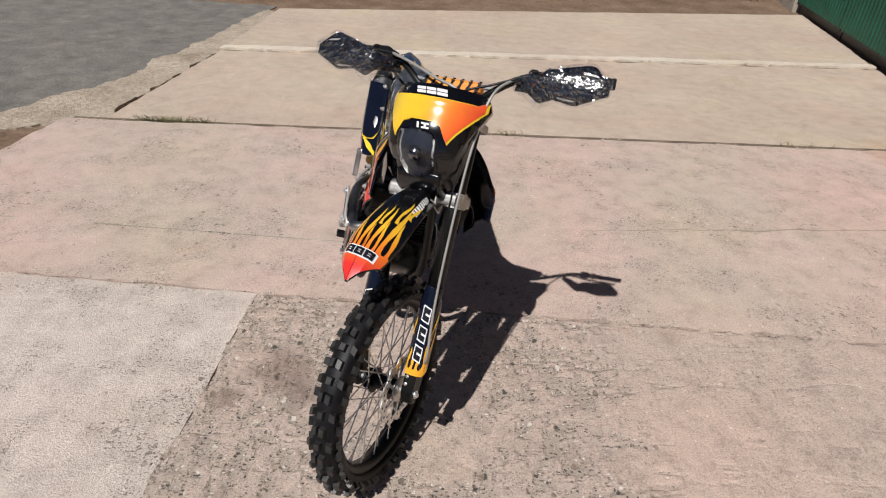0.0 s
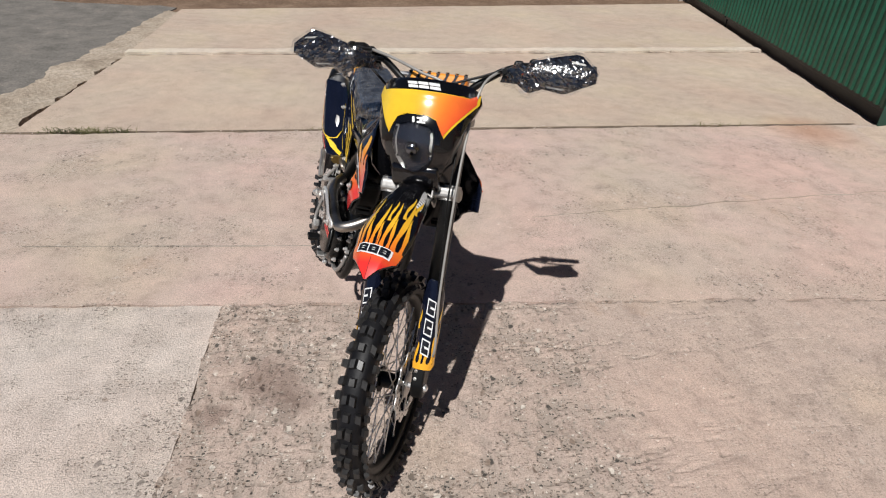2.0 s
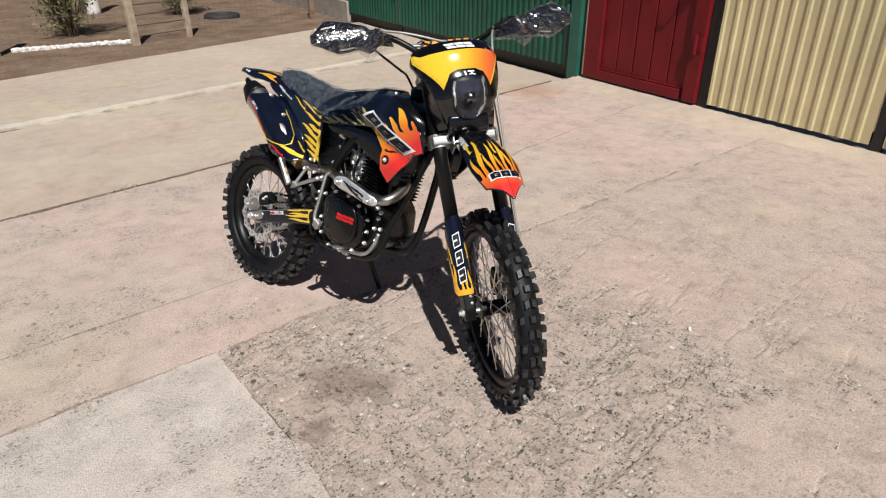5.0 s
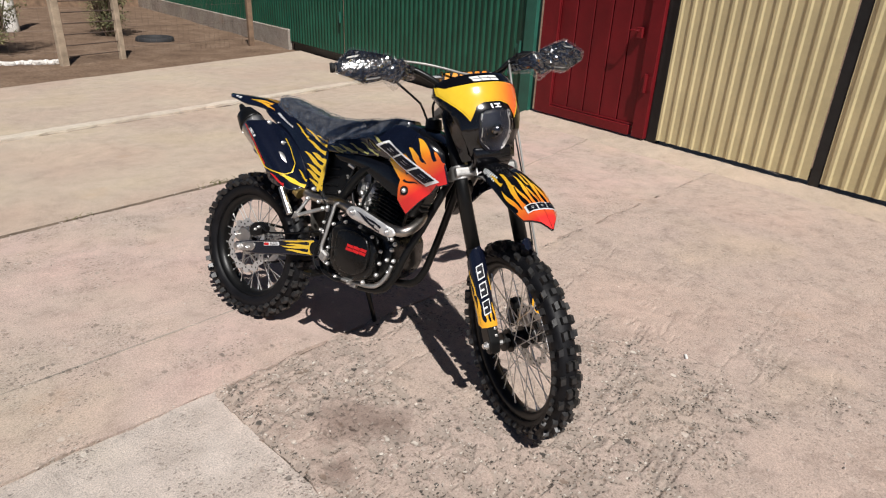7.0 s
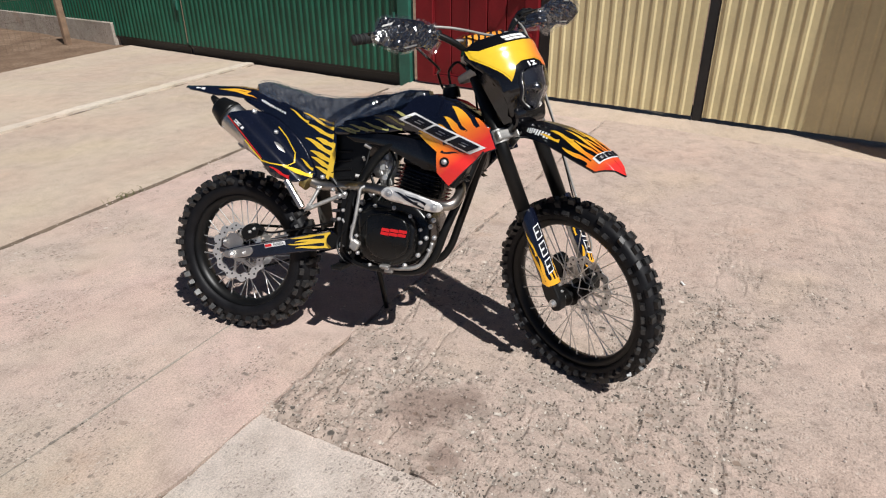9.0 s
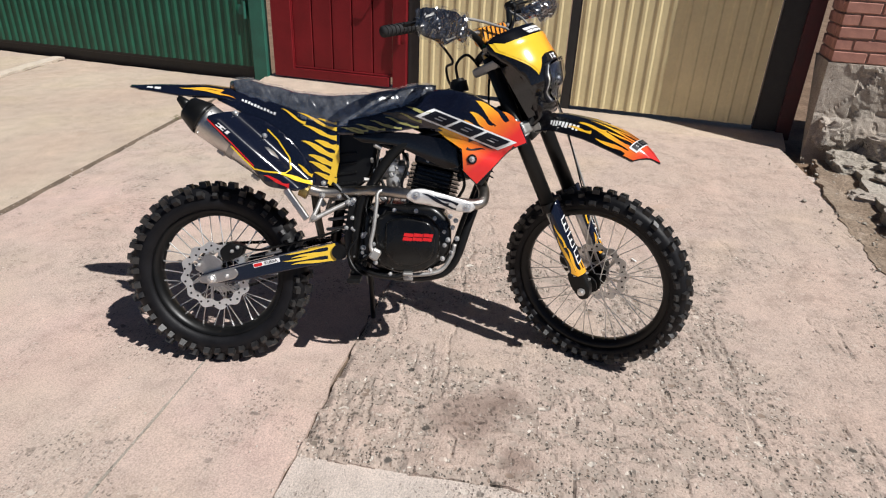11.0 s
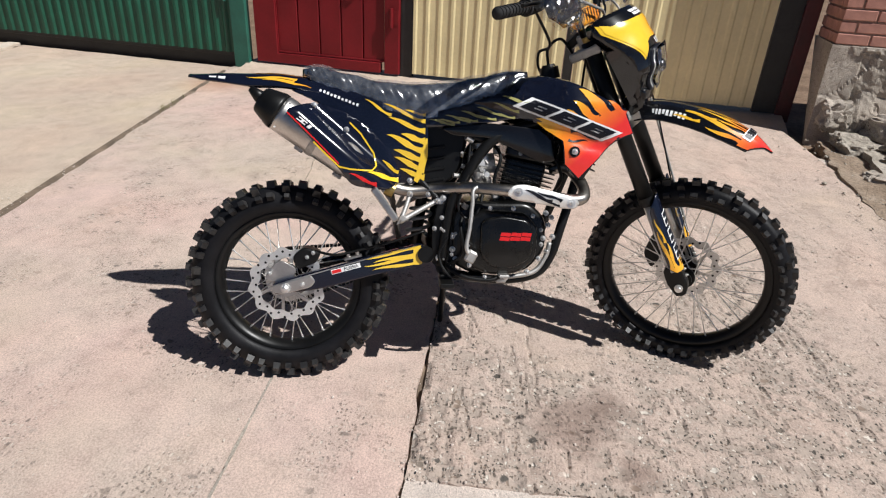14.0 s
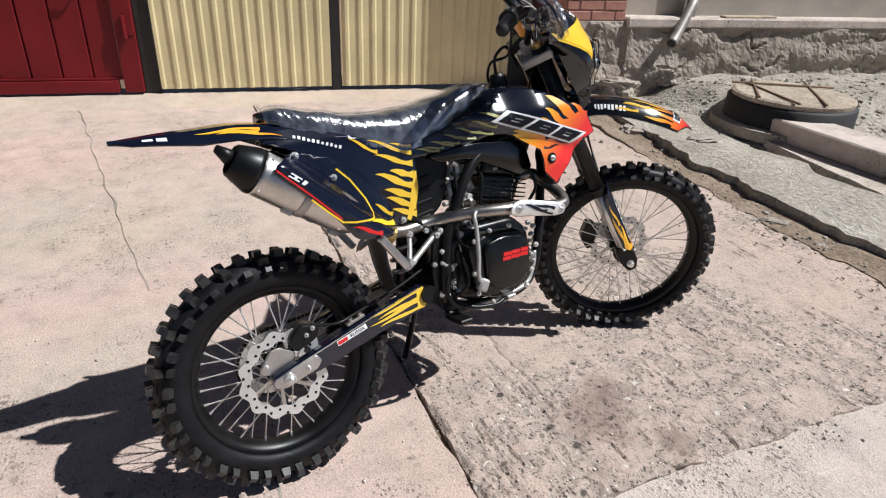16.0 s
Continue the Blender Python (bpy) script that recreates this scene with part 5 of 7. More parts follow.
for s in (-1, 1):
    part("bar_mount", box(0.008, s * 0.045, 0.272, 0.045, 0.03, 0.05, 0.006), MAT_CAST, bike, m=STEER)
    g = part("grip", tube([(-0.027, s * 0.335, 0.4355), (-0.056, s * 0.475, 0.447)], 0.0165, 18, 0), MAT_GRIP, bike, "ribbed black rubber grip", True, STEER)
    bm = bmesh.new()
    for i in range(9):
        t = i / 8
        c = Vector((-0.027, s * 0.345, 0.436)).lerp(Vector((-0.054, s * 0.468, 0.4465)), t)
        add_cyl(bm, c - Vector((0, s * 0.003, 0)), c + Vector((0, s * 0.003, 0)), 0.018, n=16)
    part("ribs", bm, MAT_GRIP, g)
    part("flange", tube([(-0.026, s * 0.330, 0.435), (-0.028, s * 0.338, 0.4358)], 0.026, 20, 0), MAT_GRIP, g)
    part("switch_box", box(-0.015, s * 0.295, 0.432, 0.04, 0.05, 0.045, 0.008, Euler((0, 0, s * 0.15)).to_matrix()), MAT_BLACK, bike, m=STEER)
    lv = part("lever", tube([(0.030, s * 0.24, 0.425), (0.045, s * 0.30, 0.424), (0.030, s * 0.37, 0.428), (0.012, s * 0.455, 0.436)], 0.006, 8, 5), MAT_BLACK, bike, m=STEER)
    part("perch", box(0.012, s * 0.245, 0.424, 0.045, 0.03, 0.026, 0.006), MAT_BLACK, lv)

    def guard2(u, v, off, s=s):
        """Hand shield: u along the bar, v height; bows round the outer end."""
        x = 0.104 - 0.55 * max(0, u - 0.30) ** 2 - 1.2 * max(0, 0.26 - u) - 5 * (v - 0.395) ** 2 + off
        return Vector((x, s * u, v))
    out = [Vector(p) for p in ((0.195, 0.368), (0.205, 0.398), (0.262, 0.409), (0.284, 0.400), (0.298, 0.420), (0.36, 0.441), (0.420, 0.458), (0.436, 0.455), (0.487, 0.408), (0.486, 0.378), (0.405, 0.340), (0.39, 0.338), (0.335, 0.345), (0.298, 0.331), (0.285, 0.333), (0.258, 0.352))]
    hg = part("hand_guard", draped([out], guard2, 0.02, 0.005), MAT_WRAP, bike, "black plastic hand guard wrapped in clear film", True, STEER)
    part("vent_print", draped([[Vector(p) for p in ((0.405, 0.434), (0.446, 0.430), (0.452, 0.424), (0.415, 0.426))], [Vector(p) for p in ((0.345, 0.353), (0.40, 0.350), (0.392, 0.346), (0.35, 0.3485))]], guard2, 0.02, 0, 0.002), MAT_CAST, hg)
    part("stay", tube([(0.06, s * 0.21, 0.392), (0.02, s * 0.20, 0.40), (0.012, s * 0.205, 0.405)], 0.008, 8, 3), MAT_BLACK, hg)

    def film_surf(u, v, off, s=s, g2=guard2):
        p = g2(u, v, 0.0)
        n = 1 - 3.2 * abs(noise.noise(Vector((u * 26 + v * 18, v * 34, 5 * s)))) + 0.9 * (1 - 3 * abs(noise.noise(Vector((u * 70, v * 75 + u * 40, 2 * s))))) + 0.5 * noise.noise(Vector((u * 210, v * 210, 4 * s)))
        side = 1 if off > 0 else -1
        return p + Vector((off + side * (0.003 + 0.0050 * n), 0, 0))
    wide = [Vector((0.34 + (p.x - 0.34) * 1.03, 0.392 + (p.y - 0.392) * 1.08 - (0.012 if 0.2 < p.x < 0.30 and p.y < 0.39 else 0))) for p in out]
    fm = part("wrapping", draped([wide], film_surf, 0.0075, 0.012, 0.005), MAT_FILM, hg, "crumpled clear plastic film")
    fm.visible_shadow = False
part("throttle_tube", tube([(-0.026, -0.325, 0.435), (-0.0275, -0.336, 0.4356)], 0.022, 16, 0), MAT_BLACK, bike, m=STEER)
meter = part("meter", prism(round_poly([(-0.05, 0.262), (0.0, 0.285), (0.0, 0.312), (-0.055, 0.292)]), -0.045, 0.045, 0.006), MAT_BLACK, bike, m=STEER)
for pts, r_, mt in (
        ([(0.02, 0.20, 0.41), (0.09, 0.155, 0.33), (0.105, 0.135, 0.15), (0.098, 0.128, -0.10), (0.085, 0.128, -0.33), (0.070, 0.135, -0.50), (0.02, 0.09, -0.52)], 0.0042, MAT_CABLE),
        ([(0.035, -0.235, 0.425), (0.060, -0.15, 0.398), (0.075, -0.05, 0.360), (0.070, 0.04, 0.325), (0.03, 0.06, 0.22), (-0.03, 0.06, 0.10), (-0.10, 0.05, 0.0)], 0.0048, MAT_CABLE),
        ([(0.03, 0.24, 0.42), (0.055, 0.14, 0.37), (0.07, 0.04, 0.325), (0.02, -0.07, 0.25), (-0.06, -0.06, 0.12), (-0.12, -0.02, 0.02)], 0.004, MAT_BLACK),
        ([(-0.02, -0.29, 0.41), (-0.06, -0.17, 0.31), (-0.12, -0.13, 0.30), (-0.15, -0.10, 0.24), (-0.12, -0.07, 0.17)], 0.0045, MAT_BLACK),
        ([(0.03, 0.13, 0.30), (0.10, 0.118, 0.20), (0.115, 0.112, 0.0), (0.10, 0.116, -0.15), (0.08, 0.120, -0.30)], 0.003, MAT_BLACK)):
    part("cable", tube(pts, r_, 8, 8), mt, bike, smooth=True, m=STEER)

# ---- seat ----
ST = [(0.064, 1.042), (0.11, 1.051), (0.208, 1.031), (0.308, 1.010), (0.407, 1.004), (0.527, 1.012), (0.627, 1.031), (0.726, 1.054), (0.79, 1.055)]
SB = [(0.064, 1.015), (0.165, 0.985), (0.261, 0.944), (0.359, 0.916), (0.427, 0.896), (0.496, 0.902), (0.613, 0.930), (0.691, 0.955), (0.79, 1.02)]
SW = [(0.064, 0.035), (0.10, 0.068), (0.20, 0.092), (0.35, 0.108), (0.45, 0.112), (0.55, 0.098), (0.68, 0.070), (0.79, 0.040)]


def seat_ring(x, grow=0.0, wob=0.0, n=16):
    t, b, w = lerp_table(ST, x) + grow, lerp_table(SB, x), lerp_table(SW, x) + grow
    out = []
    for i in range(n + 1):
        a = math.pi * i / n
        c, sn = math.cos(a), math.sin(a)
        y = w * (abs(c) ** 0.55) * (1 if c > 0 else -1)
        z = b + (t - b) * (sn ** 0.50)
        p = Vector((x, y, z))
        if wob:
            k = 1 - 3.4 * abs(noise.noise(Vector((x * 62 + y * 16 + z * 30, y * 6, 7)))) + 0.3 * (1 - 3 * abs(noise.noise(Vector((x * 95 - z * 60, y * 6, z * 9)))))
            p += Vector((0, c * 0.5, sn)) * wob * k * (0.4 + 1.2 * max(0.0, 0.3 + noise.noise(Vector((x * 6, y * 9, 3)))))
        out.append(p)
    return out


xs_ = [0.064 + (0.79 - 0.064) * i / 30 for i in range(31)]
seat = part("seat", loft([seat_ring(x) for x in xs_]), MAT_SEAT, bike, "long navy vinyl seat under clear film", True)
xf_ = [0.07 + 0.71 * i / 300 for i in range(301)]
sf = part("wrapping", loft([seat_ring(x, 0.005, 0.0034, 40) for x in xf_], closed=False), MAT_SEATFILM, seat, "wrinkled clear protective film", True)
sf.visible_shadow = False

# ---- body panels ----
FB = [(-0.05, 0.085), (0.10, 0.100), (0.30, 0.112), (0.46, 0.112), (0.62, 0.118), (0.76, 0.150), (0.92, 0.186), (1.10, 0.192)]


def body(x, z, off, s=-1):
    y = lerp_table(FB, x) - 0.55 * max(0, z - 0.955) - 0.10 * max(0, 0.80 - z) + off
    if s > 0:
        y += 0.03 * max(0.0, min(1.0, (x - 0.75) / 0.2))
    if 0.55 < x < 1.05:
        y -= 0.016 * math.exp(-((z - 0.885 + 0.30 * (x - 0.8)) / 0.03) ** 2)
    return Vector((x, s * y, z))


def plate_surf(x, z, off, s=-1):
    d = (0.10 - x) * 0.652 + (0.945 - z) * 0.758
    t = max(0.0, min(1.0, d / 0.055))
    y = 0.116 + (0.070 - 0.06 * max(0, x - 0.2)) * t * t * (3 - 2 * t) - 0.5 * min(0, z - 0.80) ** 2 + off
    return Vector((x, s * y, z))


SHROUD = [(0.447, 0.868), (0.452, 0.912), (0.577, 0.940), (0.731, 0.992), (0.79, 1.035), (0.86, 1.030), (0.929, 1.012), (1.036, 0.956), (1.072, 0.938), (1.103, 0.866), (1.052, 0.844), (0.939, 0.719), (0.889, 0.762), (0.882, 0.842), (0.83, 0.884), (0.745, 0.905), (0.656, 0.888), (0.578, 0.876)]
for s in (-1, 1):
    def bs_(x, z, off, s=s):
        return body(x, z, off, s)

    def ps_(x, z, off, s=s):
        return plate_surf(x, z, off, s)
    sh = part("tank_shroud", draped([round_poly(SHROUD, 3, sharp=(9, 11))], bs_, 0.014, 0.005), MAT_NAVY, bike, "navy tank shroud fading into orange and red flames", True)
    hot = [Vector(p) for p in ((0.800, 0.895), (0.835, 0.868), (0.884, 0.838), (0.892, 0.766), (0.939, 0.723), (1.050, 0.847), (1.099, 0.868), (1.070, 0.930), (1.040, 0.938), (0.985, 0.915), (0.93, 0.905), (0.87, 0.895))]
    licks = [flame((1.045, 0.905), (0.925, 1.000), 0.050, 0.12), flame((0.985, 0.905), (0.905, 0.962), 0.034, 0.14), flame((1.072, 0.925), (1.015, 0.966), 0.024, 0.12), flame((0.945, 0.900), (0.885, 0.935), 0.018, 0.12), flame((0.86, 0.89), (0.80, 0.905), 0.02, 0.1)]
    fp = part("flame_print", draped([hot] + licks, bs_, 0.016, 0, 0.0014), MAT_FL_SHROUD, sh)
    cool = [flame((0.745 - 0.050 * i, 0.925 - 0.011 * i), (0.665 - 0.050 * i, 0.950 - 0.014 * i), 0.011, 0.12) for i in range(5)]
    cool += [flame((0.735 - 0.058 * i, 0.906 - 0.006 * i), (0.665 - 0.058 * i, 0.918 - 0.008 * i), 0.009, 0.12) for i in range(4)] + [flame((0.775, 0.950), (0.69, 0.972), 0.014, 0.1)]
    part("flame_print", draped(cool, bs_, 0.016, 0, 0.0014), MAT_OLIVE, sh, "faded olive flames")
    part("shadow_print", draped([flame((0.905, 0.868), (1.0, 0.846), 0.012, 0.2), flame((0.90, 0.842), (0.965, 0.838), 0.010, -0.2)], bs_, 0.016, 0, 0.0026), MAT_INK, fp)
    lo = logo(sh, bs_, (0.722, 0.942), (0.283, -0.103), (0.062, 0.028), 0.0028, MAT_WHITE, MAT_INK)
    sb = bolt(bs_(0.919, 0.806, 0.004), sh, 0.009, MAT_CHROME, (0, s, 0))
    part("washer", tube([bs_(0.919, 0.806, 0.001), bs_(0.919, 0.806, 0.004)], 0.017, 18, 0), MAT_BLACK, sb)
    # side panel below the seat
    sp_out = round_poly([(0.045, 1.005), (0.14, 1.004), (0.25, 0.966), (0.35, 0.934), (0.427, 0.914), (0.458, 0.900), (0.464, 0.80), (0.452, 0.735), (0.424, 0.687), (0.345, 0.690), (0.310, 0.75), (0.25, 0.845), (0.14, 0.925), (0.08, 0.955), (0.03, 0.975)], 3)
    sp = part("side_panel", draped([sp_out], bs_, 0.012, 0.005), MAT_NAVY, bike, "navy side panel with yellow flames", True)
    fl = [flame((0.452, z0), (x1, z1), w, bd) for z0, x1, z1, w, bd in ((0.888, 0.318, 0.940, 0.014, 0.10), (0.858, 0.335, 0.898, 0.020, 0.10), (0.826, 0.375, 0.848, 0.026, 0.10), (0.795, 0.330, 0.845, 0.027, 0.12), (0.765, 0.352, 0.798, 0.028, 0.10), (0.735, 0.355, 0.775, 0.026, 0.10), (0.710, 0.372, 0.738, 0.022, 0.08))]
    fl += [flame((0.345, 0.905), (0.262, 0.952), 0.012, 0.12), flame((0.452, 0.908), (0.385, 0.922), 0.010, 0.1)]
    fl += [[Vector(p) for p in ((0.460, 0.835), (0.462, 0.78), (0.452, 0.738), (0.430, 0.692), (0.418, 0.70), (0.432, 0.75), (0.440, 0.79), (0.454, 0.835))]]
    part("flame_print", draped(fl, bs_, 0.012, 0, 0.0022), MAT_FL_SIDE, sp)
    blocks(sp, bs_, (0.118, 0.974), (0.125, -0.046), (0.003, 0.008), 0.0016, MAT_WHITE, 11)
    bolt(bs_(0.405, 0.700, 0.003), sp, 0.008, MAT_CHROME, (0, s, 0))
    # number plate panel over the silencer
    pl_out = round_poly([(0.022, 0.915), (0.10, 0.940), (0.20, 0.915), (0.29, 0.855), (0.352, 0.775), (0.382, 0.700), (0.326, 0.674), (0.222, 0.690), (0.183, 0.745)], 4)
    pp = part("number_panel", draped([pl_out], ps_, 0.022, 0.005), MAT_NAVY, bike, "navy number panel edged with a thin red and yellow line", True)
    part("line_print", draped([band([(0.034, 0.908), (0.112, 0.832), (0.185, 0.757)], 0.0042)], ps_, 0.02, 0, 0.0014), MAT_REDINK, pp)
    part("line_print", draped([band([(0.110, 0.822), (0.15, 0.782), (0.186, 0.748), (0.22, 0.741), (0.285, 0.736), (0.298, 0.748), (0.290, 0.785), (0.25, 0.845), (0.215, 0.880)], 0.005)], ps_, 0.02, 0, 0.0016), MAT_YLINE, pp)
    part("logo", draped(quad_grid((0.060, 0.890), (0.040, -0.032), (0.011, 0.007), [(0, 0, 0.62, 0.3), (0, 0.7, 0.62, 1), (0.25, 0.3, 0.42, 0.7), (0.75, 0, 0.95, 1)]), ps_, 0.02, 0, 0.0018), MAT_WHITE, pp)
    part("flame_print", draped([flame((0.30, 0.694), (0.215, 0.728), 0.016, 0.12)], ps_, 0.02, 0, 0.0016), MAT_REDINK, pp)
    part("flame_print", draped([flame((0.368, 0.704), (0.27, 0.732), 0.018, 0.12), flame((0.368, 0.725), (0.315, 0.765), 0.016, 0.12)], ps_, 0.02, 0, 0.0016), MAT_YLINE, pp)
    bolt(ps_(0.205, 0.858, 0.003), pp, 0.008, MAT_CHROME, (0, s, 0))
    bolt(ps_(0.108, 0.930, 0.003), pp, 0.009, MAT_CHROME, (0, s, 0))

TT = [(-0.294, 1.018), (-0.161, 1.024), (-0.021, 1.026), (0.06, 1.020), (0.14, 1.004)]
TW = [(-0.294, 0.022), (-0.24, 0.050), (-0.12, 0.074), (0.02, 0.086), (0.14, 0.094)]


def tail_surf(x, v, off):
    w = lerp_table(TW, x)
    d = 0.008 * abs(v) + 0.030 * max(0, abs(v) - 0.55) / 0.45 * min(1, (x + 0.30) / 0.2)
    return Vector((x, w * v * (1 + off), lerp_table(TT, x) - d + off))


tail = part("rear_fender", draped([[Vector(p) for p in ((-0.294, -0.7), (-0.294, 0.7), (-0.25, 1), (-0.1, 1), (0.14, 1), (0.14, -1), (-0.1, -1), (-0.25, -1))]], tail_surf, 0.04, 0.005), MAT_NAVY, bike, "black and yellow flame-printed rear fender", True)
tf = []
for v in (-0.86, -0.45, 0.0, 0.45, 0.86):
    tf += [flame((0.135, v * 0.085), (-0.05 - 0.07 * (1 - abs(v)), v * 0.078), 0.017, 0.05), flame((0.05, v * 0.085 + 0.012), (-0.11, v * 0.08 + 0.010), 0.010, -0.05)]
part("flame_print", draped(tf, lambda x, y, o: tail_surf(x, y / 0.085, o), 0.016, 0, 0.0014), MAT_FL_TAIL, tail)
for s in (-1, 1):
    blocks(tail, tail_surf, (-0.225, s * 0.72), (0.06, s * 0.02), (0.0, s * 0.16), 0.0016, MAT_WHITE, 2)

# tank and cap
tk = []
for x, zt, w, zb in ((0.70, 0.985, 0.085, 0.90), (0.76, 1.035, 0.115, 0.88), (0.84, 1.045, 0.130, 0.87), (0.92, 1.030, 0.140, 0.86), (1.00, 0.985, 0.110, 0.86), (1.03, 0.95, 0.06, 0.88)):
    tk.append([Vector((x, w * abs(math.cos(a)) ** 0.6 * (1 if math.cos(a) > 0 else -1), zb + (zt - zb) * (0.5 + 0.5 * abs(math.sin(a)) ** 0.6 * (1 if math.sin(a) > 0 else -1)))) for a in [2 * math.pi * i / 20 for i in range(20)]])
tank = part("fuel_tank", loft(tk), MAT_PLASTIC, bike, "black fuel tank", True)
bm = bmesh.new()
add_cyl(bm, (0.875, 0, 1.035), (0.868, 0, 1.072), 0.034, 0.031, 24)
add_cyl(bm, (0.868, 0, 1.072), (0.866, 0, 1.080), 0.024, 0.020, 24)
cap = part("filler_cap", bm, MAT_BLACK, tank)
part("vent_hose", tube([(0.866, 0, 1.078), (0.86, -0.01, 1.13), (0.90, -0.02, 1.16), (0.96, 0, 1.10)], 0.005, 8, 6), MAT_BLACK, cap)
part("tank_belly", prism(round_poly([(0.50, 0.868), (0.66, 0.888), (0.86, 0.868), (0.888, 0.775), (0.835, 0.762), (0.74, 0.805), (0.655, 0.842), (0.54, 0.846)]), -0.125, 0.125, 0.02, 3), MAT_PLASTIC, bike, "black lower tank", True)
air = part("air_box", prism(round_poly([(0.34, 0.895), (0.60, 0.875), (0.575, 0.74), (0.545, 0.70), (0.47, 0.655), (0.40, 0.69)]), -0.086, 0.086, 0.012), MAT_BLACK, bike)
for i in range(4):
    part("rib", box(0.485, -0.088, 0.70 + i * 0.035, 0.07, 0.008, 0.010, 0.003, Euler((0, -0.15, 0)).to_matrix()), MAT_BLACK, air)

# ---- exhaust ----
a0, a1 = Vector((0.012, -0.122, 0.900)), Vector((0.262, -0.115, 0.726))
ad = (a1 - a0).normalized()


def ell(c, r, n=24):
    sd = Vector((0, 1, 0))
    up = ad.cross(sd).normalized()
    return [c + sd * math.cos(2 * math.pi * k / n) * r * 0.86 + up * math.sin(2 * math.pi * k / n) * r for k in range(n)]


muff = part("silencer", loft([ell(a0 - ad * 0.012, 0.057), ell(a0, 0.059), ell(a0 + ad * 0.10, 0.059), ell(a0 + ad * 0.24, 0.055), ell(a0 + ad * 0.27, 0.050), ell(a0 + ad * 0.315, 0.030)]), MAT_ALU, bike, "brushed aluminium silencer with a black end cap", True)
part("end_cap", loft([ell(a0 - ad * 0.010, 0.0595), ell(a0 - ad * 0.022, 0.0595), ell(a0 - ad * 0.075, 0.042), ell(a0 - ad * 0.080, 0.036), ell(a0 - ad * 0.070, 0.030)]), MAT_BLACK, muff, "black plastic end cap", True)
part("outlet", loft([ell(a0 - ad * 0.066, 0.026), ell(a0 - ad * 0.115 + Vector((0, 0, 0.01)), 0.010)]), MAT_BLACK, muff, "dark pointed outlet", True)
part("strap", loft([ell(a0 + ad * 0.115, 0.0600), ell(a0 + ad * 0.118, 0.0612), ell(a0 + ad * 0.135, 0.0606), ell(a0 + ad * 0.138, 0.059)]), MAT_CAST, muff, smooth=True)
for t in (0.10, 0.24):
    part("lug", box(*(a0 + ad * t + Vector((-0.035, -0.01, -0.047))), 0.03, 0.018, 0.014, 0.003, Euler((0, 0.6, 0)).to_matrix()), MAT_CAST, muff)
for k in (3, 9, 15, 21):
    part("rivet", bolt_bm(ell(a0 + ad * 0.004, 0.060)[k], 0.003, 0.003, (ell(a0, 1.0)[k] - a0).normalized()), MAT_CHROME, muff)
hp = [(0.885, -0.03, 0.735), (0.935, -0.06, 0.745), (0.968, -0.12, 0.70), (0.958, -0.185, 0.662), (0.905, -0.200, 0.655), (0.80, -0.200, 0.672), (0.70, -0.190, 0.682), (0.60, -0.150, 0.684), (0.50, -0.092, 0.672), (0.38, -0.095, 0.668), (0.27, -0.115, 0.722)]
pipe = part("exhaust_pipe", tube(hp, 0.0195, 16, 6), MAT_PIPEMETAL, bike, "steel exhaust header pipe", True)
part("clamp", tube([(0.355, -0.123, 0.668), (0.330, -0.122, 0.680)], 0.026, 16, 0), MAT_BRASS, pipe, "brassy joint clamp")


def shield_surf(x, z, off):
    cz = 0.672 - 0.16 * (x - 0.8)
    return Vector((x, -(0.232 - 9 * (z - cz) ** 2 - 0.8 * max(0, x - 0.88) ** 2 * 6 + off), z))


shp = [(0.698, 0.676), (0.718, 0.702), (0.755, 0.706), (0.85, 0.684), (0.924, 0.664), (0.938, 0.645), (0.922, 0.630), (0.887, 0.630), (0.80, 0.646), (0.725, 0.656)]
hs = part("heat_shield", draped([round_poly(shp, 3)], shield_surf, 0.012, 0.004), MAT_SHIELD, bike, "bright slotted exhaust heat shield", True)
part("slot", draped([flame((0.845, 0.652), (0.755, 0.690), 0.016, 0.1), flame((0.875, 0.655), (0.795, 0.684), 0.012, -0.1), flame((0.87, 0.640), (0.835, 0.650), 0.010, 0.1)], shield_surf, 0.012, 0, 0.0014), MAT_INK, hs)
for x, z in ((0.735, 0.682), (0.905, 0.648)):
    b_ = bolt(shield_surf(x, z, 0.003), hs, 0.007)
    part("washer", tube([shield_surf(x, z, 0.0), shield_surf(x, z, 0.003)], 0.014, 18, 0), MAT_CHROME, b_)

# ---- engine ----
engine = part("engine", prism(round_poly([(0.54, 0.60), (0.60, 0.635), (0.80, 0.635), (0.86, 0.58), (0.865, 0.47), (0.80, 0.395), (0.62, 0.385), (0.54, 0.43)]), -0.118, 0.118, 0.02, 3), MAT_CASE, bike, "black single-cylinder engine", True)
cov = part("clutch_cover", prism(round_poly([(0.585, 0.585), (0.64, 0.615), (0.782, 0.604), (0.823, 0.556), (0.820, 0.450), (0.76, 0.402), (0.669, 0.397), (0.602, 0.425)]), -0.112, -0.170, 0.016, 3), MAT_CASE, engine, "glossy black clutch cover", True)
part("cover_plate", prism(round_poly([(0.63, 0.585), (0.70, 0.600), (0.785, 0.585), (0.805, 0.54), (0.80, 0.46), (0.74, 0.425), (0.67, 0.428), (0.63, 0.47)]), -0.168, -0.186, 0.010, 3), MAT_CASE, engine, smooth=True)
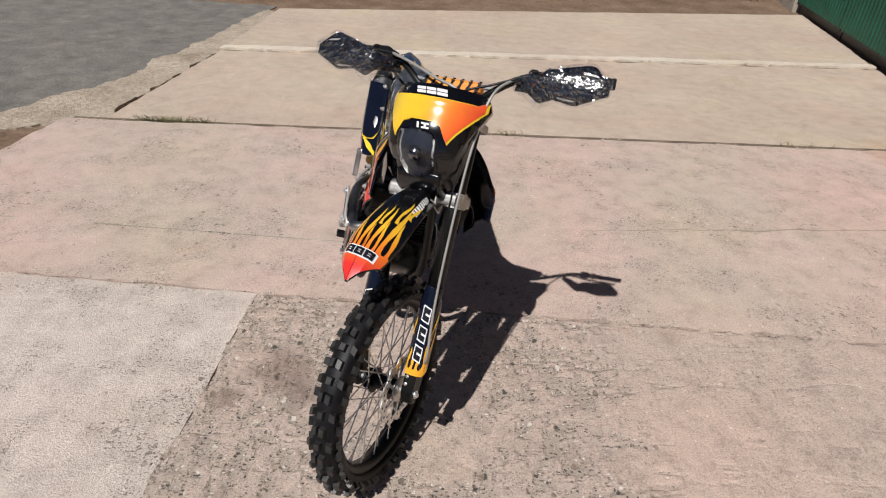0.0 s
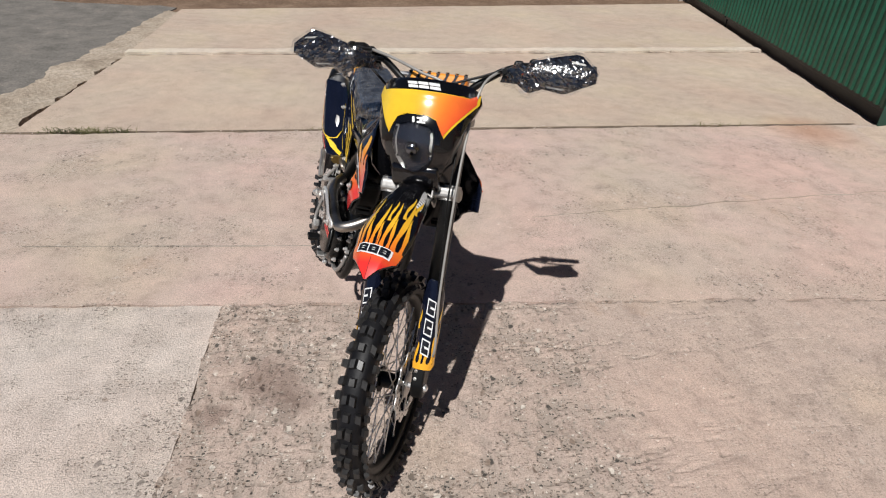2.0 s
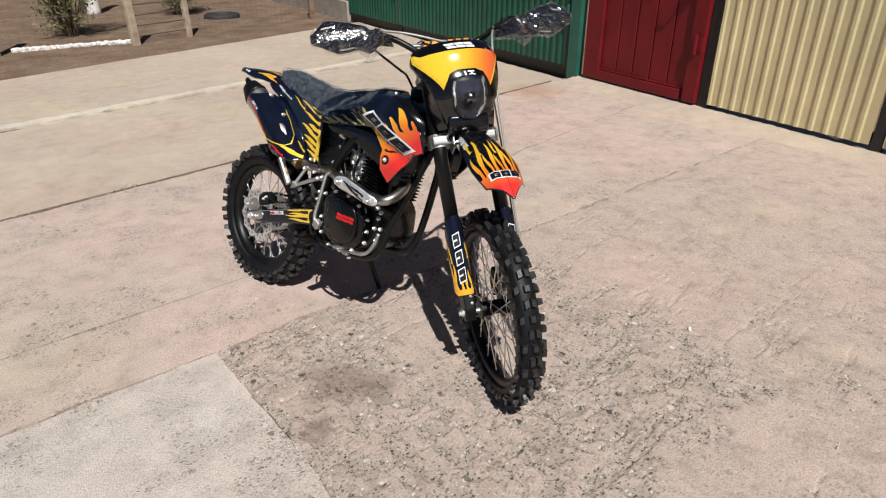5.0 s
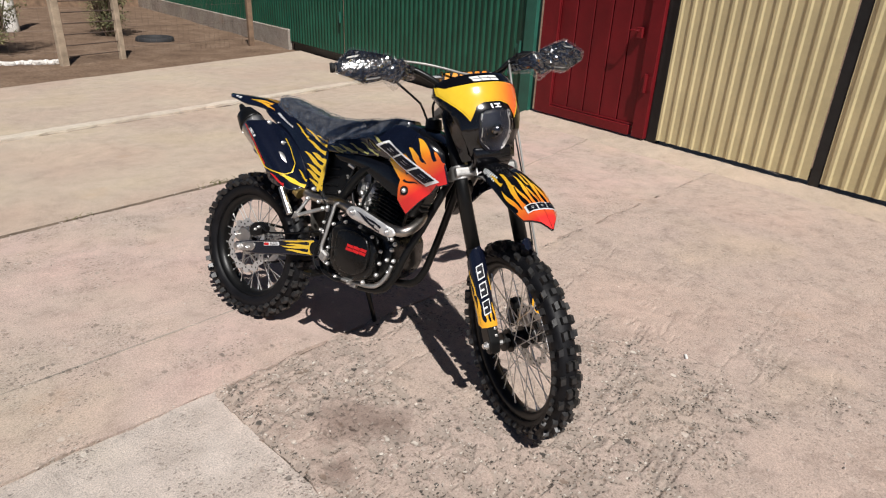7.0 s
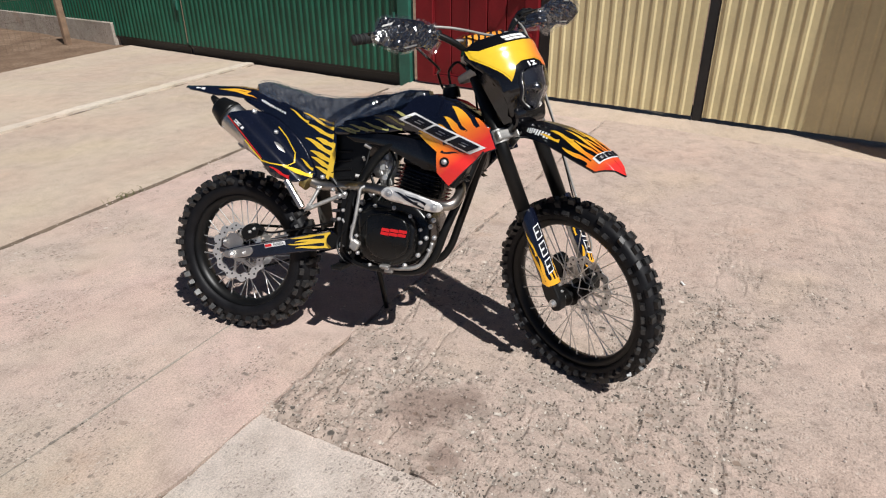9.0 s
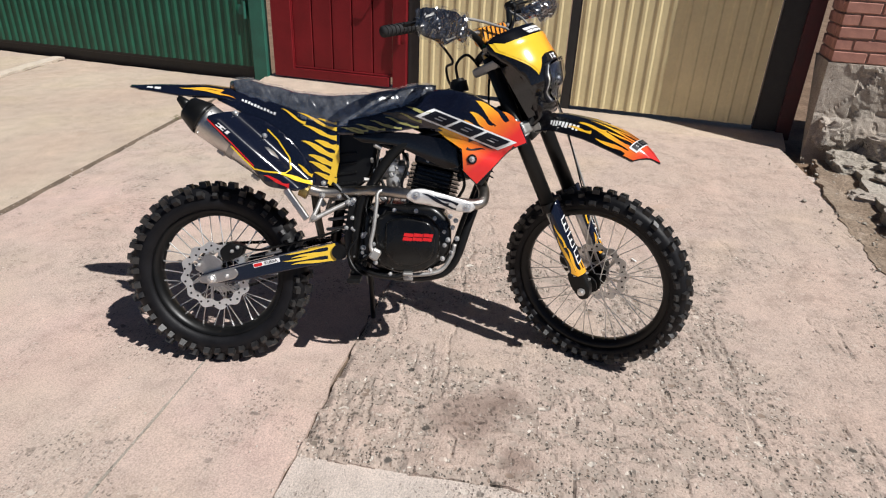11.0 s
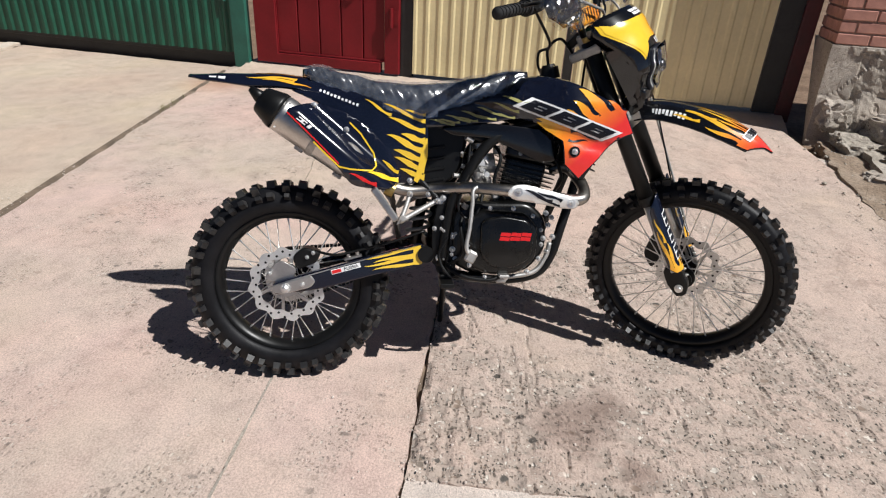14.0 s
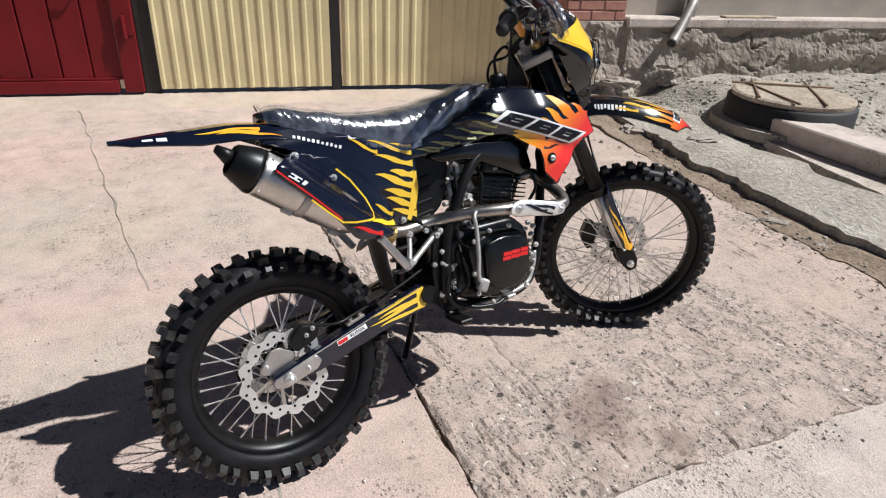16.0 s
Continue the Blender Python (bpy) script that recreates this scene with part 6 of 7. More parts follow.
for i in range(3):
    part("logo", draped(quad_grid((0.691 + i * 0.034, 0.520), (0.032, -0.002), (0.006, 0.026), [(0, 0, 1, 0.45), (0, 0.55, 1, 1)]), lambda x, z, o: Vector((x, -0.1868 - o, z)), 0.02, 0, 0), MAT_REDINK, cov)
rb = random.Random(4)
for x, z in ((0.600, 0.60), (0.66, 0.622), (0.735, 0.622), (0.80, 0.598), (0.835, 0.548), (0.838, 0.50), (0.832, 0.452), (0.79, 0.412), (0.72, 0.392), (0.65, 0.395), (0.598, 0.435), (0.59, 0.50)):
    bolt((x, -0.172 if x < 0.82 else -0.15, z), engine, 0.006 + 0.002 * rb.random())
for x, z in ((0.855, 0.60), (0.865, 0.56), (0.865, 0.47), (0.85, 0.515), (0.882, 0.52), (0.875, 0.585)):
    bolt((x, -0.122, z), engine, 0.008)
part("stator_cover", prism([(0.69 + 0.11 * math.cos(a), 0.505 + 0.10 * math.sin(a)) for a in [2 * math.pi * i / 28 for i in range(28)]], 0.112, 0.165, 0.015, 3), MAT_CASE, engine, smooth=True)
cyl_m = pose(0.755, 0, 0.625, 0, 12, 0)
bm = bmesh.new()
add_box(bm, 0.012, 0, 0.07, 0.14, 0.125, 0.16, None, 0.01)
part("cylinder", bm, MAT_CASE, engine, m=cyl_m)
bm0 = box(0.018, 0, 0, 0.185, 0.178, 0.004, 0.0015)
fin = part("fin", bm0, MAT_CASE, engine, m=cyl_m @ pose(0, 0, 0.02))
for i in range(1, 9):
    o = new("fin", fin.data)
    o.parent = engine
    o.matrix_basis = cyl_m @ pose(0, 0, 0.02 + i * 0.0145)
head = part("cylinder_head", box(0.020, 0, 0.185, 0.175, 0.155, 0.080, 0.012, None, 2), MAT_CASE, engine, m=cyl_m)
part("valve_cover", box(0.015, 0, 0.24, 0.14, 0.125, 0.05, 0.014, None, 2), MAT_CASE, engine, m=cyl_m)
for dx, dz in ((-0.04, 0.165), (0.04, 0.165), (-0.04, 0.205), (0.04, 0.205), (0, 0.185)):
    part("bolt", bolt_bm((dx + 0.02, -0.0785, dz), 0.006), MAT_CHROME, engine, m=cyl_m)
carb = part("carburettor", tube([(0.60, -0.03, 0.745), (0.69, -0.03, 0.755)], 0.033, 18, 0), MAT_SHIELD, bike, "grey cast carburettor", True)
bm = bmesh.new()
add_cyl(bm, (0.645, -0.01, 0.75), (0.640, -0.01, 0.82), 0.028, 0.025, 18)
add_cyl(bm, (0.645, -0.01, 0.75), (0.648, -0.01, 0.685), 0.030, 0.026, 18)
add_box(bm, 0.645, -0.045, 0.765, 0.035, 0.02, 0.04, None, 0.004)
add_cyl(bm, (0.66, -0.05, 0.72), (0.66, -0.065, 0.72), 0.010, n=10)
add_cyl(bm, (0.63, -0.05, 0.79), (0.63, -0.068, 0.79), 0.008, n=10)
bmesh.ops.translate(bm, vec=(0, -0.022, 0), verts=bm.verts)
part("float_bowl", bm, MAT_SHIELD, carb)
part("rubber_boot", tube([(0.52, 0, 0.76), (0.56, -0.005, 0.752), (0.605, -0.01, 0.746)], 0.038, 18, 4), MAT_BLACK, carb, smooth=True)
for pts in ([(0.62, -0.06, 0.80), (0.60, -0.09, 0.74), (0.63, -0.10, 0.66), (0.60, -0.10, 0.60)], [(0.67, -0.07, 0.83), (0.70, -0.10, 0.78), (0.68, -0.11, 0.70), (0.72, -0.10, 0.64)],
            [(0.60, -0.07, 0.62), (0.57, -0.14, 0.56), (0.58, -0.15, 0.47), (0.53, -0.12, 0.42)], [(0.66, -0.05, 0.69), (0.64, -0.11, 0.62), (0.66, -0.13, 0.60)], [(0.80, -0.07, 0.83), (0.86, -0.11, 0.80), (0.90, -0.12, 0.72), (0.88, -0.10, 0.66)]):
    part("hose", tube(pts, 0.0055, 8, 6), MAT_BLACK, bike, smooth=True)
for x, y, z, w in ((0.615, -0.105, 0.655, 0.02), (0.685, -0.10, 0.655, 0.018), (0.665, -0.085, 0.70, 0.02), (0.69, -0.075, 0.80, 0.022), (0.64, -0.08, 0.735, 0.016), (0.585, -0.12, 0.62, 0.018)):
    part("fitting", box(x, y, z, w, 0.016, w * 1.3, 0.004, Euler((0, x * 9, 0)).to_matrix()), MAT_CAST, bike)

rc_ = random.Random(9)
for i in range(26):
    x, z = rc_.uniform(0.57, 0.70), rc_.uniform(0.60, 0.83)
    y = -rc_.uniform(0.045, 0.105)
    k = i % 3
    if k == 0:
        part("bolt", bolt_bm((x, y - 0.012, z), rc_.uniform(0.004, 0.008)), MAT_CHROME, engine)
    elif k == 1:
        part("fitting", tube([(x, y, z), (x + rc_.uniform(-0.03, 0.03), y - 0.01, z + rc_.uniform(-0.03, 0.03))], rc_.uniform(0.004, 0.009), 10, 0), MAT_CAST, engine)
    else:
        part("fitting", box(x, y, z, rc_.uniform(0.012, 0.028), 0.012, rc_.uniform(0.012, 0.03), 0.003, Euler((0, rc_.uniform(-1, 1), 0)).to_matrix()), MAT_CHROME if i % 2 else MAT_CAST, engine)
for i in range(9):
    x, z = rc_.uniform(0.46, 0.57), rc_.uniform(0.40, 0.66)
    part("bolt", bolt_bm((x, -rc_.uniform(0.118, 0.13), z), rc_.uniform(0.005, 0.009)), MAT_CHROME, bike)
part("cable", tube([(0.60, -0.10, 0.83), (0.585, -0.13, 0.72), (0.56, -0.15, 0.62), (0.60, -0.16, 0.58), (0.63, -0.15, 0.62)], 0.004, 8, 6), MAT_BLACK, bike)
part("cable", tube([(0.53, -0.13, 0.52), (0.50, -0.15, 0.46), (0.53, -0.16, 0.40), (0.58, -0.13, 0.375)], 0.0045, 8, 6), MAT_BLACK, bike)

# ---- frame ----
for s in (-1, 1):
    part("frame_tube", tube([(1.03, s * 0.02, 0.93), (1.00, s * 0.045, 0.82), (0.956, s * 0.075, 0.675), (0.915, s * 0.10, 0.548), (0.882, s * 0.105, 0.445), (0.829, s * 0.105, 0.386), (0.706, s * 0.105, 0.368), (0.545, s * 0.105, 0.388)], 0.0155, 14, 6), MAT_BLACK, bike, "black frame cradle tube", True)
    part("frame_tube", tube([(1.04, s * 0.02, 0.98), (0.90, s * 0.08, 0.92), (0.75, s * 0.10, 0.87), (0.657, s * 0.112, 0.822), (0.575, s * 0.118, 0.70), (0.535, s * 0.118, 0.60), (0.513, s * 0.115, 0.42)], 0.018, 14, 6), MAT_BLACK, bike, "black main frame tube", True)
    part("frame_tube", tube([(0.655, s * 0.10, 0.83), (0.42, s * 0.085, 0.90), (0.08, s * 0.06, 0.965)], 0.011, 10, 4), MAT_BLACK, bike)
    part("frame_tube", tube([(0.535, s * 0.105, 0.60), (0.40, s * 0.09, 0.74), (0.24, s * 0.07, 0.90)], 0.010, 10, 4), MAT_BLACK, bike)
    pv = part("pivot_plate", prism(round_poly([(0.475, 0.50), (0.50, 0.66), (0.545, 0.66), (0.565, 0.50), (0.56, 0.39), (0.50, 0.385)]), s * 0.094, s * 0.112, 0.004), MAT_BLACK, bike)
    for x, z, r in ((0.505, 0.635, 0.009), (0.507, 0.445, 0.013), (0.545, 0.52, 0.010), (0.535, 0.42, 0.009), (0.52, 0.575, 0.008), (0.548, 0.475, 0.009), (0.487, 0.545, 0.007)):
        part("bolt", bolt_bm((x, s * 0.114, z), r, 0.012, (0, s, 0)), MAT_CHROME, pv)
# pale tube added along the cradle to draw its sunlit edge
part("skid_rail", tube([(0.60, -0.128, 0.380), (0.72, -0.132, 0.384), (0.82, -0.130, 0.400), (0.862, -0.124, 0.452), (0.875, -0.12, 0.50)], 0.008, 10, 5), MAT_CAST, bike, "pale strip for the sunlit edge of the cradle tube", True)
part("fitting", box(0.712, -0.125, 0.375, 0.035, 0.03, 0.022, 0.004), MAT_CAST, bike)
part("cross_tube", tube([(0.55, -0.105, 0.386), (0.55, 0.105, 0.386)], 0.0155, 12, 0), MAT_BLACK, bike)
# radiator-like front ribs behind the shroud
for s in (-1, 1):
    rd = part("air_scoop", prism(round_poly([(0.915, 0.84), (1.01, 0.86), (1.00, 0.78), (0.955, 0.71), (0.925, 0.73)]), s * 0.10, s * 0.172, 0.01), MAT_BLACK, bike)
    for i in range(5):
        part("louvre", box(0.975, s * 0.14, 0.755 + i * 0.02, 0.05, 0.05, 0.004, 0.001, Euler((0, 0.5, 0)).to_matrix()), MAT_BLACK, rd)
coil = part("coil_pack", box(0.93, 0, 0.87, 0.06, 0.05, 0.05, 0.006), MAT_BLACK, bike)

# ---- swingarm, rear brake, chain, shock ----
for s in (-1, 1):
    arm = part("swingarm", prism(round_poly([(-0.045, 0.352), (0.10, 0.396), (0.30, 0.452), (0.445, 0.490), (0.475, 0.462), (0.452, 0.416), (0.30, 0.384), (0.10, 0.330), (-0.040, 0.316)]), s * 0.072, s * 0.100, 0.005), MAT_NAVY, bike, "navy swingarm with flame print", False)

    def arm_surf(x, z, off, s=s):
        return Vector((x, s * (0.1006 + off), z))
    part("flame_print", draped([flame((0.445, 0.478 - 0.016 * i), (0.255 + 0.03 * (i % 2), 0.436 - 0.012 * i), 0.015, 0.06 if i % 2 else -0.05) for i in range(4)] + [[Vector(p) for p in ((0.465, 0.466), (0.44, 0.483), (0.42, 0.475), (0.42, 0.418), (0.448, 0.42))]], arm_surf, 0.02, 0, 0.001), MAT_FL_SIDE, arm)
    part("edge_line", draped([band([(0.0, 0.360), (0.30, 0.448), (0.43, 0.482)], 0.004)], arm_surf, 0.03, 0, 0.001), MAT_ALU, arm)
    lb = part("label", draped([band([(0.150, 0.392), (0.245, 0.418)], 0.016)], arm_surf, 0.02, 0, 0.001), MAT_WHITE, arm, "small white label, red at one end")
    part("mark", draped([band([(0.152, 0.3925), (0.182, 0.4007)], 0.011)], arm_surf, 0.02, 0, 0.002), MAT_REDINK, lb)
    blk = part("chain_adjuster", prism(round_poly([(-0.042, 0.322), (-0.046, 0.346), (0.0, 0.362), (0.085, 0.382), (0.098, 0.362), (0.082, 0.342), (0.0, 0.320)]), s * 0.098, s * 0.106, 0.003), MAT_ALU, arm, "bright aluminium axle block")
    part("axle_nut", bolt_bm((0.0, s * 0.107, 0.340), 0.015, 0.014, (0, s, 0)), MAT_CHROME, blk)
    part("bolt", bolt_bm((0.055, s * 0.107, 0.352), 0.007, 0.010, (0, s, 0)), MAT_CHROME, blk)
part("axle", tube([(0, -0.115, 0.340), (0, 0.115, 0.340)], 0.008, 12, 0), MAT_CHROME, bike)
part("swingarm_pivot", tube([(0.462, -0.11, 0.455), (0.462, 0.11, 0.455)], 0.028, 18, 0), MAT_BLACK, bike)
lab = bpy.data.curves.new("label_text", "FONT")
lab.body, lab.size, lab.align_x, lab.align_y = "RUSSIA", 0.0155, "CENTER", "CENTER"
tmp = new("label_text", lab)
me = bpy.data.meshes.new_from_object(tmp.evaluated_get(bpy.context.evaluated_depsgraph_get()))
bpy.data.objects.remove(tmp)
me.materials.append(MAT_INK)
txt = new("label_text", me)
txt.parent = next(o for o in bike.children_recursive if o.name.startswith("label") and o.parent and o.parent.name == "swingarm")
txt.matrix_basis = Matrix.Translation((0.214, -0.1032, 0.4095)) @ Matrix.Rotation(radians(-15.3), 4, "Y") @ Matrix.Rotation(radians(90), 4, "X")
rc = part("rear_caliper", prism(round_poly([(0.035, 0.395), (0.10, 0.42), (0.115, 0.455), (0.06, 0.475), (0.02, 0.44)]), -0.085, -0.035, 0.006), MAT_BLACK, bike, "black rear brake caliper")
part("bracket", prism(round_poly([(-0.075, 0.365), (-0.035, 0.42), (-0.01, 0.425), (0.035, 0.40), (0.02, 0.36), (-0.03, 0.35)]), -0.078, -0.070, 0.002), MAT_ALU, rc, "bright caliper bracket")
for x, z in ((-0.052, 0.385), (0.07, 0.44), (0.09, 0.455)):
    part("bolt", bolt_bm((x, -0.086, z), 0.006), MAT_CHROME, rc)
bm = bmesh.new()
for i in range(2):
    add_cyl(bm, (0.205 + 0.03 * i, -0.085, 0.437 + 0.008 * i), (0.205 + 0.03 * i, -0.085, 0.455 + 0.008 * i), 0.006, n=8)
add_box(bm, 0.22, -0.085, 0.440, 0.06, 0.016, 0.010, Euler((0, -0.27, 0)).to_matrix(), 0.002)
part("hose_clip", bm, MAT_ALU, bike)
part("brake_hose", tube([(0.09, -0.075, 0.46), (0.16, -0.095, 0.45), (0.22, -0.09, 0.46), (0.36, -0.088, 0.497), (0.46, -0.08, 0.53)], 0.0045, 8, 6), MAT_BLACK, bike, smooth=True)
bm = bmesh.new()
N = 84
ringv = []
for i in range(N):
    a = 2 * math.pi * i / N
    ro = 0.096 + (0.006 if i % 2 else 0)
    ringv.append([bm.verts.new((rr * math.cos(a), yy, 0.340 + rr * math.sin(a))) for rr, yy in ((ro, 0.048), (ro, 0.053), (0.07, 0.053), (0.07, 0.048))])
for i in range(N):
    a, b = ringv[i], ringv[(i + 1) % N]
    for j in range(4):
        bm.faces.new((a[j], b[j], b[(j + 1) % 4], a[(j + 1) % 4]))
part("sprocket", bm, MAT_CHROME, bike)
bm = bmesh.new()
for a, b in (((-0.01, 0.052, 0.440), (0.49, 0.052, 0.475)), ((-0.01, 0.052, 0.240), (0.49, 0.052, 0.425))):
    a, b = Vector(a), Vector(b)
    for i in range(38):
        p = a.lerp(b, i / 37)
        add_box(bm, *p, 0.011, 0.010 if i % 2 else 0.014, 0.010, Euler((0, -math.atan2((b - a).z, (b - a).x), 0)).to_matrix())
for i in range(22):
    a = math.pi / 2 + math.pi * i / 21
    add_box(bm, 0.10 * math.cos(a), 0.052, 0.340 + 0.10 * math.sin(a), 0.010, 0.012, 0.011, Euler((0, -a, 0)).to_matrix())
part("chain", bm, MAT_BLACK, bike, "dark roller chain")
shock = part("shock_absorber", tube([(0.43, 0, 0.47), (0.47, 0, 0.78)], 0.020, 16, 0), MAT_BLACK, bike, "rear shock with a coil spring", True)
part("spring", tube([(0.435 + 0.035 * t / 60 + 0.036 * math.cos(t * 0.62), 0.036 * math.sin(t * 0.62), 0.50 + 0.22 * t / 60) for t in range(61)], 0.0065, 8, 2), MAT_SPRING, shock, smooth=True)
fl_rows = []
for x, z, w in ((0.335, 0.72, 0.05), (0.352, 0.64, 0.055), (0.362, 0.56, 0.055), (0.378, 0.48, 0.05)):
    fl_rows.append([Vector((x, -w, z)), Vector((x - 0.012, 0, z)), Vector((x, w, z)), Vector((x + 0.006, w, z)), Vector((x - 0.006, 0, z)), Vector((x + 0.006, -w, z))])
part("mud_flap", loft(fl_rows), MAT_FLAP, bike, "dusty black inner mud flap", True)

# ---- foot rests, levers, stand ----
for s in (-1, 1):
    br = part("footrest_bracket", tube([(0.372, s * 0.165, 0.575), (0.43, s * 0.145, 0.606), (0.495, s * 0.122, 0.638)], 0.0085, 10, 4), MAT_CAST, bike, "pale welded passenger footrest bracket", True)
    part("strut", tube([(0.372, s * 0.165, 0.575), (0.39, s * 0.148, 0.615), (0.405, s * 0.128, 0.660)], 0.0075, 10, 4), MAT_CAST, br, smooth=True)
    part("gusset", prism([(0.362, 0.565), (0.378, 0.600), (0.40, 0.585)], s * 0.162, s * 0.170, 0.001), MAT_CAST, br)
    part("passenger_peg", box(0.325, s * 0.178, 0.632, 0.022, 0.022, 0.125, 0.004, Euler((0, 0.62 * -1, 0)).to_matrix()), MAT_ALU, br, "folded aluminium peg")
    for x, z in ((0.405, 0.660), (0.495, 0.638)):
        part("bolt", bolt_bm((x, s * 0.132, z), 0.009, 0.012, (0, s, 0)), MAT_CHROME, br)
    pg = part("foot_peg", box(0.525, s * 0.165, 0.372, 0.045, 0.08, 0.016, 0.003), MAT_BLACK, bike, "black foot peg")
    part("peg_mount", box(0.525, s * 0.125, 0.378, 0.04, 0.03, 0.03, 0.004), MAT_BLACK, pg)
kick = part("kick_lever", tube([(0.660, -0.150, 0.690), (0.606, -0.178, 0.684), (0.600, -0.190, 0.64), (0.592, -0.200, 0.56), (0.583, -0.205, 0.500), (0.600, -0.206, 0.468)], 0.0068, 12, 5), MAT_CAST, bike, "pale steel kick-start lever", True)
part("knuckle", box(0.598, -0.200, 0.470, 0.034, 0.026, 0.040, 0.006, Euler((0, 0.5, 0)).to_matrix()), MAT_CAST, kick)
bp = part("brake_pedal", tube([(0.525, -0.135, 0.425), (0.58, -0.165, 0.395), (0.66, -0.175, 0.385), (0.70, -0.170, 0.395)], 0.0075, 10, 5), MAT_BLACK, bike, smooth=True)
part("pedal_tip", box(0.712, -0.170, 0.400, 0.035, 0.045, 0.010, 0.003), MAT_CAST, bp)
gs = part("gear_lever", tube([(0.60, 0.135, 0.44), (0.68, 0.165, 0.42), (0.74, 0.175, 0.43)], 0.006, 10, 5), MAT_BLACK, bike, smooth=True)
stand = part("side_stand", tube([(0.545, 0.112, 0.385), (0.550, 0.19, 0.25), (0.550, 0.284, 0.088)], 0.011, 12, 3), MAT_BLACK, bike, "black steel side stand, folded out", True)
part("foot", box(0.556, 0.288, 0.083, 0.06, 0.035, 0.008, 0.002, Euler((radians(15), 0, 0)).to_matrix()), MAT_BLACK, stand)
part("return_spring", tube([(0.53, 0.125, 0.37), (0.538, 0.185, 0.265)], 0.006, 8, 0), MAT_SPRING, stand)


# ---- house corner, beyond the gates to the south ----
BL, BH, BJ = 0.235, 0.076, 0.014


def brick_pier():
    """Pier of pink bricks in mortar over a rough concrete foot; bricks are pieces of their own."""
    pier = thing("wall_house", "brick house corner on a rough concrete footing", "wall", site(0, 0), kind="structure")
    part("mortar", box(-0.165, -2.367, 2.50, 0.455, 0.574, 3.50), MAT_MORTAR, pier)
    bm = box(0, 0, 0, 0.10, BL, BH, 0.005)
    whole = bpy.data.meshes.new("brick")
    bm.to_mesh(whole)
    bm.free()
    whole.materials.append(MAT_BRICK)
    rnd = random.Random(5)
    for c in range(38):
        z = 0.755 + BH / 2 + c * (BH + BJ)
        for face in range(2):
            lo, hi = (-2.665, -2.068) if face == 0 else (-0.40, 0.06)
            pos = hi if face == 0 else lo
            first = True
            while (pos > lo + 0.03) if face == 0 else (pos < hi - 0.03):
                ln = BL
                if first and (c + face) % 2:
                    ln = 0.112
                first = False
                ln = min(ln, pos - lo if face == 0 else hi - pos)
                o = new("brick", whole)
                o.parent = pier
                sc = Matrix.Diagonal((1, ln / BL, 1, 1))
                j = rnd.uniform(-0.003, 0.003)
                if face == 0:
                    o.matrix_basis = pose(-0.352 + j, pos - ln / 2, z, rnd.uniform(-0.6, 0.6)) @ sc
                    pos -= ln + BJ
                else:
                    o.matrix_basis = pose(pos + ln / 2 + (0.0 if pos > lo else 0.104), -2.115 + j, z, 0, 0, 90) @ sc
                    pos += ln + BJ + (0.104 if pos == lo else 0)
    return pier


def lumpy(bm, c, size, seed, sub=3, rough=0.28):
    """A broken lump of concrete or stone."""
    r = bmesh.ops.create_icosphere(bm, subdivisions=sub, radius=1.0)
    for v in r["verts"]:
        p = v.co.copy()
        k = 1 + rough * noise.noise(p * 1.6 + Vector((seed, 0, 0))) + rough * 0.5 * noise.noise(p * 4.2 + Vector((0, seed, 0))) + rough * 0.25 * noise.noise(p * 9 + Vector((0, 0, seed)))
        p = Vector([math.copysign(abs(q) ** 0.72, q) for q in p]) * k
        v.co = Vector((p.x * size[0], p.y * size[1], p.z * size[2])) + Vector(c)


pier = brick_pier()
bm = bmesh.new()
rows_ = []
prof_ = [(0.1, 0.752), (-0.34, 0.752)] + [(-0.405 - 0.06 * k / 39, 0.745 - 0.85 * k / 39) for k in range(40)]
for i in range(400):
    s = -2.055 - 7.5 * (i / 399) ** 1.25
    row = []
    for k, (x, z) in enumerate(prof_):
        w = 0.0
        if k >= 2:
            near, cells = noise.voronoi(Vector((s * 1.5 + 0.5 * noise.noise(Vector((s * 5, z * 5, 1))), z * 2.8 + 0.4 * noise.noise(Vector((s * 6, z * 6, 7))), 2.0)))
            gap = max(0.0, 1 - (near[1] - near[0]) / 0.16) * max(0.0, min(1.0, 0.2 + 2.5 * noise.noise(Vector((s * 1.3, z * 2.1, 5)))))
            w = 0.05 * noise.noise(Vector((s * 1.9, z * 5, 4))) + 0.035 * noise.noise(cells[0] * 3.3) + 0.05 * gap * gap + 0.012 * noise.noise(Vector((s * 11, z * 13, 8))) + 0.008 * noise.noise(Vector((s * 31, z * 33, 8)))
            if s > -2.30:
                w *= 0.3
            if s < -2.7:
                w -= 0.03
        row.append(bm.verts.new((x + w, s, z - (0.02 if s < -2.7 else 0))))
    rows_.append(row)
for p, q in zip(rows_, rows_[1:]):
    for k in range(len(p) - 1):
        bm.faces.new((p[k], p[k + 1], q[k + 1], q[k]))
bm.faces.new(rows_[0])
part("footing", bm, MAT_FOOTING, pier, "crumbling rough concrete footing")
part("plaster_wall", box(0.0, -6.1, 2.50, 0.5, 6.87, 3.48), MAT_PLASTER, pier, "grey plastered wall")
part("sill", box(-0.335, -6.1, 0.742, 0.25, 6.85, 0.09, 0.014), MAT_PATCH, pier, "pale concrete ledge")
bm = bmesh.new()
add_tube(bm, [(-0.31, -3.42, 4.1), (-0.31, -3.42, 1.02), (-0.36, -3.40, 0.93), (-0.52, -3.18, 0.66), (-0.585, -3.09, 0.575)], 0.048, 18, 5)
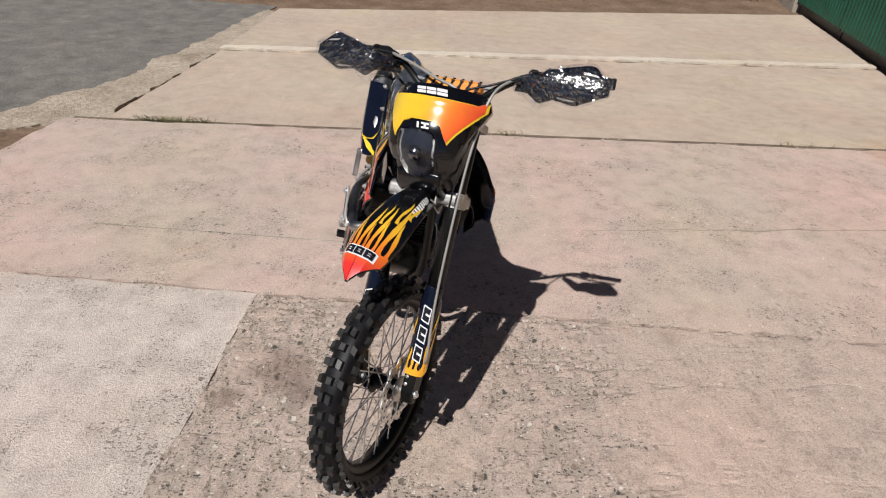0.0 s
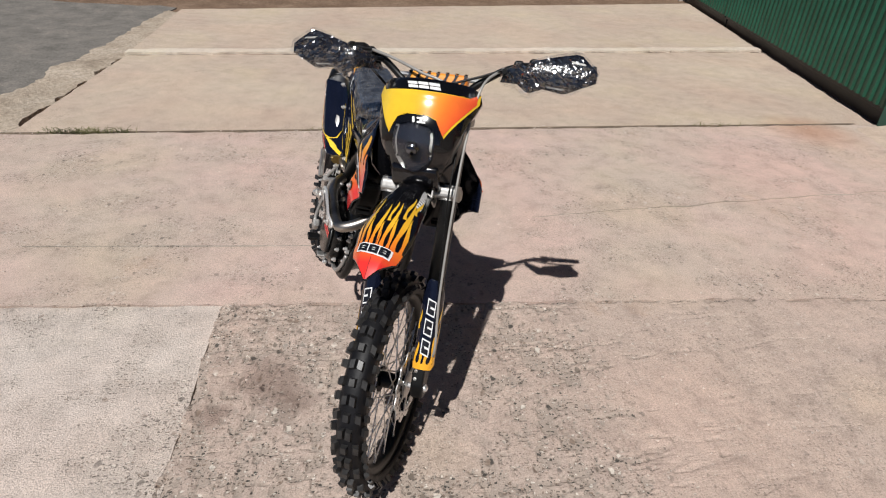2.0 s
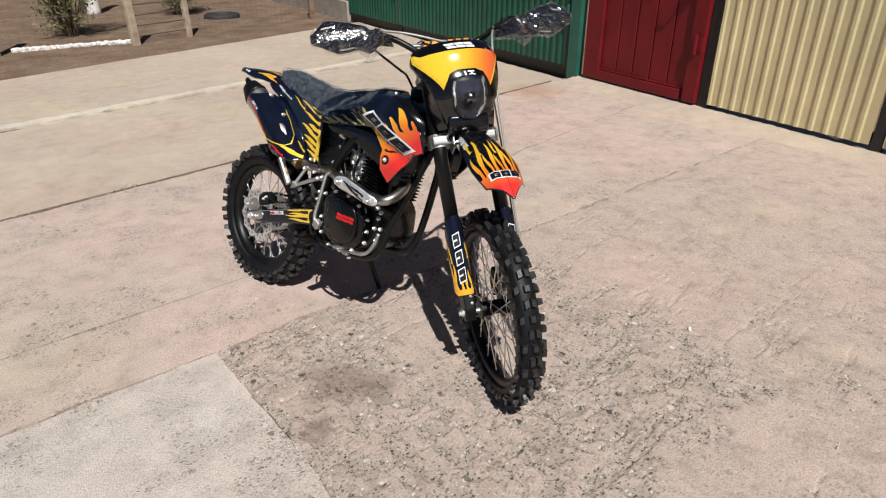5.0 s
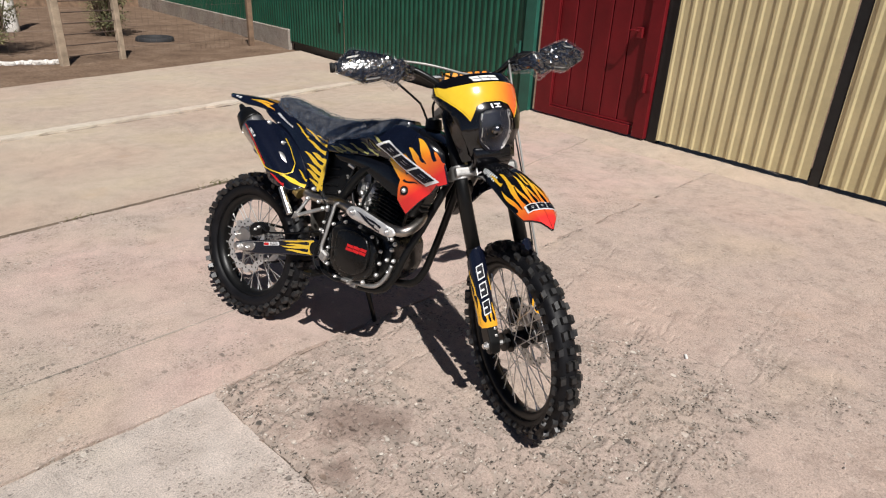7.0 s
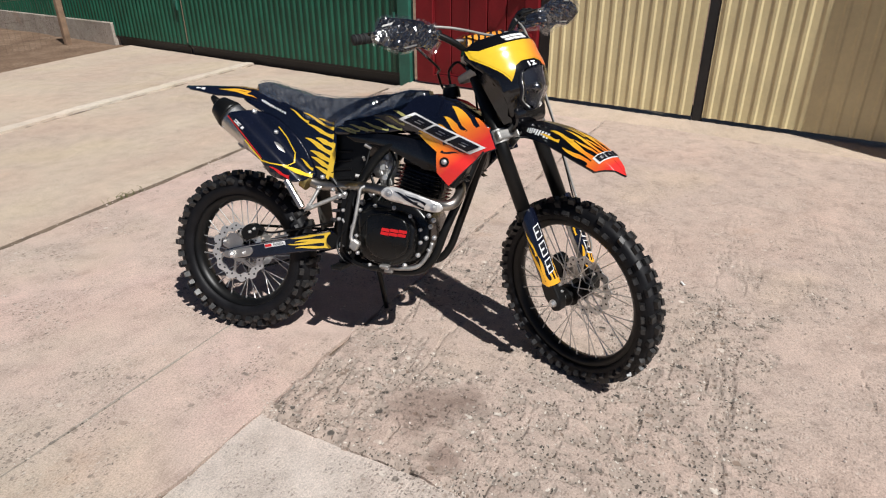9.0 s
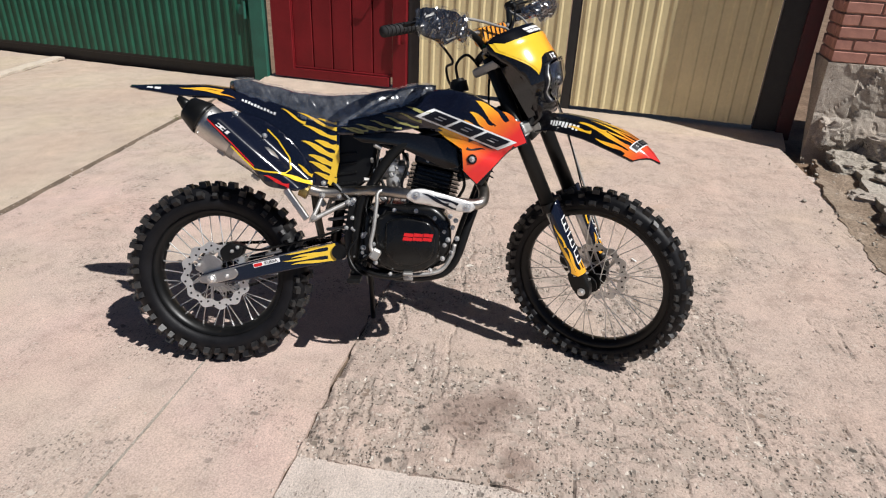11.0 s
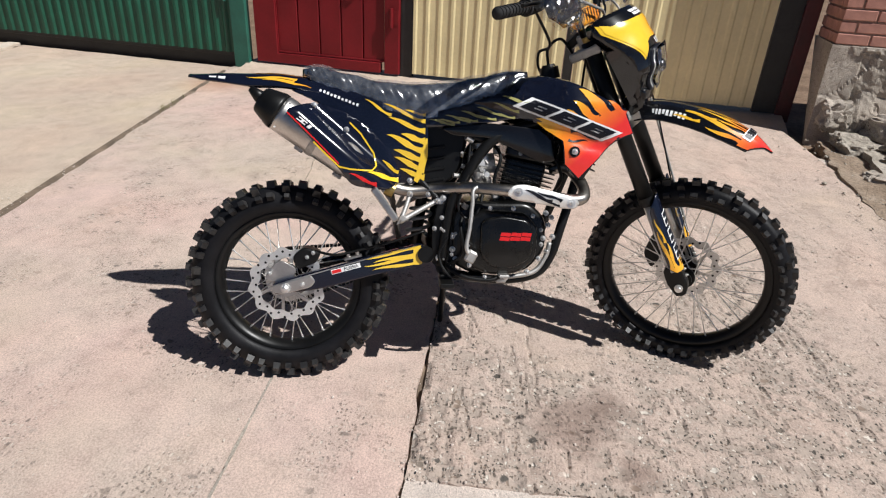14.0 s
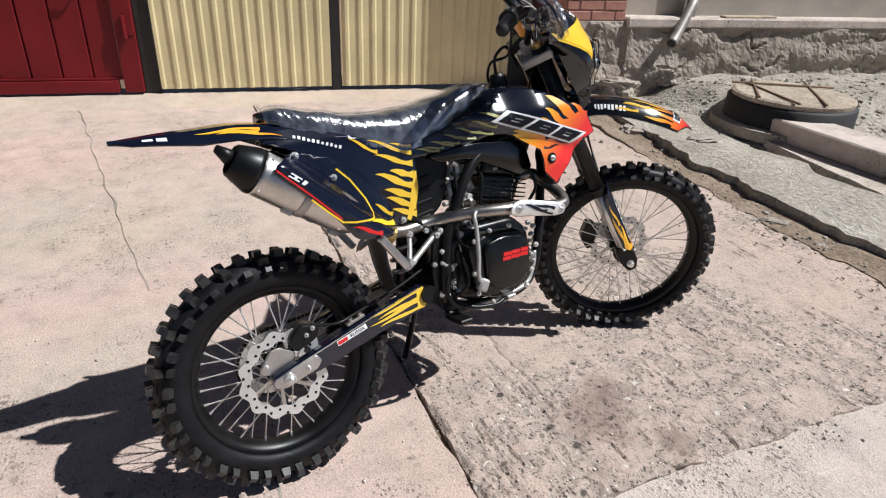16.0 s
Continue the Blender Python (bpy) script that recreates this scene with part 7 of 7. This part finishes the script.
pipe_ = tagged(mesh_ob("drain_pipe", bm, MAT_PIPE, smooth=True, m=site(0, 0)), "grey sheet-metal rain pipe with a slanting outlet", "pipe")
# the pipe is closed; a dark plug gives the shade inside its mouth
part("mouth", tube([(-0.578, -3.10, 0.583), (-0.588, -3.086, 0.5705)], 0.042, 18, 0), MAT_TAR, pipe_, "dark plug painted as the shaded pipe mouth")
tagged(mesh_ob("plank", box(0, 0, 0, 0.09, 0.62, 0.022, 0.004), MAT_WOOD_PALE, m=site(-0.385, -4.05, 0.795, 2)), "short yellowish plank lying on the wall ledge", "plank")

# broken ground in front of the house
def site_slab(name, pts, z, th, mat, seed, label, edge=0.05, rough=0.02):
    bm = slab_mesh([Vector(p) for p in pts], z, th, 0.07, rough, edge, seed)
    return tagged(mesh_ob(name, bm, mat, m=site(0, 0)), label, "slab")


site_slab("broken_slab", [(-4.5, -3.3), (-3.2, -3.02), (-2.2, -2.98), (-1.2, -2.95), (-0.55, -2.75), (-0.62, -2.42), (-1.4, -2.30), (-2.3, -2.24), (-3.0, -2.30), (-3.5, -2.36), (-4.1, -2.5), (-4.45, -2.8)], 0.075, 0.16, MAT_RUBBLE, 21, "broken old concrete slab with a ragged edge", 0.09, 0.05)
bm = slab_mesh([Vector(p) for p in ((-4.9, -2.55), (-3.9, -2.52), (-3.2, -2.44), (-2.3, -2.36), (-1.4, -2.42), (-0.6, -2.5), (-0.62, -2.10), (-1.4, -2.03), (-2.4, -2.06), (-3.4, -2.10), (-4.2, -2.22), (-4.9, -2.34))], 0.021, 0.08, 0.06, 0.012, 0.055, 31)
tagged(mesh_ob("soil_strip", bm, MAT_SOIL, m=site(0, 0)), "brown soil washed over the edge of the yard", "soil", kind="stuff")
site_slab("pale_slab", [(-4.6, -3.35), (-2.1, -3.40), (-2.05, -3.08), (-3.2, -3.02), (-4.7, -2.98)], 0.095, 0.1, MAT_PATCH, 22, "pale concrete strip beside the kerb block", 0.02, 0.004)
kb = box(0, 0, 0, 2.0, 0.36, 0.16, 0.012)
tagged(mesh_ob("kerb_block", kb, MAT_PATCH, m=site(-2.95, -3.46, 0.175, 188)), "long pale concrete block beside the manhole", "block")
site_slab("pale_slab", [(-1.55, -2.16), (-1.10, -2.10), (-1.00, -1.92), (-1.45, -1.93)], 0.0, 0.08, MAT_PATCH, 23, "small pale piece of broken concrete", 0.02, 0.004)
rnd = random.Random(12)
for k, (x, s, z, a, b_, c) in enumerate([(-0.72, -2.30, 0.05, 0.16, 0.22, 0.10), (-0.50, -2.62, 0.15, 0.20, 0.22, 0.15), (-0.42, -3.15, 0.24, 0.10, 0.20, 0.12), (-0.9, -2.62, 0.09, 0.14, 0.16, 0.07), (-0.46, -2.22, 0.20, 0.09, 0.14, 0.18),
                                         (-1.5, -2.28, 0.03, 0.13, 0.10, 0.06), (-3.25, -2.18, -0.01, 0.12, 0.07, 0.05), (-3.55, -2.22, -0.01, 0.07, 0.06, 0.04), (-2.7, -2.16, -0.01, 0.08, 0.06, 0.04), (-1.2, -2.5, 0.09, 0.12, 0.10, 0.05), (-1.95, -2.6, 0.09, 0.16, 0.09, 0.03)]):
    bm = bmesh.new()
    lumpy(bm, (0, 0, 0), (a * 0.85, b_ * 0.85, c * 0.65), k * 3.1, 4, 0.42)
    tagged(mesh_ob("rubble_lump", bm, MAT_FOUND if k % 3 else MAT_RUBBLE, m=site(x, s, z, rnd.uniform(0, 180))), "broken lump of old grey concrete lying on soil", "rubble", "rubble by the house")
# loose stones in the gully and on the heap by the house, one object
spots_ = []
for i in range(1900):
    if i < 420:
        x, s = rnd.uniform(-5.0, -0.6), rnd.gauss(-2.16, 0.15)
        z, r = 0.020, rnd.uniform(0.003, 0.010) * (2.2 if rnd.random() < 0.1 else 1)
    else:
        x, s = rnd.uniform(-3.0, -0.50), -2.75 - 3.4 * rnd.random() ** 1.5
        f = min(1, max(0, (-2.62 - s) / 0.75)) * min(1, max(0, (x + 3.1) / 1.5))
        z, r = -0.10 + 0.34 * f + 0.05 * f * noise.noise(Vector((x * 2.5, s * 2.5, 9))) + 0.02 * noise.noise(Vector((x * 9, s * 9, 2))), rnd.uniform(0.007, 0.020) * (1.9 if rnd.random() < 0.12 else 1)
    spots_.append((x, s, z, r))
bm = stones_mesh("loose_stones", spots_, 3)
tagged(mesh_ob("loose_stones", bm, MAT_RUBBLE, m=site(0, 0)), "scattered small stones and concrete crumbs", "stones", kind="stuff")
bm = bmesh.new()
heap_rows = []
for i in range(46):
    row = []
    for j in range(46):
        x, s = -3.1 + 2.75 * i / 45, -7.6 + 5.0 * j / 45
        f = min(1, max(0, (-2.62 - s) / 0.75)) * min(1, max(0, (x + 3.1) / 1.5))
        z = -0.10 + 0.34 * f + 0.05 * f * noise.noise(Vector((x * 2.5, s * 2.5, 9))) + 0.02 * noise.noise(Vector((x * 9, s * 9, 2)))
        row.append(bm.verts.new((x, s, z)))
    heap_rows.append(row)
for p, q in zip(heap_rows, heap_rows[1:]):
    for k in range(len(p) - 1):
        bm.faces.new((p[k], p[k + 1], q[k + 1], q[k]))
tagged(mesh_ob("rubble_ground", bm, MAT_RUBBLE, smooth=True, m=site(0, 0)), "stony grey-brown made ground sloping up to the house", "ground", kind="structure")


def manhole():
    t = thing("manhole", "tarred concrete manhole ring with a pale concrete lid", "manhole", site(-1.72, -3.55, 0.15))
    n = 40
    rows = [[Vector((r * math.cos(2 * math.pi * k / n), r * math.sin(2 * math.pi * k / n), z)) for k in range(n)] for r, z in ((0.50, -0.08), (0.495, 0.16), (0.475, 0.175), (0.38, 0.175), (0.38, 0.0))]
    part("ring", loft(rows, caps=False), MAT_TAR, t, "black tarred ring", True)
    rows = [[Vector((r * math.cos(2 * math.pi * k / n), r * math.sin(2 * math.pi * k / n), z)) for k in range(n)] for r, z in ((0.465, 0.176), (0.47, 0.21), (0.45, 0.222), (0.25, 0.228), (0.02, 0.23))]
    lid = part("lid", loft(rows), MAT_SAND, t, "pale gritty concrete lid")
    part("foot_ring", loft([[Vector((r * math.cos(2 * math.pi * k / n), r * math.sin(2 * math.pi * k / n), z)) for k in range(n)] for r, z in ((0.60, -0.08), (0.595, 0.0), (0.50, 0.005))], caps=False), MAT_FOUND, t)
    for a, b in (((-0.40, 0.30, 0.235), (0.42, 0.18, 0.235)), ((-0.45, 0.10, 0.235), (0.30, -0.38, 0.235)), ((-0.15, 0.46, 0.235), (0.45, 0.05, 0.235)), ((0.05, -0.45, 0.24), (0.35, 0.33, 0.24))):
        part("bar", tube([a, b], 0.009, 8, 0), MAT_WOOD, lid, "weathered brown lath")
    return t


manhole()

# ---- yard beyond the concrete, to the north ----
def wood_post(x, s, w, h, mat, label, lean=0.0):
    bm = box(0, 0, h / 2 - 0.15, w, w * 0.9, h, 0.008)
    return tagged(mesh_ob("fence_post", bm, mat, m=site(x, s, -0.08) @ pose(0, 0, 0, lean, lean * 0.5, 5)), label, "post", "posts of the garden fence")


wood_post(-6.0, 9.45, 0.13, 1.6, MAT_WOOD, "reddish-brown weathered wooden fence post", 2)
wood_post(-8.3, 9.6, 0.13, 1.6, MAT_WOOD, "reddish-brown weathered wooden fence post", -2)
wood_post(-0.55, 10.75, 0.10, 1.7, MAT_WOOD, "dark brown fence post beside the green gate")


def garden_gate():
    t = thing("garden_gate", "pale wooden garden gate with thin wire rails", "gate", site(-4.06, 9.40, -0.08, 24))
    for k, x in enumerate((0.0, 1.0)):
        part("post", box(x, 0, 0.62, 0.12 if k == 0 else 0.09, 0.09, 1.5, 0.008), MAT_WOOD_PALE, t)
    for i in range(7):
        part("rail", tube([(0.02, 0, 0.16 + i * 0.16), (0.98, 0, 0.17 + i * 0.16)], 0.009, 6, 0), MAT_WIRE, t)
    return t


garden_gate()
bm = bmesh.new()
for a, b in (((-8.3, 9.6), (-6.0, 9.45)), ((-6.0, 9.45), (-4.06, 9.40)), ((-3.15, 9.8), (-0.55, 10.75))):
    a, b = Vector(a), Vector(b)
    for i in range(4):
        add_tube(bm, [(a.x, a.y, 0.15 + 0.32 * i), ((a.x + b.x) / 2, (a.y + b.y) / 2, 0.13 + 0.32 * i), (b.x, b.y, 0.15 + 0.32 * i)], 0.0025, 5, 3)
    n = int((b - a).length / 0.11)
    for i in range(n):
        p = a.lerp(b, i / n)
        add_tube(bm, [(p.x, p.y, 0.0), (p.x + 0.02, p.y, 1.2)], 0.0014, 4, 0)
tagged(mesh_ob("wire_netting", bm, MAT_WIRE, m=site(0, 0)), "thin rusty wire netting between the garden posts", "fence", kind="stuff")
bm = bmesh.new()
for i in range(26):
    f = i / 25
    lumpy(bm, (-5.75 + 1.6 * f, 9.62 + 0.05 * rnd.uniform(-1, 1), -0.02), (0.055, 0.05, 0.045), i * 1.7, 2)
tagged(mesh_ob("stone_edging", bm, MAT_WHITEWASH, m=site(0, 0)), "row of whitewashed stones edging the garden", "edging", kind="stuff")


def heap():
    bm = bmesh.new()
    n, m_ = 56, 22
    c = bm.verts.new((0, 0, 0.62))
    rows = []
    for j in range(1, m_ + 1):
        r = j / m_
        row = []
        for i in range(n):
            a = 2 * math.pi * i / n
            rr = r * (1.75 + 0.25 * noise.noise(Vector((math.cos(a), math.sin(a), 3))))
            z = 0.62 * (1 - r) ** 1.15 + 0.05 * noise.noise(Vector((rr * math.cos(a) * 3, rr * math.sin(a) * 3, 1))) + 0.025 * noise.noise(Vector((rr * math.cos(a) * 12, rr * math.sin(a) * 12, 1))) - 0.06 * r
            row.append(bm.verts.new((rr * math.cos(a), rr * math.sin(a), z)))
        rows.append(row)
    for i in range(n):
        bm.faces.new((c, rows[0][i], rows[0][(i + 1) % n]))
    for p, q in zip(rows, rows[1:]):
        for i in range(n):
            bm.faces.new((p[i], q[i], q[(i + 1) % n], p[(i + 1) % n]))
    t = tagged(mesh_ob("gravel_heap", bm, MAT_GRAVEL, m=site(-8.0, 10.6, -0.08)), "heap of grey crushed gravel on bare soil", "gravel", kind="stuff")
    return t


heap()


def shrub(x, s, h, w, seed, label):
    """Loose dry bush: many thin stems and small separate leaves."""
    r = random.Random(seed)
    t = thing("shrub", label, "shrub", site(x, s, -0.08))
    bm = bmesh.new()
    tips = []
    for i in range(26):
        a, lean = r.uniform(0, 6.28), r.uniform(0.1, 0.5) * w
        p = [Vector((0.06 * math.cos(a), 0.06 * math.sin(a), 0)), Vector((lean * 0.5 * math.cos(a), lean * 0.5 * math.sin(a), h * r.uniform(0.35, 0.5))), Vector((lean * math.cos(a + 0.3), lean * math.sin(a + 0.3), h * r.uniform(0.65, 1.0)))]
        add_tube(bm, p, 0.01, 5, 4, [0.014, 0.009, 0.003])
        for k in range(8):
            f = r.uniform(0.10, 1.0)
            b = p[0].lerp(p[1], f * 2) if f < 0.5 else p[1].lerp(p[2], f * 2 - 1)
            q = b + Vector((r.uniform(-1, 1), r.uniform(-1, 1), r.uniform(0.1, 0.9))) * 0.28 * w
            add_tube(bm, [b, (b + q) / 2 + Vector((0, 0, 0.02)), q], 0.004, 4, 2, [0.005, 0.002])
            tips += [(b, q)]
    part("trunk", bm, MAT_TWIG, t)
    verts, faces = [], []
    for i in range(6500):
        b, q = r.choice(tips)
        c = b.lerp(q, r.uniform(0.2, 1.15)) + Vector((r.gauss(0, 0.045), r.gauss(0, 0.045), r.gauss(0, 0.045)))
        u = Vector((r.gauss(0, 1), r.gauss(0, 1), r.gauss(0, 1))).normalized()
        v = u.orthogonal().normalized()
        l, wd = r.uniform(0.018, 0.042), r.uniform(0.006, 0.013)
        k = len(verts)
        verts += [c - u * l, c + v * wd, c + u * l, c - v * wd]
        faces.append((k, k + 1, k + 2, k + 3))
    me = bpy.data.meshes.new("crown")
    me.from_pydata([tuple(p) for p in verts], [], faces)
    me.materials.append(MAT_LEAF)
    o = new("crown", me)
    o.parent = t
    return t


shrub(-4.9, 10.9, 1.9, 1.6, 3, "straggly dry green bush behind the garden fence")
shrub(-2.7, 13.0, 1.9, 1.2, 8, "dry yellowish-green bush on bare soil")
shrub(-8.9, 14.5, 1.5, 1.0, 5, "dry green bush on bare soil")
bm = ring_of([(0.30, -0.07), (0.33, -0.085), (0.36, -0.06), (0.37, 0.0), (0.36, 0.06), (0.33, 0.085), (0.30, 0.07)], 40)
tagged(mesh_ob("old_tyre", bm, MAT_OLDTYRE, smooth=True, m=site(-2.05, 12.1, -0.02) @ pose(0, 0, 0, 90)), "worn car tyre lying flat on soil", "tyre")
bm = bmesh.new()
add_tube(bm, [(0, 0, -0.1), (0.02, 0.01, 0.6), (0.0, 0.03, 1.5), (0.06, 0, 2.4)], 0.13, 12, 4, [0.15, 0.12, 0.11, 0.10])
tagged(mesh_ob("tree_trunk", bm, MAT_WHITEWASH, smooth=True, m=site(-4.3, 14.4, 0)), "whitewashed tree trunk in the garden", "tree")

# green fence going on beyond the gates, on a low concrete wall
nf = thing("wall_north", "dark green sheet fence on a low grey concrete wall", "fence", site(0, 10.06), kind="structure")
part("base_wall", box(0.05, 6.0, 0.04, 0.22, 12.0, 0.62, 0.012), MAT_FOUND, nf, "rough grey concrete base wall")
part("sheet", corrugated(12.0, 2.0, 0.115, 0.02, 0.03, 0.02), MAT_GREEN, nf, m=pose(-0.0, 0, 0.352))
wl = thing("wall_garden", "plain brown board fence closing the garden behind", "fence", site(-14, 22, 0), kind="structure")
part("boards", box(7, 0, 0.9, 15, 0.05, 2.0, 0.01), MAT_WOOD, wl)

# small things on the slabs
tagged(mesh_ob("litter", box(0, 0, 0, 0.035, 0.012, 0.006, 0.002), MAT_PAPER, m=pose(0.943, 1.286, 0.019, 0, 0, 35)), "small scrap of white litter on the concrete", "litter")
spots_ = []
for i in range(2600):
    u = rnd.random()
    if u < 0.42:
        x, y = rnd.uniform(-0.7, 3.6), rnd.uniform(0.0, 2.4)
    elif u < 0.72:
        x, y = rnd.uniform(-2.6, 2.5), rnd.uniform(2.5, 4.6)
    elif u < 0.80:
        x, y = rnd.gauss(-0.74, 0.06), rnd.uniform(0.2, 2.5)
    elif u < 0.86:
        x = rnd.uniform(-2.4, 1.5)
        y = joint_b(x) + rnd.gauss(0, 0.03)
    else:
        x = rnd.uniform(-2.8, 4.0)
        y = joint_a(x) + rnd.gauss(0, 0.05)
    zz = 0.012 if (y < joint_b(x) and x > -0.74) else 0.001
    r = 0.0018 + 0.0055 * rnd.random() ** 2.5
    spots_.append((x, y, zz + r * 0.3, r))
bm = stones_mesh("grit", spots_, 7)
tagged(mesh_ob("grit", bm, MAT_PATCH), "pale grit and pebbles scattered on the slabs", "grit", kind="stuff")
bm = bmesh.new()
for cx, cy, n in ((0.42, joint_a(0.42), 16), (0.50, joint_a(0.5), 8), (2.75, joint_a(2.75), 12), (-2.2, joint_a(-2.2), 60), (-2.05, joint_a(-2.05), 60), (-2.35, joint_a(-2.35), 40), (-1.9, joint_a(-1.9), 25), (3.0, joint_a(3.0), 8), (-0.55, joint_a(-0.55), 6)):
    for i in range(n):
        x, y = cx + rnd.gauss(0, 0.05), cy + rnd.gauss(0, 0.008)
        h = rnd.uniform(0.012, 0.045)
        add_tube(bm, [(x, y, -0.01), (x + rnd.gauss(0, 0.01), y + rnd.gauss(0, 0.01), h * 0.6), (x + rnd.gauss(0, 0.025), y + rnd.gauss(0, 0.02), h)], 0.002, 4, 2, [0.0022, 0.001])
tagged(mesh_ob("weeds", bm, MAT_LEAF), "dry weeds growing in the slab joints", "weeds", kind="stuff")
